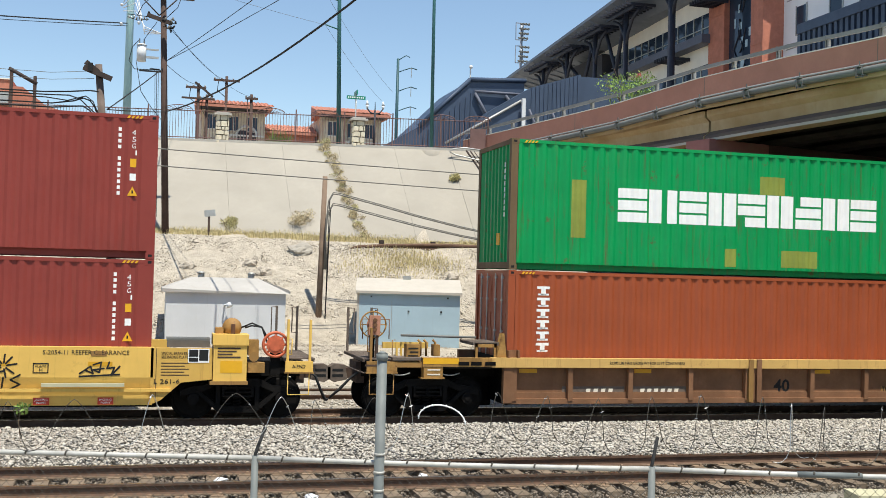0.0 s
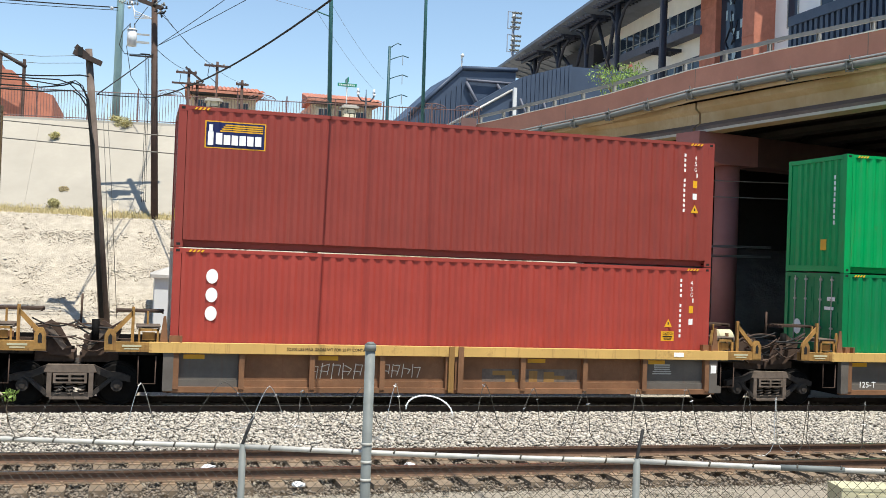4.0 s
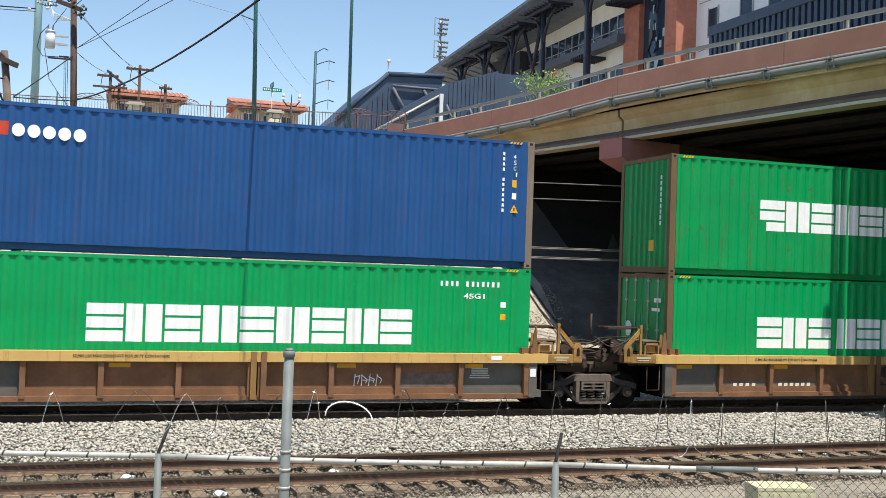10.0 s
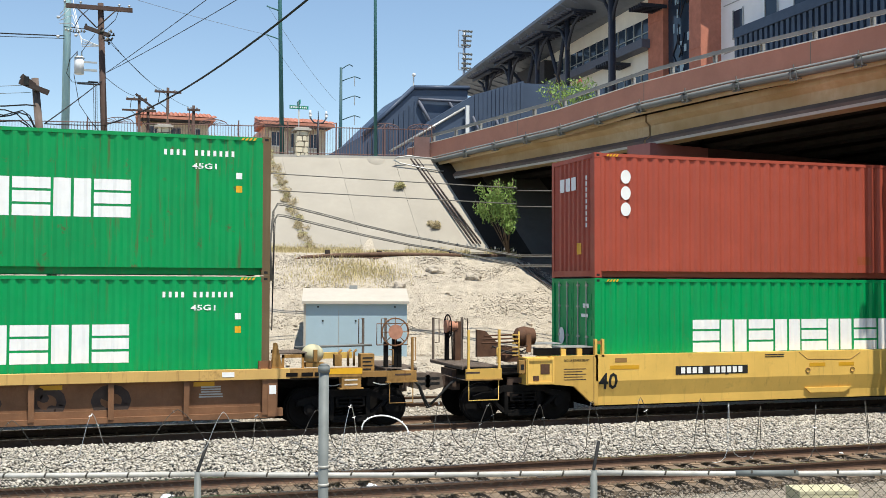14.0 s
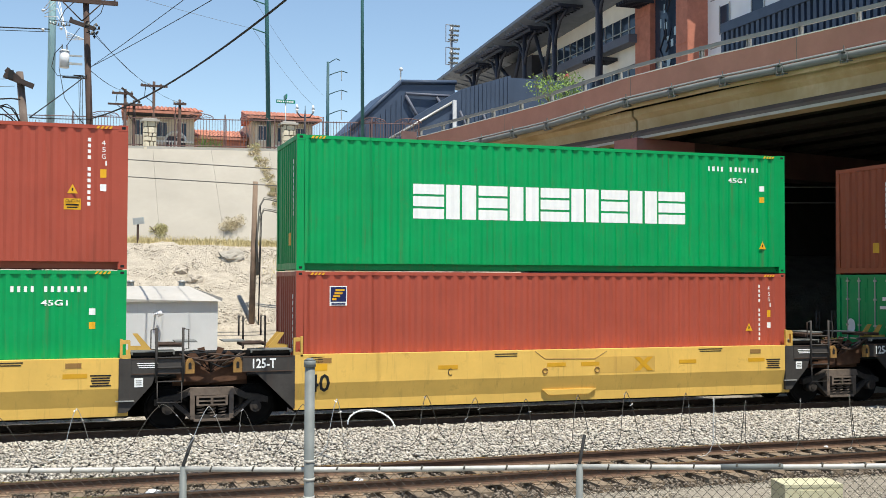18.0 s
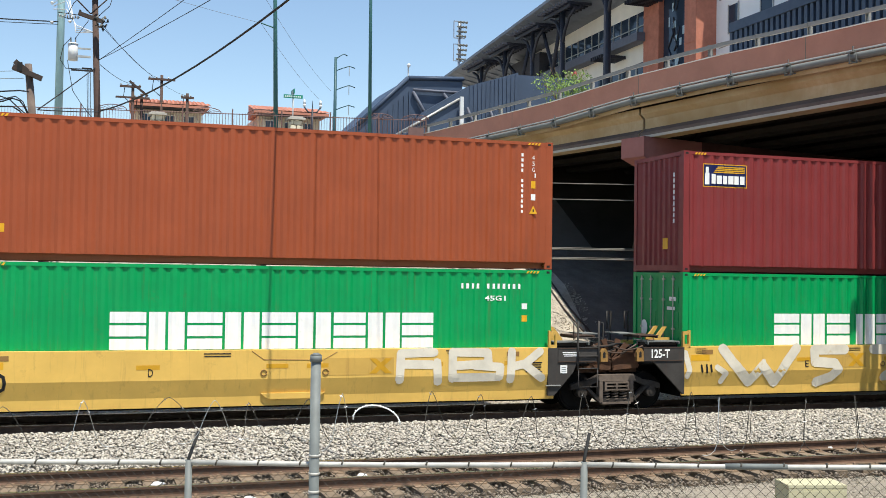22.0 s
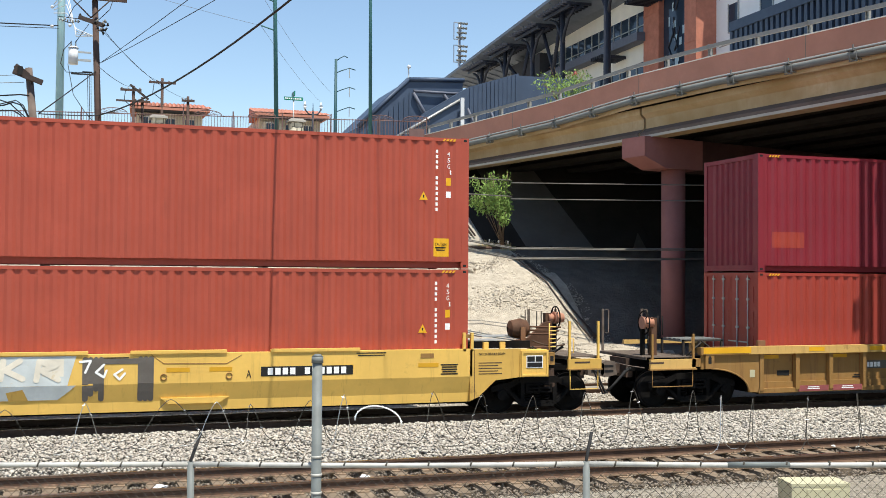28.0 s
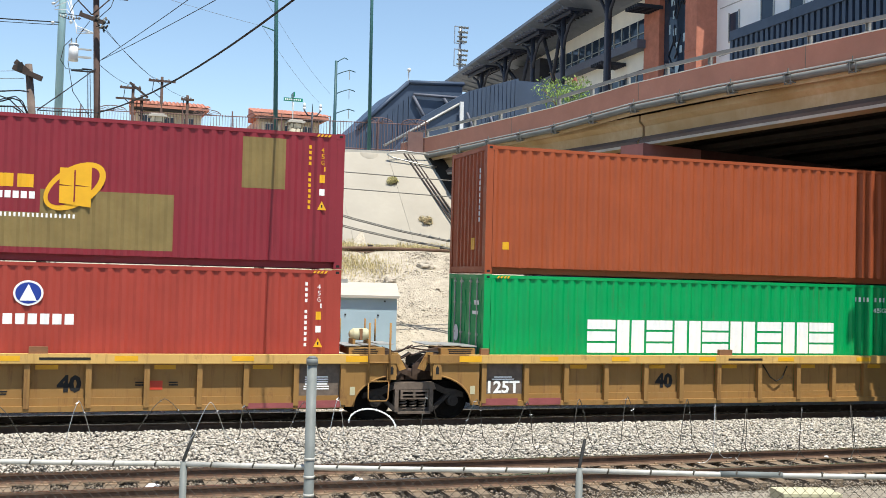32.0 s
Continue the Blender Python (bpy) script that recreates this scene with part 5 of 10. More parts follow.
        pr(u, "brake_rod", "rusty", [[(X(side, 0.5), 0.25, 1.1), (X(side, 1.3), 0.25, 1.15)]], 0.018)
        if side > 0:
            bm = B()
            for d in (0.6, 1.06):
                pipe(bm, [(X(side, d), -0.19, 0.88), (X(side, d), -0.19, 2.15)], 0.024, 6)
            for z in (0.9, 1.3):
                pipe(bm, [(X(side, 0.6), -0.19, z), (X(side, 1.06), -0.19, z)], 0.018, 6)
            part("ladder", bm, M["tan"], u, "tan end ladder")
            pr(u, "stirrup_step", "tan", [[(X(side, 0.6), -0.19, 0.9), (X(side, 0.6), -0.19, 0.54), (X(side, 0.64), -0.19, 0.48), (X(side, 1.0), -0.19, 0.48), (X(side, 1.04), -0.19, 0.54), (X(side, 1.05), -0.19, 0.9)]], 0.016)
            for d in (0.5, 1.1, 1.35):
                pr(u, "far_handrail", "tan", [[(X(side, d), 2.2, 1.5), (X(side, d), 2.2, 2.15)]], 0.02)
            tank(u, X(side, 0.6), 1.86, "cream_box", 0.13, 0.3)
    # Dark sheets added to hide lit ground and stand in for shade.
    pb(u, "centre_sill", "grime_shade", (*S(-0.05, 1.72), 1.3, 1.42, 0.16, 1.12), label="dark sheet in place of shade behind the wheels")
    pb(u, "end_bulkhead", "grime_shade", (*S(-0.03, 0.03), 0.0, CW, 0.3, 1.3))
    pb(u, "far_end_panel", "grime_shade", (*S(-0.1, 1.05), CW + 0.04, CW + 0.1, 0.06, 1.3))
    pb(u, "wheel_shroud", "grime_shade", (*S(0.03, 1.0), 0.1, 2.3, 1.06, 1.1))
    if side > 0 and hoses:
        truck(u, CL + 1.72)


def coupler_end(u, side, style, wheel="edge"):
    """Longer platform with its own truck, hand brake, railings and coupler."""
    S = lambda a, b: span(side, a, b)
    P = lambda d, y, z: (X(side, d), y, z)
    truck(u, X(side, 1.75), False)
    main = {"rib": "rustyellow", "black": "rustyellow", "tan": "tan", "zero": "rustyellow"}[style]
    bright = {"rib": "rustyellow", "black": "fadedyellow", "tan": "tanchord", "zero": "yellow"}[style]
    pb(u, "centre_sill", "grime_shade", (*S(0.0, 3.1), 0.75, 1.7, 0.85, 1.18))
    # Dark backing, bulkhead and shroud make up the blackness under the platform.
    pb(u, "sill_web", "grime_shade", (*S(-0.05, 2.62), 1.3, 1.42, 0.14, 1.0), label="dark backing behind the coupler wheels, standing in for shade")
    pb(u, "end_bulkhead", "grime_shade", (*S(-0.03, 0.03), 0.0, CW, 0.3, 1.3))
    pb(u, "wheel_shroud", "grime_shade", (*S(0.03, 2.3), 0.1, 2.3, 1.08, 1.12))
    deck_z, edge = {"rib": (1.27, (2.5, 3.2)), "tan": (1.22, (1.85, 3.1)), "zero": (1.27, (2.68, 3.3)), "black": (1.27, (2.36, 3.24))}[style]
    if style == "rib":
        pb(u, "end_chord", "rustyellow", (*S(0.4, 1.95), -0.17, 0.0, 1.14, 1.33))
        pb(u, "chord_end", "tan", (*S(1.95, 2.5), -0.12, 0.0, 1.12, 1.24))
        pb(u, "reflective_tape", "amber", (*S(1.15, 1.94), -0.174, -0.17, 1.2, 1.32))
        for d in (0.32, 0.64, 0.92):
            pb(u, "rubber_pad", "grime_shade", (*S(d, d + 0.24), -0.18, -0.165, 1.17, 1.25))
        pb(u, "lifting_socket", "rusty", (*S(-0.24, -0.2), -0.14, 0.0, 1.335, 1.5), (*S(-0.02, 0.02), -0.14, 0.0, 1.335, 1.5), (*S(-0.24, 0.02), -0.02, 0.0, 1.335, 1.5))
        for y in (-0.06, 0.12):
            bm = B()
            prism(bm, [P(0.04, 0, 1.34)[::2], P(0.26, 0, 1.34)[::2], P(0.15, 0, 1.86)[::2], P(0.1, 0, 1.86)[::2]], y, y + 0.03)
            part("corner_guide", bm, M["rustyellow"], u, "rusty corner guide")
        for d in (0.26, 0.68):
            pb(u, "plate_leg", "rustyellow", (*S(d, d + 0.05), 0.0, 0.05, 1.33, 1.62))
        pb(u, "plate_rail", "rustyellow", (*S(0.26, 0.73), 0.0, 0.05, 1.55, 1.62))
        grating(u, *S(0.2, 0.78), 0.02, 1.1, 1.64, "truck", 7)
        pr(u, "side_pipe", "pipegrey", [[P(0.6, 0.45, 1.74), P(2.3, 0.45, 1.77)]], 0.03, "grey pipe above the chord")
        for d in (1.55, 1.75, 1.88):
            pr(u, "valve_pipe", "rustyellow", [[P(d, 0.35, 1.33), P(d, 0.35, 1.62), P(d + 0.06, 0.35, 1.68)]], 0.028)
        pb(u, "valve_block", "rustyellow", (*S(1.45, 1.6), 0.3, 0.5, 1.33, 1.58))
        pb(u, "far_beam", "yellow", (*S(1.2, 2.3), 2.3, 2.4, 1.36, 1.5))
        t = pb(u, "stencil_block", "rustyellow", (*S(1.96, 2.26), 0.05, 0.3, 1.22, 1.6))
        for k in range(4):
            part("stencil_line", boxes((*S(2.0, 2.22 - 0.03 * (k % 2)), 0.044, 0.05, 1.5 - 0.08 * k, 1.53 - 0.08 * k)), M["black"], t)
        t = pb(u, "tool_box", "rustyellow", (*S(1.5, 1.92), -0.16, 0.1, 0.9, 1.16), (*S(1.45, 1.97), -0.18, 0.1, 0.88, 0.905))
        for k in range(2):
            part("stencil_line", boxes((*S(1.56, 1.84), -0.166, -0.16, 1.06 - 0.1 * k, 1.09 - 0.1 * k)), M["overspray"], t)
        for d0 in (1.1, 2.2):
            bm = B()
            for k in range(8):
                a, b = d0 + 0.055 * k, d0 + 0.055 * (k + 1)
                pipe(bm, [P(a, -0.08, 1.0 - 0.05 * math.sin(k * 0.39)), P(b, -0.08, 1.0 - 0.05 * math.sin((k + 1) * 0.39))], 0.013, 5)
            part("safety_chain", bm, M["galv"], u)
        if side > 0:
            bm = B()
            bmesh.ops.create_uvsphere(bm, u_segments=24, v_segments=14, radius=0.21, matrix=Matrix.Translation(P(0.98, 0.4, 1.6)) @ Matrix.Diagonal((1.15, 1, 1, 1)))
            for f in bm.faces:
                f.smooth = True
            t = part("air_reservoir", bm, M["cream_box"], u, "rounded cream air reservoir")
            part("reservoir_strap", boxes((*S(0.96, 1.04), 0.15, 0.2, 1.45, 1.7)), M["rustyellow"], t)
            pb(u, "tank_bracket", "rustyellow", (*S(0.8, 1.2), 0.2, 0.5, 1.33, 1.42))
        else:
            pb(u, "rubber_mat", "truck", (*S(1.98, 2.6), -0.14, 0.4, 1.27, 1.33))
            for d in (2.05, 2.15, 2.25, 2.35):
                pb(u, "brake_pipe", "yellow", (*S(d, d + 0.04), 0.5, 0.55, 1.3, 1.62))
    elif style == "tan":
        pb(u, "end_chord", "tan", (*S(0.4, 1.72), -0.17, 0.0, 1.28, 1.46))
        pb(u, "reflective_tape", "amber", (*S(0.35, 1.66), -0.174, -0.17, 1.31, 1.45))
        n = 9
        arch = [P(0.35 + 1.05 * (1 - math.cos(math.pi / 2 * k / n)), 0, 0.36 + 0.58 * math.sin(math.pi / 2 * k / n))[::2] for k in range(n + 1)]
        bm = B()
        prism(bm, [P(0.0, 0, 1.28)[::2], P(0.0, 0, 0.36)[::2]] + arch + [P(1.68, 0, 0.94)[::2], P(1.68, 0, 1.28)[::2]], -0.1, -0.04)
        part("arched_end_panel", bm, M["tan"], u)
        pr(u, "arch_flange", "tan", [[(x, -0.09, z) for x, z in arch]], 0.022)
        lug(u, side, 1.36, 0.95, "tan", 0.24, 0.4, -0.16)
        pb(u, "paper_label", "cream_box", (*S(0.2, 0.34), -0.105, -0.1, 0.72, 0.9))
        pb(u, "far_chord", "tanchord", (*S(0.0, 2.4), 2.4, 2.5, 1.4, 1.5))
        # open walkway frame above the end
        for d in (0.9, 1.95):
            pb(u, "frame_leg", "truckdark", (*S(d, d + 0.05), 0.2, 0.25, 1.2, 1.62))
            pb(u, "frame_leg", "truckdark", (*S(d, d + 0.05), 1.2, 1.25, 1.2, 1.62))
        pb(u, "frame_bar", "truckdark", (*S(0.9, 2.0), 0.2, 0.25, 1.58, 1.62))
        pb(u, "frame_bar", "truckdark", (*S(0.9, 2.0), 1.2, 1.25, 1.58, 1.62))
        grating(u, *S(0.9, 2.0), 0.3, 1.15, 1.62, "pipegrey", 4, "grey slatted walkway")
        pr(u, "brace_rod", "truckdark", [[P(1.0, 0.2, 1.25), P(1.5, 0.2, 1.6)], [P(1.9, 0.2, 1.25), P(1.5, 0.2, 1.55)]], 0.02)
        pb(u, "step_sill", "tan", (*S(1.72, 1.95), -0.14, 0.0, 1.0, 1.2))
    else:
        bm = B()
        prism(bm, [P(0.0, 0, 1.49)[::2], P(1.2, 0, 1.49)[::2], P(1.2, 0, 0.86)[::2], P(0.6, 0, 0.80)[::2], P(0.2, 0, 0.44)[::2], P(0.0, 0, 0.36)[::2]], -0.12, -0.02)
        part("side_end_panel", bm, M["fadedyellow"], u, "stencilled yellow end panel")
        x0, x1 = S(0.15, 0.9)
        for k, line in enumerate(("SPECIAL BRAKE BEAMS", "SEE BADGE PLATE") if style == "zero" else ("NO 24 BRAKE BEAM",)):
            writing(u, line, x0 + 0.05, 1.36 - 0.075 * k, 0.055, "black", 0.62 - 0.1 * k, -0.1235)
        for k in range(5):
            part("stencil_line", boxes((x0 + 0.05, x1 - 0.15 - 0.09 * (k % 2), -0.1235, -0.121, 1.18 - 0.06 * k, 1.198 - 0.06 * k)), M["drawbar"], u)
        pb(u, "panel_seam", "drawbar", (*S(0.1, 0.112), -0.1235, -0.121, 0.4, 1.48))
        if style == "zero":
            e = pb(u, "equipment_box", "yellow", (*S(1.22, 1.89), -0.16, 0.35, 0.82, 1.56))
            part("box_lid", boxes((*S(1.2, 1.92), -0.19, 0.4, 1.56, 1.78)), M["yellow"], e)
            part("amber_patch", boxes((*S(1.36, 1.8), -0.165, -0.16, 1.0, 1.24)), M["amber"], e)
            for k in range(4):
                part("stencil_line", boxes((*S(1.3, 1.76 - 0.08 * (k % 3)), -0.165, -0.16, 1.48 - 0.06 * k, 1.512 - 0.06 * k)), M["drawbar"], e)
            part("box_sill", boxes((*S(1.16, 1.92), -0.18, 0.3, 0.76, 0.83)), M["tan"], e)
            pb(u, "placard_board", "white", (*S(0.72, 1.14), -0.126, -0.122, 1.2, 1.48))
            pb(u, "placard_pane", "black", (*S(0.74, 0.92), -0.13, -0.126, 1.32, 1.46), (*S(0.94, 1.12), -0.13, -0.126, 1.24, 1.46), (*S(0.74, 0.92), -0.13, -0.126, 1.22, 1.3))
            bm = B()
            bmesh.ops.create_uvsphere(bm, u_segments=24, v_segments=16, radius=0.2, matrix=Matrix.Translation(P(1.6, 0.25, 1.9)))
            for f in bm.faces:
                f.smooth = True
            d = part("air_reservoir", bm, M["tan"], u, "rounded brown air reservoir")
            part("reservoir_strap", boxes((*S(1.57, 1.65), 0.02, 0.07, 1.78, 1.98)), M["rustdark"], d)
            pb(u, "valve_block", "rustyellow", (*S(1.93, 2.14), 0.0, 0.3, 1.34, 1.66), (*S(1.92, 2.26), -0.1, 0.2, 1.0, 1.2))
            pb(u, "lid_box", "tan", (*S(1.26, 1.42), 0.1, 0.4, 1.78, 1.9))
            bm = B()
            rod(bm, P(2.04, -0.06, 1.32), P(2.04, 0.1, 1.32), 0.1, 0.08, seg=14)
            part("valve_drum", bm, M["tan"], u)
            for k in range(2):
                pr(u, "vent_hose", "cable", [[P(1.78 + 0.08 * k, 0.2, 1.9), P(2.0, 0.15, 2.0 - 0.05 * k), P(2.2, 0.1, 1.92), P(2.32, 0.08, 1.7 - 0.1 * k)]], 0.02)
            grating(u, *S(0.3, 1.15), 0.02, 0.6, 1.66, "pipegrey", 4, "grey slatted walkway")
            pb(u, "walkway_box", "dustgrey", (*S(0.3, 1.15), 0.0, 0.04, 1.5, 1.64))
            pb(u, "step_rail", "yellow", (*S(-4.2, 0.4), -0.16, -0.1, 0.62, 0.68))
        else:
            o = 0.2 if side > 0 else 0.12
            e = pb(u, "equipment_box", "yellow", (*S(0.98 + o, 1.66 + o), -0.16, 0.3, 0.86, 1.46))
            for q in ((*S(1.0 + o, 1.64 + o), -0.185, -0.16, 1.4, 1.44), (*S(1.0 + o, 1.64 + o), -0.185, -0.16, 0.88, 0.92), (*S(1.0 + o, 1.04 + o), -0.185, -0.16, 0.92, 1.4), (*S(1.6 + o, 1.64 + o), -0.185, -0.16, 0.92, 1.4)):
                part("box_frame", boxes(q), M["yellow"], e)
            if side > 0:
                part("placard_board", boxes((*S(1.12 + o, 1.52 + o), -0.17, -0.16, 1.06, 1.34)), M["white"], e)
                for q in ((*S(1.14 + o, 1.32 + o), -0.175, -0.17, 1.2, 1.32), (*S(1.34 + o, 1.5 + o), -0.175, -0.17, 1.2, 1.32), (*S(1.14 + o, 1.5 + o), -0.175, -0.17, 1.08, 1.18)):
                    part("placard_pane", boxes(q), M["black"], e)
            else:
                for q in ((*S(1.1 + o, 1.32 + o), -0.17, -0.16, 1.1, 1.32), (*S(1.36 + o, 1.5 + o), -0.17, -0.16, 0.95, 1.06)):
                    part("recess", boxes(q), M["rustdark"], e)
            pb(u, "hose_box", "rustyellow", (*S(1.68 + o, 1.82 + o), -0.14, 0.0, 1.12, 1.4))
            pb(u, "hose_box_mouth", "black", (*S(1.71 + o, 1.79 + o), -0.145, -0.14, 1.2, 1.32))
            for k in range(2):
                pb(u, "walk_plate", "galv", (*S(0.05 + 0.5 * k, 0.85 + 0.7 * k), 0.05 + 0.6 * k, 0.6 + 0.7 * k, 1.66 + 0.05 * k, 1.685 + 0.05 * k), label="pale walkway plate")
            pb(u, "plate_frame", "grime_shade", (*S(0.0, 1.5), 0.06, 0.12, 1.5, 1.66))
            for d in (0.35, 0.75):
                pb(u, "plate_foot", "yellow", (*S(d, d + 0.12), -0.02, 0.06, 1.44, 1.64))
            for d in (-0.16, 0.02):
                pb(u, "corner_guide", "yellow", (*S(d, d + 0.06), -0.12, -0.04, 1.45, 1.86))
            pb(u, "guide_bridge", "rustyellow", (*S(-0.16, 0.08), -0.1, -0.06, 1.74, 1.82))
            bm = B()
            c = Vector(P(1.5, 0.7, 1.9))
            ax = Vector((1 if side > 0 else -1, 0.0, 0))
            for a, b, ra, rb in ((-0.3, -0.24, 0.05, 0.19), (-0.24, 0.0, 0.19, 0.24), (0.0, 0.16, 0.24, 0.2), (0.16, 0.24, 0.2, 0.08)):
                rod(bm, c + ax * a, c + ax * b, ra, rb, seg=16, caps=False)
            part("air_reservoir", bm, M["rustdark"], u, "rust-brown air reservoir")
            pb(u, "reservoir_bracket", "rusty", (*S(1.42, 1.54), 0.42, 0.47, 1.55, 1.95))
            for k in range(3):
                pr(u, "brake_rod", "rustdark", [[P(1.65, 0.6 + 0.1 * k, 1.95 - 0.09 * k), P(2.5, 0.6 + 0.1 * k, 1.93 - 0.09 * k)]], 0.022)
            bm = B()
            prism(bm, [P(1.5, 0, 1.42)[::2], P(2.5, 0, 1.42)[::2], P(2.5, 0, 2.05)[::2], P(2.3, 0, 2.02)[::2], P(1.9, 0, 1.66)[::2], P(1.5, 0, 1.6)[::2]], 1.1, 1.2)
            part("brake_web", bm, M["rustdark"], u, "rusty curved brake web plate")
            pb(u, "brake_lever_box", "rustdark", (*S(1.7, 2.1), 0.3, 0.6, 1.35, 1.5))
            bm = B()
            for k in range(6):
                z = 1.52 + 0.09 * k
                pipe(bm, [P(1.92, -0.06, z), P(2.08, -0.06, z)], 0.012, 5)
            pipe(bm, [P(1.92, -0.06, 1.45), P(1.92, -0.06, 2.05)], 0.014, 5)
            part("grab_ladder", bm, M["yellow"], u, "yellow grab ladder")
            hose_set(u, side, 1.6, 2.4, 1.6, 4, 77 + side)
            bm = B()
            prism(bm, [P(1.75, 0, 1.0)[::2], P(2.12, 0, 1.02)[::2], P(2.14, 0, 0.62)[::2], P(2.02, 0, 0.56)[::2], P(1.85, 0, 0.62)[::2], P(2.0, 0, 0.72)[::2], P(2.0, 0, 0.9)[::2], P(1.75, 0, 0.88)[::2]], 0.12, 0.17)
            part("brake_arm", bm, M["drawbar"], u, "dusty cast brake arm")
    # platform: slatted deck, bright edge, rails
    grating(u, *S(*edge), 0.0, 2.4, deck_z, "truck", 18, "dark slatted end platform")
    pb(u, "platform_edge", bright, (*S(edge[0], edge[1] - 0.05), -0.14, -0.06, deck_z - 0.25, deck_z - 0.03))
    pb(u, "edge_flange", main, (*S(edge[0] - 0.02, edge[1] - 0.03), -0.16, -0.05, deck_z - 0.28, deck_z - 0.25))
    if style == "zero":
        writing(u, "A-END", S(2.82, 3.1)[0], deck_z - 0.17, 0.07, "black", 0.27, -0.144)
    else:
        stencil(u, S(edge[0] + 0.15, edge[1])[0], deck_z - 0.09, 1, 0.4, "drawbar", -0.141, h=0.04)
    rm = {"rib": "tan", "black": "yellow", "tan": "tan", "zero": "yellow"}[style]
    top = 2.1 if style in ("black", "zero") else (1.95 if style == "rib" else 1.78)
    for d in ((edge[0] + 0.02, edge[1] - 0.14) if style != "rib" else (edge[1] - 0.16,)):
        q = pb(u, "hand_post", rm, (*S(d, d + 0.05), -0.12, -0.07, deck_z - 0.2, top))
        if style == "rib":
            pr(u, "hand_loop", rm, [[P(d + 0.02, -0.1, top), P(d + 0.1, -0.1, top), P(d + 0.1, -0.1, top - 0.5), P(d + 0.05, -0.1, top - 0.5)]], 0.012)
    for d in (edge[0] + 0.05, edge[1] - 0.1):
        pb(u, "far_hand_post", "truck", (*S(d, d + 0.05), 2.35, 2.4, deck_z, 2.3))
        pr(u, "far_hand_loop", "truck", [[P(d, 2.3, 2.28), P(d - 0.1, 2.3, 2.28), P(d - 0.1, 2.3, 1.7), P(d, 2.3, 1.7)]], 0.014)
    pr(u, "grab_iron", rm, [[P(edge[0] + 0.05, -0.1, 1.7), P(edge[0] + 0.12, -0.16, 1.7), P(edge[0] + 0.12, -0.16, 1.38), P(edge[0] + 0.05, -0.1, 1.38)]], 0.012)
    stirrup(u, *S(edge[0] + 0.06, edge[1] - 0.12), 0.55, deck_z - 0.2, rm)
    if wheel == "face":
        brake_wheel(u, X(side, 2.75), 0.15, 2.06, 0.3, "rusty")
        pr(u, "wheel_guard", "rusty", [[P(2.35, 0.2, 1.78), P(2.35, 0.2, 2.24), P(3.05, 0.2, 2.24), P(3.05, 0.2, 1.78), P(2.35, 0.2, 1.78)]], 0.012)
        for d in (2.52, 2.82):
            pb(u, "chain_guide", "grime_shade", (*S(d, d + 0.09), 0.2, 0.28, 1.27, 1.85))
    elif wheel == "back":
        brake_wheel(u, X(side, 2.95), 0.3, 2.0, 0.28, "rustyellow")
        g = pb(u, "gear_plate", "gear", (*S(2.83, 3.07), 0.12, 0.2, 1.78, 2.2), label="faded salmon brake gear plate")
        for z in (1.9, 2.0, 2.1):
            bm = B()
            rod(bm, P(2.95, 0.08, z), P(2.95, 0.14, z), 0.045, seg=10)
            part("gear_boss", bm, M["rusty"], g)
        pr(u, "wheel_guard", "rusty", [[P(2.62, 0.2, 1.7), P(2.62, 0.2, 2.12), P(3.2, 0.2, 2.12), P(3.2, 0.2, 1.7)]], 0.012)
        for d in (2.86, 3.0):
            pb(u, "chain_guide", "drawbar", (*S(d, d + 0.06), 0.14, 0.2, 1.24, 1.8))
    elif wheel == "orange":
        brake_wheel(u, X(side, 2.48), 0.02, 1.57, 0.25, "orange")
        bm = B()
        rod(bm, P(2.48, 0.0, 1.57), P(2.48, 0.05, 1.57), 0.19, 0.16, seg=18)
        part("wheel_web", bm, M["orange"], u, "orange brake wheel web")
        pb(u, "wheel_pedestal", "grime_shade", (*S(2.4, 2.6), 0.08, 0.3, 0.95, 1.4))
    else:
        wx, wz = (2.95, 2.1) if style == "black" else (2.85, 2.02)
        brake_wheel(u, X(side, wx), 0.55 if style == "tan" else 1.9, wz, 0.28, "grime_shade", False)
        y = 0.55 if style == "tan" else 1.9
        bm = B()
        rod(bm, P(wx - 0.06, y, wz), P(wx - 0.22, y, wz), 0.09, 0.13, seg=12)
        part("gear_drum", bm, M["gear"], u, "faded salmon brake gear drum")
        pb(u, "brake_mast", "rustdark", (*S(wx - 0.3, wx - 0.16), y - 0.08, y + 0.08, 1.2, wz + 0.12))
        pr(u, "hand_loop", "truckdark", [[P(wx - 0.38, y, wz - 0.3), P(wx - 0.38, y, wz + 0.16), P(wx - 0.5, y, wz + 0.16), P(wx - 0.5, y, wz - 0.3)]], 0.014)
        pr(u, "brake_chain", "truckdark", [[P(wx - 0.1, y, wz - 0.1), P(wx - 0.12, y, 1.3)]], 0.02)
    # coupler with a ribbed head, knuckle and hoses
    bm = B()
    box(bm, *S(3.0, 3.45), TY - 0.14, TY + 0.14, 0.78, 1.0)
    part("coupler_shank", bm, M["drawbar"], u, "cast steel coupler shank")
    bm = B()
    prism(bm, [P(3.36, 0, 0.76)[::2], P(3.42, 0, 1.08)[::2], P(3.66, 0, 1.1)[::2], P(3.8, 0, 1.02)[::2], P(3.8, 0, 0.78)[::2], P(3.66, 0, 0.7)[::2]], TY - 0.28, TY + 0.02)
    head = part("coupler_head", bm, M["truck"], u, "dusty knuckle coupler head")
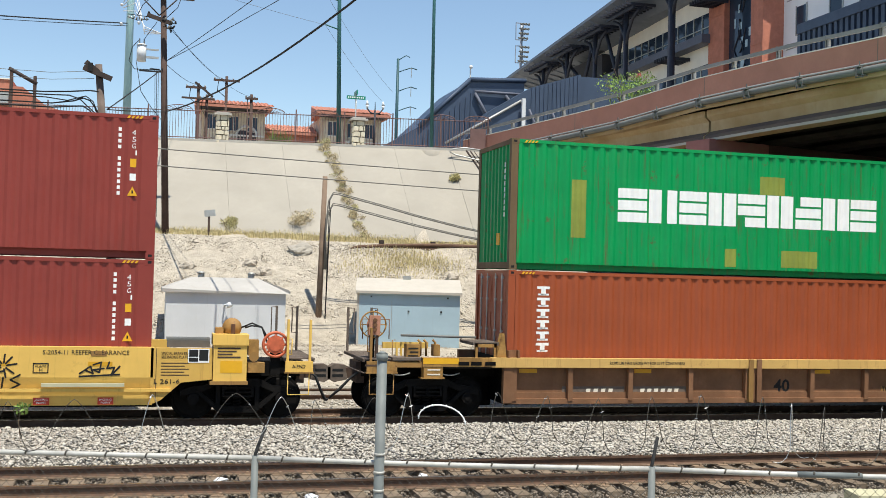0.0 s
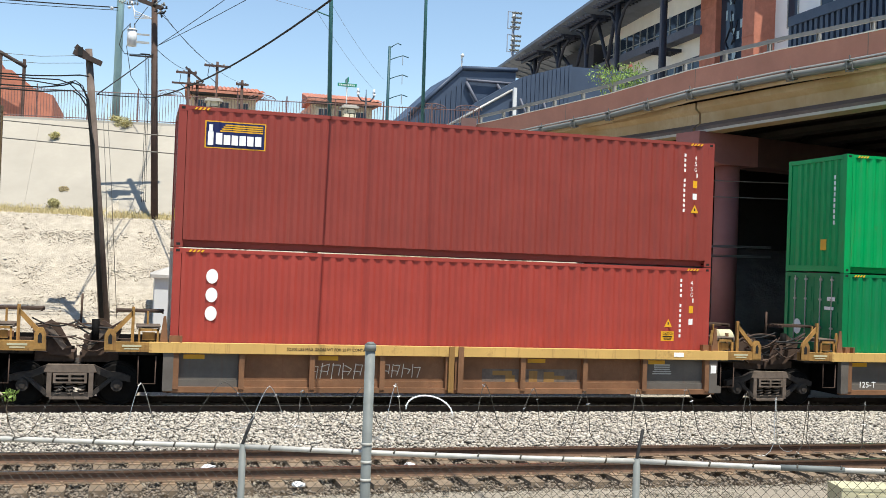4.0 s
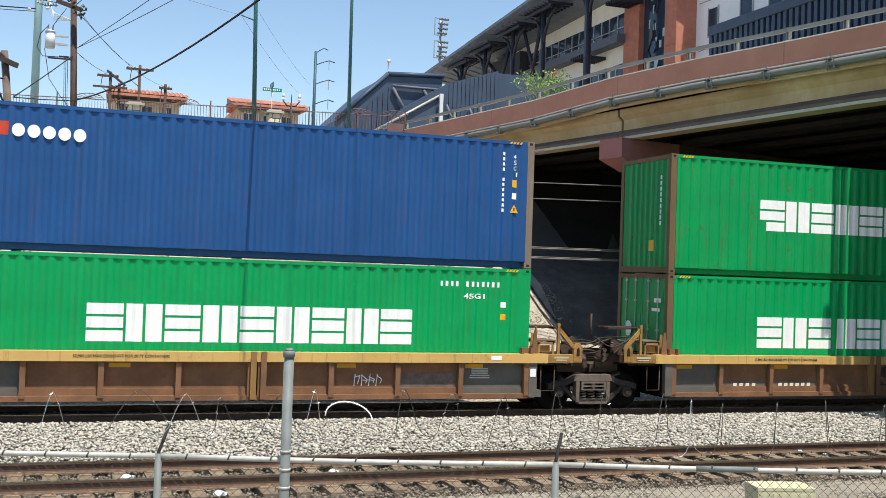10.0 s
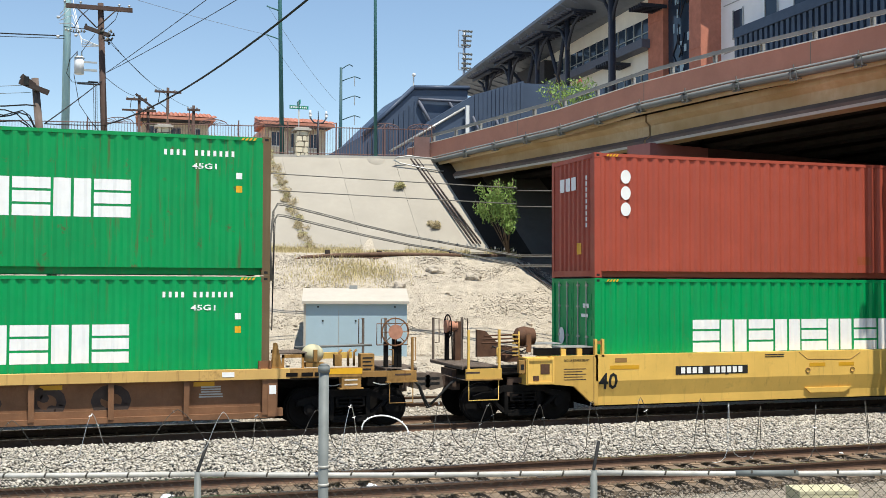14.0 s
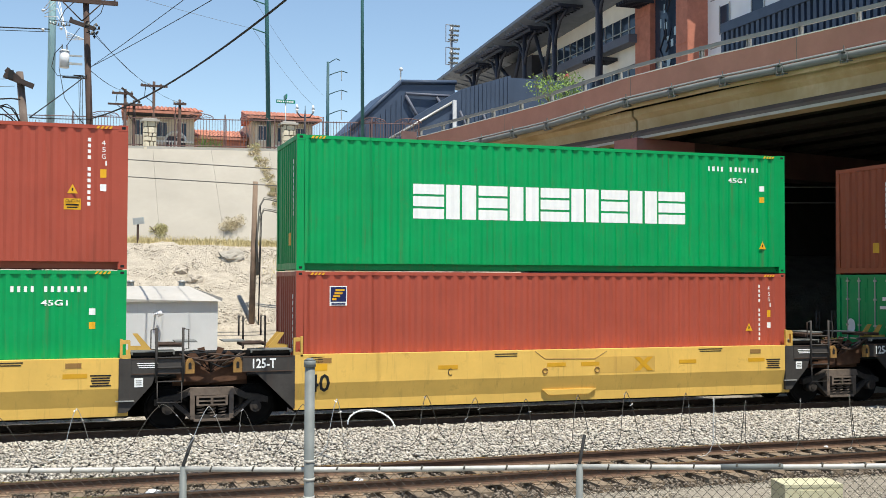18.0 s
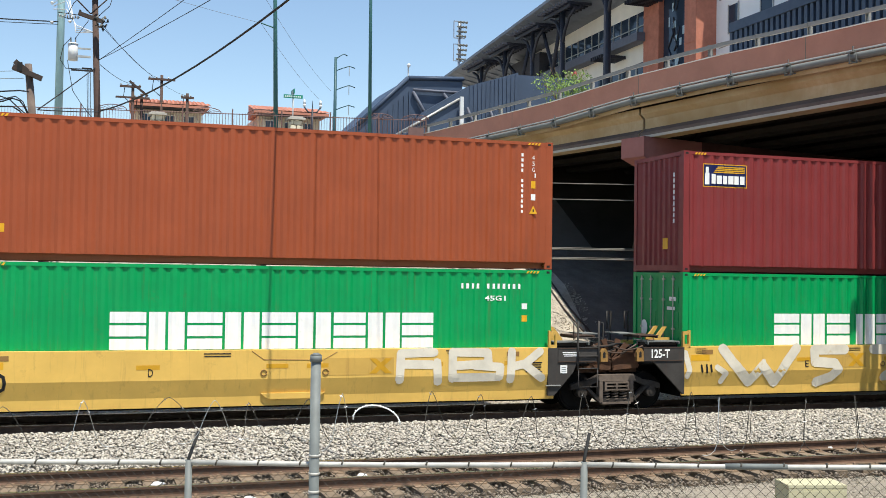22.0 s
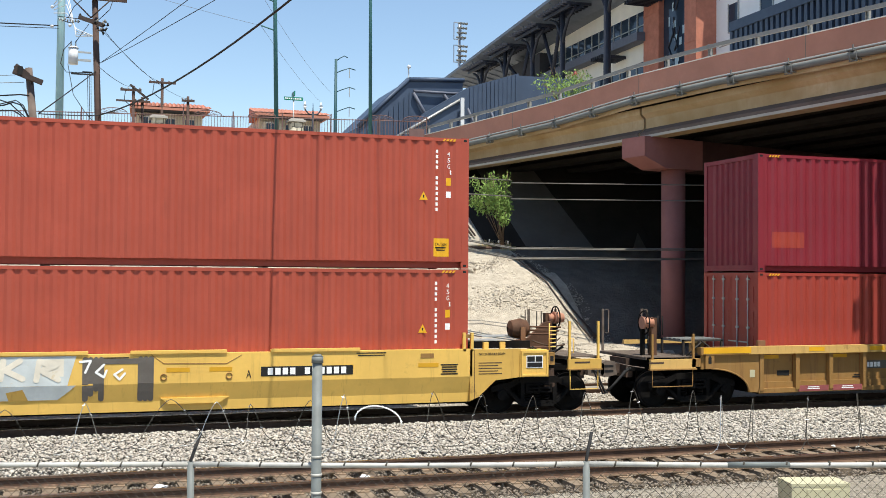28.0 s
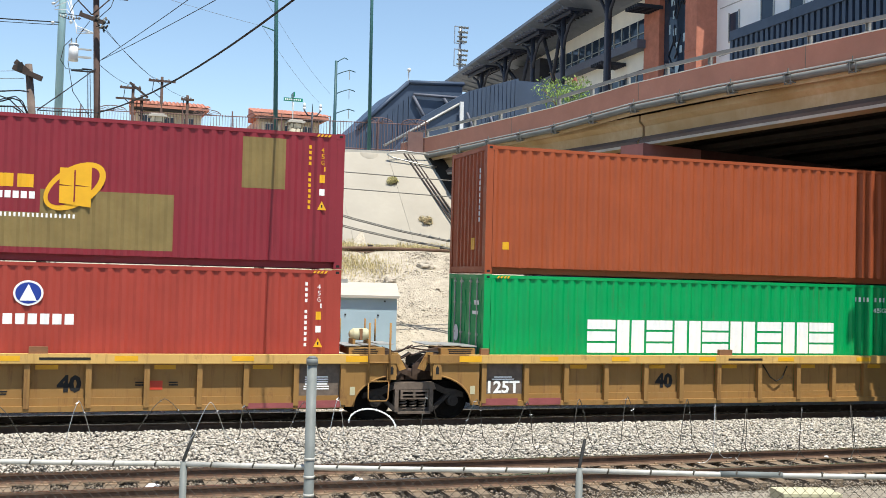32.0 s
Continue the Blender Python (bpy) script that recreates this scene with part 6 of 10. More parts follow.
    for z in (0.82, 0.94):
        part("head_pocket", boxes((*S(3.46, 3.7), TY - 0.285, TY - 0.278, z, z + 0.055)), M["black"], head)
    pb(u, "draft_block", "drawbar", (*S(3.02, 3.2), TY - 0.42, TY + 0.42, 0.7, 1.16))
    for k in range(2):
        y = 0.55 + 0.14 * k
        run = [P(3.2, y, 0.95), P(3.34, y, 0.86 - 0.05 * k), P(3.6, y, 0.6 - 0.06 * k), P(3.8, y, 0.42 - 0.04 * k)] if side < 0 else [P(3.3, y, 0.95), P(3.42, y, 0.86), P(3.54, y, 0.56), P(3.64, y, 0.38 - 0.04 * k), P(3.7, y, 0.38 - 0.04 * k)]
        pr(u, "brake_hose", "cable", [run], 0.028 - 0.008 * k)
    pr(u, "uncoupling_lever", "truck", [[P(3.2, -0.1, 1.0), P(3.25, 0.6, 1.0), P(3.4, 1.1, 1.05)]], 0.014)


RIBS = [0.08, 1.39, 2.84, 4.34, 5.79, 6.0, 7.51, 8.99, 10.45, 12.03]
TANS = [-0.07, 0.95, 1.93, 2.94, 3.97, 4.91, 5.93, 7.07, 8.18, 9.22, 10.16, 11.2, 12.2]


def far_side(u, mt, top):
    pb(u, "far_side_sill", mt, (-0.4, CL + 0.4, CW + 0.03, CW + 0.15, 0.34, top))
    pb(u, "well_floor", "grime_shade", (0.0, CL, 0.06, CW - 0.06, 0.30, 0.36))


def stencil(u, x0, z0, n, w, mt="black", y=-0.004, h=0.028, gap=0.05):
    rng = random.Random(int(x0 * 100) + n)
    for k in range(n):
        q = rng.uniform(0.0, 0.25) * w
        part("stencil_line", boxes((x0 + q / 2, x0 + w - q / 2, y - 0.002, y, z0 - k * gap - h, z0 - k * gap)), M[mt], u)


def ribbed_side(u, posts, mt, chord, z0, z1, grey=0):
    pb(u, "top_chord", chord, (-0.4, CL + 0.4, -0.17, 0.0, z0, z1))
    pb(u, "bottom_chord", mt, (-0.1, CL + 0.1, -0.11, 0.02, 0.33, 0.44))
    for a, b2 in zip(posts, posts[1:]):
        if b2 - a > 0.4:
            m2 = "dustgrey" if (grey & 1 and a < 0.3) or (grey & 2 and b2 > 12) else mt
            part("side_sheet", boxes((a + 0.1, b2, 0.012, 0.03, 0.44, z0)), M[m2], u)
            part("lower_sheet", boxes((a + 0.1, b2, -0.03, 0.006, 0.44, 0.5 + (z0 - 0.5) * 0.12)), M[m2], u)
    for a in posts:
        bm = B()
        prism(bm, [(a, 0.4), (a + 0.11, 0.4), (a + 0.11, z0), (a, z0)], -0.13, 0.0)
        part("side_post", bm, M[mt], u)
    for k, a in enumerate(posts[:-1]):
        if k % 2 == 0 and posts[k + 1] - a > 0.8:
            pb(u, "reflective_tape", "reflector", (a + 0.2, a + 0.62, 0.006, 0.011, z0 - 0.13, z0 - 0.04))


def smooth_side(u, lip=True):
    bm = B()
    A = [(-0.12, 1.50), (-0.12, 0.9), (-0.03, 0.54), (-0.02, 0.34), (0.048, 0.34), (0.048, 1.50)]
    x0, x1 = -0.05, CL + 0.05
    P = [bm.verts.new((x0, y, z)) for y, z in A]
    Q = [bm.verts.new((x1, y, z)) for y, z in A]
    bm.faces.new(P)
    bm.faces.new(Q[::-1])
    for i in range(len(A)):
        bm.faces.new((P[i], P[(i + 1) % len(A)], Q[(i + 1) % len(A)], Q[i]))
    part("side_sill", bm, M["yellow"], u, "smooth yellow side sill folded inwards below")
    for x in (3.1, 5.7, 6.55, 9.1, 11.0):
        pb(u, "reflective_tape", "reflector", (x, x + 0.46, -0.124, -0.12, 1.12, 1.21))
    for x in (0.78, 11.4):
        pb(u, "badge_plate", "tan", (x - 0.35, x - 0.05, -0.126, -0.12, 1.32, 1.42))
    for x in (5.6, 6.9):
        pr(u, "hook_ring", "tan", [[(x + 0.05 + 0.06 * math.cos(0.628 * k), -0.13, 1.03 + 0.06 * math.sin(0.628 * k)) for k in range(11)]], 0.012)
    bm = B()
    prism(bm, [(5.6, 0.60), (5.75, 0.48), (6.75, 0.48), (6.95, 0.60)], -0.085, -0.02)
    part("jack_pad", bm, M["yellow"], u)
    pr(u, "weld_seam", "tan", [[(5.4, -0.121, 1.48), (5.65, -0.121, 1.30), (6.9, -0.121, 1.28), (7.2, -0.121, 1.45)]], 0.008, seg=4)


def graffiti(u, strokes, mt, w, y):
    """Broad sprayed strokes in the side's plane."""
    k_ = 0
    for s in strokes:
        bm = B()
        for (x0, z0), (x1, z1) in zip(s, s[1:]):
            d = Vector((x1 - x0, 0, z1 - z0))
            n = Vector((-d.z, 0, d.x)).normalized() * w / 2
            a, c2 = Vector((x0, 0, z0)), Vector((x1, 0, z1))
            e = d.normalized() * w * 0.1
            q = [a - n - e, c2 - n + e, c2 + n + e, a + n - e]
            k_ += 1
            for e_ in (a, c2):
                ring = [bm.verts.new((e_.x + w * 0.52 * math.cos(0.785 * j), y(e_.z + w * 0.5 * math.sin(0.785 * j)) - 0.0004 * (k_ % 17) - 0.0002, e_.z + w * 0.5 * math.sin(0.785 * j))) for j in range(8)]
                for q4 in ((6, 7, 5), (5, 7, 0, 4), (4, 0, 1, 3), (3, 1, 2)):
                    bm.faces.new([ring[j] for j in q4])
            n_ = 5
            lo = [q[0].lerp(q[1], j / n_) for j in range(n_ + 1)]
            hi = [q[3].lerp(q[2], j / n_) for j in range(n_ + 1)]
            for j in range(n_):
                bm.faces.new([bm.verts.new((v.x, y(v.z) - 0.0004 * (k_ % 17), v.z)) for v in (lo[j], lo[j + 1], hi[j + 1], hi[j])])
        part("graffiti_stroke", bm, M[mt], u)


def sill_y(z):
    return -0.1225 if z > 0.9 else min(-0.0325, -0.1225 + 0.09 * (0.9 - z) / 0.36)


def scrawl(x0, z0, h, n, seed, w=0.42):
    rng = random.Random(seed)
    out = []
    for k in range(n):
        a = x0 + k * w * 1.25
        s = [(a, z0), (a + rng.uniform(0.05, 0.3) * w, z0 + h)]
        s2 = [(a + rng.uniform(0.0, 0.3) * w, z0 + h * rng.uniform(0.7, 1)), (a + w, z0 + h * rng.uniform(0.5, 0.95)), (a + w * rng.uniform(0.6, 1), z0 + h * rng.uniform(0, 0.3))]
        out += [s, s2]
        if rng.random() < 0.6:
            out.append([(a, z0 + h * 0.5), (a + w * 0.8, z0 + h * 0.45)])
    return out


def well_unit(i, label):
    u = thing("well_car", label, "rail car", "well cars of the train")
    movers.append((u, UX[i], 0.0, 0.0))
    return u


# first car: yellow with a clearance stencil
u = well_unit(0, "yellow well car end with orange brake wheel and black graffiti")
smooth_side(u)
far_side(u, "yellow", 1.5)
coupler_end(u, 1, "zero", "orange")
writing(u, "S-2054-11 REEFER CLEARANCE", 10.15, 1.35, 0.085, "black", 1.62, -0.124)
pb(u, "plate_frame_mark", "black", (9.98, 10.0, -0.126, -0.122, 0.98, 1.18), (10.25, 10.27, -0.126, -0.122, 0.98, 1.18), (9.98, 10.27, -0.126, -0.122, 1.16, 1.18), (9.98, 10.27, -0.126, -0.122, 0.98, 1.0))
writing(u, "PLATE", 10.02, 1.1, 0.035, "black", 0.2, -0.126)
writing(u, "H", 10.09, 1.02, 0.06, "black", 0.06, -0.126)
rays = [[(9.45 + 0.06 * math.cos(a), 1.12 + 0.06 * math.sin(a)), (9.45 + 0.24 * math.cos(a), 1.12 + 0.22 * math.sin(a))] for a in (0.2, 0.9, 1.5, 2.2, 2.9, 3.6, 4.9, 5.6)]
graffiti(u, rays + [[(9.2, 0.7), (9.25, 1.0)], [(9.1, 0.98), (9.45, 1.02)], [(9.42, 0.68), (9.45, 0.9)], [(9.75, 0.95), (9.58, 0.85), (9.75, 0.76), (9.56, 0.66)], [(10.85, 0.98), (11.05, 1.12), (11.1, 0.98), (10.95, 1.04)], [(11.1, 1.15), (11.25, 1.2), (11.22, 1.0), (11.1, 1.05), (11.3, 1.08)], [(11.4, 1.2), (11.36, 1.08), (11.5, 1.1), (11.44, 0.94), (11.6, 1.12)], [(10.85, 0.92), (11.6, 0.96)]], "black", 0.034, lambda z: sill_y(z) - 0.003)
pb(u, "side_step", "cream_box", (10.15, 11.7, -0.2, -0.12, 0.72, 0.79))
for x in (10.0, 11.2):
    pb(u, "jacking_plate", "logored", (x, x + 0.3, -0.075, -0.065, 0.36, 0.5))
    writing(u, "JACKING", x + 0.03, 0.44, 0.04, "white", 0.24, -0.078)
    writing(u, "POINT", x + 0.06, 0.38, 0.04, "white", 0.18, -0.078)
writing(u, "L 261-6", 12.25, 0.78, 0.09, "black", 0.5, -0.125)

# five brown units on shared trucks
for i in range(1, 6):
    u = well_unit(i, "rust-brown well car unit with a yellow top chord")
    ribbed_side(u, RIBS, "rusty", "tanchord", 1.13, 1.335, (1 if i > 1 else 0) + (2 if i < 5 else 0))
    far_side(u, "rusty", 1.33)
    if i == 1:
        coupler_end(u, -1, "rib", "back")
    else:
        articulated_end(u, -1, "rib")
    if i == 5:
        coupler_end(u, 1, "rib", "face")
    else:
        articulated_end(u, 1, "rib")
    for x in (5.84, 6.05):
        pb(u, "jack_post", "tan" if x < 6 else "rusty", (x, x + 0.12, -0.2, -0.13, 0.36, 1.34))
    writing(u, "52,900 LBS MAX GROSS WT FOR 20 FT CONTAINERS", 2.35, 1.21, 0.06, "black", 1.85, -0.174)
    if i in (1, 5):
        pb(u, "number_panel", "truck", (1.3, 2.8, 0.004, 0.010, 0.4, 0.7))
        pb(u, "number_panel", "truck", (3.0, 4.4, 0.004, 0.010, 0.4, 0.7))
        for x in [1.85 + k * 0.18 for k in range(4)] + [3.17 + k * 0.17 for k in range(6)]:
            bm = B()
            prism(bm, [(x, 0.47), (x + 0.1, 0.47), (x + 0.13, 0.65), (x + 0.03, 0.65)], -0.004, 0.003)
            part("number_bar", bm, M["overspray"], u)
    if i == 5:
        for x, r in ((6.6, 0.34), (7.85, 0.27), (9.05, 0.3)):
            ring = [(x + r * math.cos(0.524 * k), 0.76 + 0.24 * math.sin(0.524 * k)) for k in range(13)]
            graffiti(u, [ring, [(x - r * 0.6, 0.9), (x - 0.05, 0.84)], [(x + 0.08, 0.62), (x + r * 0.8, 0.58)]], "soot_spray", 0.17, lambda z: 0.008)
    if i in (1, 3):
        writing(u, "40", 6.62 if i == 1 else 1.95, 0.58, 0.28, "black", 0.42, 0.008, bold=0.009)
    if i == 3:
        writing(u, "125-T", 0.45, 0.5, 0.14, "white", 0.45, -0.034)
        pb(u, "grey_repaint", "truck", (6.35, 8.3, 0.006, 0.0115, 0.52, 0.82))
        for a, b2, e, f in ((6.75, 6.92, 0.53, 0.8), (7.05, 7.42, 0.73, 0.8), (7.05, 7.42, 0.62, 0.66), (7.75, 8.0, 0.6, 0.8)):
            pb(u, "faded_emblem", "tan", (a, b2, 0.001, 0.0055, e, f))
    if i == 2:
        pb(u, "grey_repaint", "truck", (6.66, 8.9, 0.006, 0.0115, 0.5, 0.86))
        for q in ((6.9, 7.35, 0.72, 0.82), (7.2, 7.42, 0.56, 0.72), (7.75, 7.95, 0.55, 0.82), (8.1, 8.35, 0.55, 0.8), (8.35, 8.6, 0.64, 0.72)):
            pb(u, "faded_emblem", "tan", (q[0], q[1], 0.001, 0.0055, q[2], q[3]))
        graffiti(u, scrawl(2.85, 0.62, 0.32, 5, 3, 0.19) + scrawl(4.4, 0.66, 0.28, 4, 5, 0.18), "overspray", 0.016, lambda z: 0.008)
    if i == 4:
        pb(u, "grey_repaint", "truck", (9.1, 10.4, 0.006, 0.0115, 0.5, 0.9))
        graffiti(u, scrawl(8.1, 0.62, 0.24, 4, 9, 0.13), "white", 0.018, lambda z: 0.008)
    pb(u, "end_pillar", "dustgrey" if i > 1 else "rusty", (-0.12, 0.08, -0.14, 0.0, 0.36, 1.13))
    pb(u, "end_pillar", "dustgrey" if i < 5 else "rusty", (12.14, 12.34, -0.14, 0.0, 0.36, 1.13))
    pb(u, "pillar_foot", "dustgrey" if i < 5 else "rusty", (12.34, 12.46, -0.12, 0.0, 0.36, 0.52))
    pb(u, "reflective_label", "white", (12.17, 12.31, -0.146, -0.14, 0.82, 1.0))
    pb(u, "paper_label", "white", (11.2, 11.45, -0.176, -0.17, 1.19, 1.29))
    if i == 1:
        pb(u, "stencil_ground", "tan", (9.55, 10.15, 0.006, 0.0115, 0.56, 0.7))
        writing(u, "TW 528M", 9.58, 0.58, 0.11, "black", 0.54, 0.004, bold=0.006)
    stencil(u, 10.75, 1.0, 5, 0.5, "galv", 0.008)
    tank_at = {2: 1, 3: 1}.get(i)
    if tank_at:
        tank(u, CL + 0.75, 1.6)

# five yellow units
names = {6: "B", 7: "C", 8: "D", 9: "E", 10: "A"}
for i in range(6, 11):
    u = well_unit(i, {6: "yellow smooth-sided well car unit with brown brake gear", 7: "yellow smooth-sided well car unit, cleanest of the set", 8: "yellow well car unit with pale graffiti letters",
                      9: "yellow well car unit covered in white graffiti", 10: "yellow well car unit with silver overspray and hand brake"}[i])
    smooth_side(u)
    far_side(u, "yellow", 1.5)
    if i == 6:
        coupler_end(u, -1, "black", "edge")
    else:
        articulated_end(u, -1, "black")
    if i == 10:
        coupler_end(u, 1, "black", "edge")
    else:
        articulated_end(u, 1, "black")
    if i != 9:
        writing(u, "40", 0.22 if i > 6 else 0.02, 0.72, 0.36, "black", 0.48, -0.126, bold=0.009, fold=sill_y)
    if i > 6:
        pb(u, "reflective_tape", "amber", (0.14, 0.64, -0.1245, -0.121, 1.16, 1.3))
        pb(u, "stencil_ground", "fadedyellow", (0.24, 0.58, -0.1245, -0.121, 1.36, 1.46))
        stencil(u, 0.27, 1.45, 3, 0.28, y=-0.126, h=0.014)
    else:
        pb(u, "reflective_tape", "reflector", (0.3, 1.05, -0.1245, -0.121, 1.16, 1.25))
    writing(u, names[i], 3.32 if i != 10 else 7.3, 0.98, 0.16, "black", 0.1, -0.126)
    if i in (6, 10):
        x = 2.0 if i == 6 else 7.6
        pb(u, "number_panel", "black", (x, x + 1.95, -0.126, -0.121, 1.0, 1.2))
        for k in range(11):
            if k != 4:
                pb(u, "number_bar", "white", (x + 0.14 + k * 0.155, x + 0.25 + k * 0.155, -0.13, -0.1265, 1.03, 1.17))
    else:
        xp = -3.7 if i == 9 else -0.4
        pb(u, "faded_emblem_panel", "fadedyellow", (7.3 + xp, 8.85 + xp, -0.1235, -0.121, 0.95, 1.32))
        bm = B()
        prism(bm, [(8.3 + xp, 0.98), (8.45 + xp, 0.98), (8.8 + xp, 1.3), (8.65 + xp, 1.3)], -0.1265, -0.124)
        prism(bm, [(8.65 + xp, 0.98), (8.8 + xp, 0.98), (8.45 + xp, 1.3), (8.3 + xp, 1.3)], -0.1285, -0.1266)
        part("emblem_cross", bm, M["reflector"], u)
    stencil(u, 11.5, 1.18, 5, 0.42, y=-0.124)
    stencil(u, 4.4, 1.44, 2, 0.6, y=-0.124, h=0.022)
    stencil(u, 9.6, 1.46, 2, 0.7, y=-0.124, h=0.022)
    if i == 8:
        graffiti(u, [[(8.58, 0.83), (8.6, 1.4), (9.35, 1.42)], [(8.65, 1.17), (9.3, 1.15)], [(9.45, 0.78), (9.42, 1.2)], [(9.78, 0.84), (9.78, 1.42), (10.6, 1.4), (10.62, 1.16), (9.85, 1.12)], [(10.3, 1.12), (10.9, 1.08), (10.88, 0.86), (9.85, 0.86)],
                     [(11.15, 0.8), (11.17, 1.42)], [(11.25, 1.1), (11.5, 1.15), (11.85, 1.42)], [(11.5, 1.12), (11.9, 0.82)]], "overspray", 0.19, lambda z: sill_y(z) - 0.004)
    if i == 9:
        graffiti(u, [[(1.0, 1.44), (1.25, 1.15), (1.75, 0.64)], [(1.75, 0.64), (2.12, 1.02), (2.48, 0.62)], [(2.48, 0.62), (2.8, 1.1), (3.08, 1.44)], [(4.5, 1.4), (3.6, 1.4), (3.62, 1.1), (4.2, 1.06), (4.32, 0.9), (4.1, 0.72), (3.7, 0.6)],
                     [(5.35, 1.4), (6.6, 1.38), (6.2, 1.05), (5.72, 0.7)], [(6.98, 0.92), (7.02, 0.56)], [(7.66, 0.46), (7.66, 1.38), (8.9, 1.38), (8.88, 0.48), (7.7, 0.46)]], "overspray", 0.25, lambda z: sill_y(z) - 0.004)
        graffiti(u, [[(0.85, 1.0), (1.1, 0.85), (0.98, 0.66)], [(-0.02, 1.35), (0.1, 0.95), (0.05, 0.8)], [(2.14, 1.12), (2.14, 0.95)], [(9.18, 1.42), (9.92, 1.42), (9.7, 1.1), (9.48, 0.84)], [(9.22, 1.1), (9.4, 1.08)],
                     [(10.55, 1.42), (10.3, 1.25), (10.28, 0.95), (10.6, 0.9), (10.64, 1.1), (10.35, 1.12)], [(11.48, 0.88), (11.48, 1.38), (11.1, 1.36), (11.12, 1.14), (11.45, 1.12)]], "overspray", 0.14, lambda z: sill_y(z) - 0.005)
        graffiti(u, [[(0.42, 1.05), (0.45, 0.9)], [(0.56, 1.06), (0.58, 0.88)], [(0.68, 1.05), (0.7, 0.9)]], "black", 0.05, lambda z: sill_y(z) - 0.006)
    if i == 10:
        for z0, z1, e in ((0.902, 1.475, 0.0), (0.62, 0.9, 0.02)):
            bm = B()
            edge = [(0.86, z0), (0.84 + e, z1), (3.98, z1), (3.9 - 4 * e, 0.5 * (z0 + z1)), (3.82 - 9 * e, z0)]
            bm.faces.new([bm.verts.new((x, sill_y(z) - 0.003, z)) for x, z in edge][::-1])
            part("silver_field", bm, M["silver"], u, "silver overspray field")
        for pts in (((1.2, 0.62), (1.35, 0.8), (1.6, 0.66)), ((1.95, 0.62), (2.1, 0.86), (2.4, 0.8), (2.3, 0.62)), ((2.75, 0.62), (2.7, 0.78), (3.0, 0.84), (3.1, 0.62)), ((0.98, 0.7), (1.0, 0.84), (1.12, 0.72))):
            bm = B()
            bm.faces.new([bm.verts.new((x, sill_y(z) - 0.0055, z)) for x, z in pts][::-1])
            part("bare_patch", bm, M["fadedyellow"], u)
        for x, z, w_, h_ in ((1.15, 1.12, 0.55, 0.3), (2.05, 1.2, 0.42, 0.22), (3.35, 1.08, 0.4, 0.34)):
            pb(u, "paint_patch", "overspray", (x, x + w_, -0.1262, -0.1256, z, z + h_))
        graffiti(u, [[(4.15 + 0.1 * k, 1.4), (4.15 + 0.1 * k, 0.62 + 0.1 * (k % 3))] for k in range(4)] + [[(5.2 + 0.1 * k, 1.4), (5.2 + 0.1 * k, 0.6)] for k in range(3)] + [[(4.5, 1.36), (5.2, 1.36)]], "dustgrey", 0.11, lambda z: sill_y(z) - 0.0025)
        graffiti(u, [[(1.55, 1.4), (1.3, 1.3), (1.35, 1.12), (1.75, 1.1)], [(1.95, 1.05), (2.0, 1.4), (2.3, 1.38)], [(2.0, 1.22), (2.35, 1.2)], [(2.6, 1.05), (2.65, 1.4)], [(2.95, 1.4), (2.68, 1.22), (3.0, 1.05)], [(3.25, 1.02), (3.3, 1.38), (3.6, 1.3), (3.35, 1.2), (3.65, 1.02)]], "overspray", 0.11, lambda z: sill_y(z) - 0.006)
        graffiti(u, [[(4.05, 1.36), (4.25, 1.38), (4.15, 1.15)], [(4.5, 1.3), (4.35, 1.15), (4.5, 1.05), (4.55, 1.18)], [(4.85, 1.2), (4.7, 1.1), (4.8, 1.0), (4.9, 1.12)]], "white", 0.045, lambda z: sill_y(z) - 0.007)
        for x in (2.3, 5.0, 7.8):
            pb(u, "side_guide", "yellow", (x, x + 1.9, -0.15, -0.02, 1.5, 1.56))

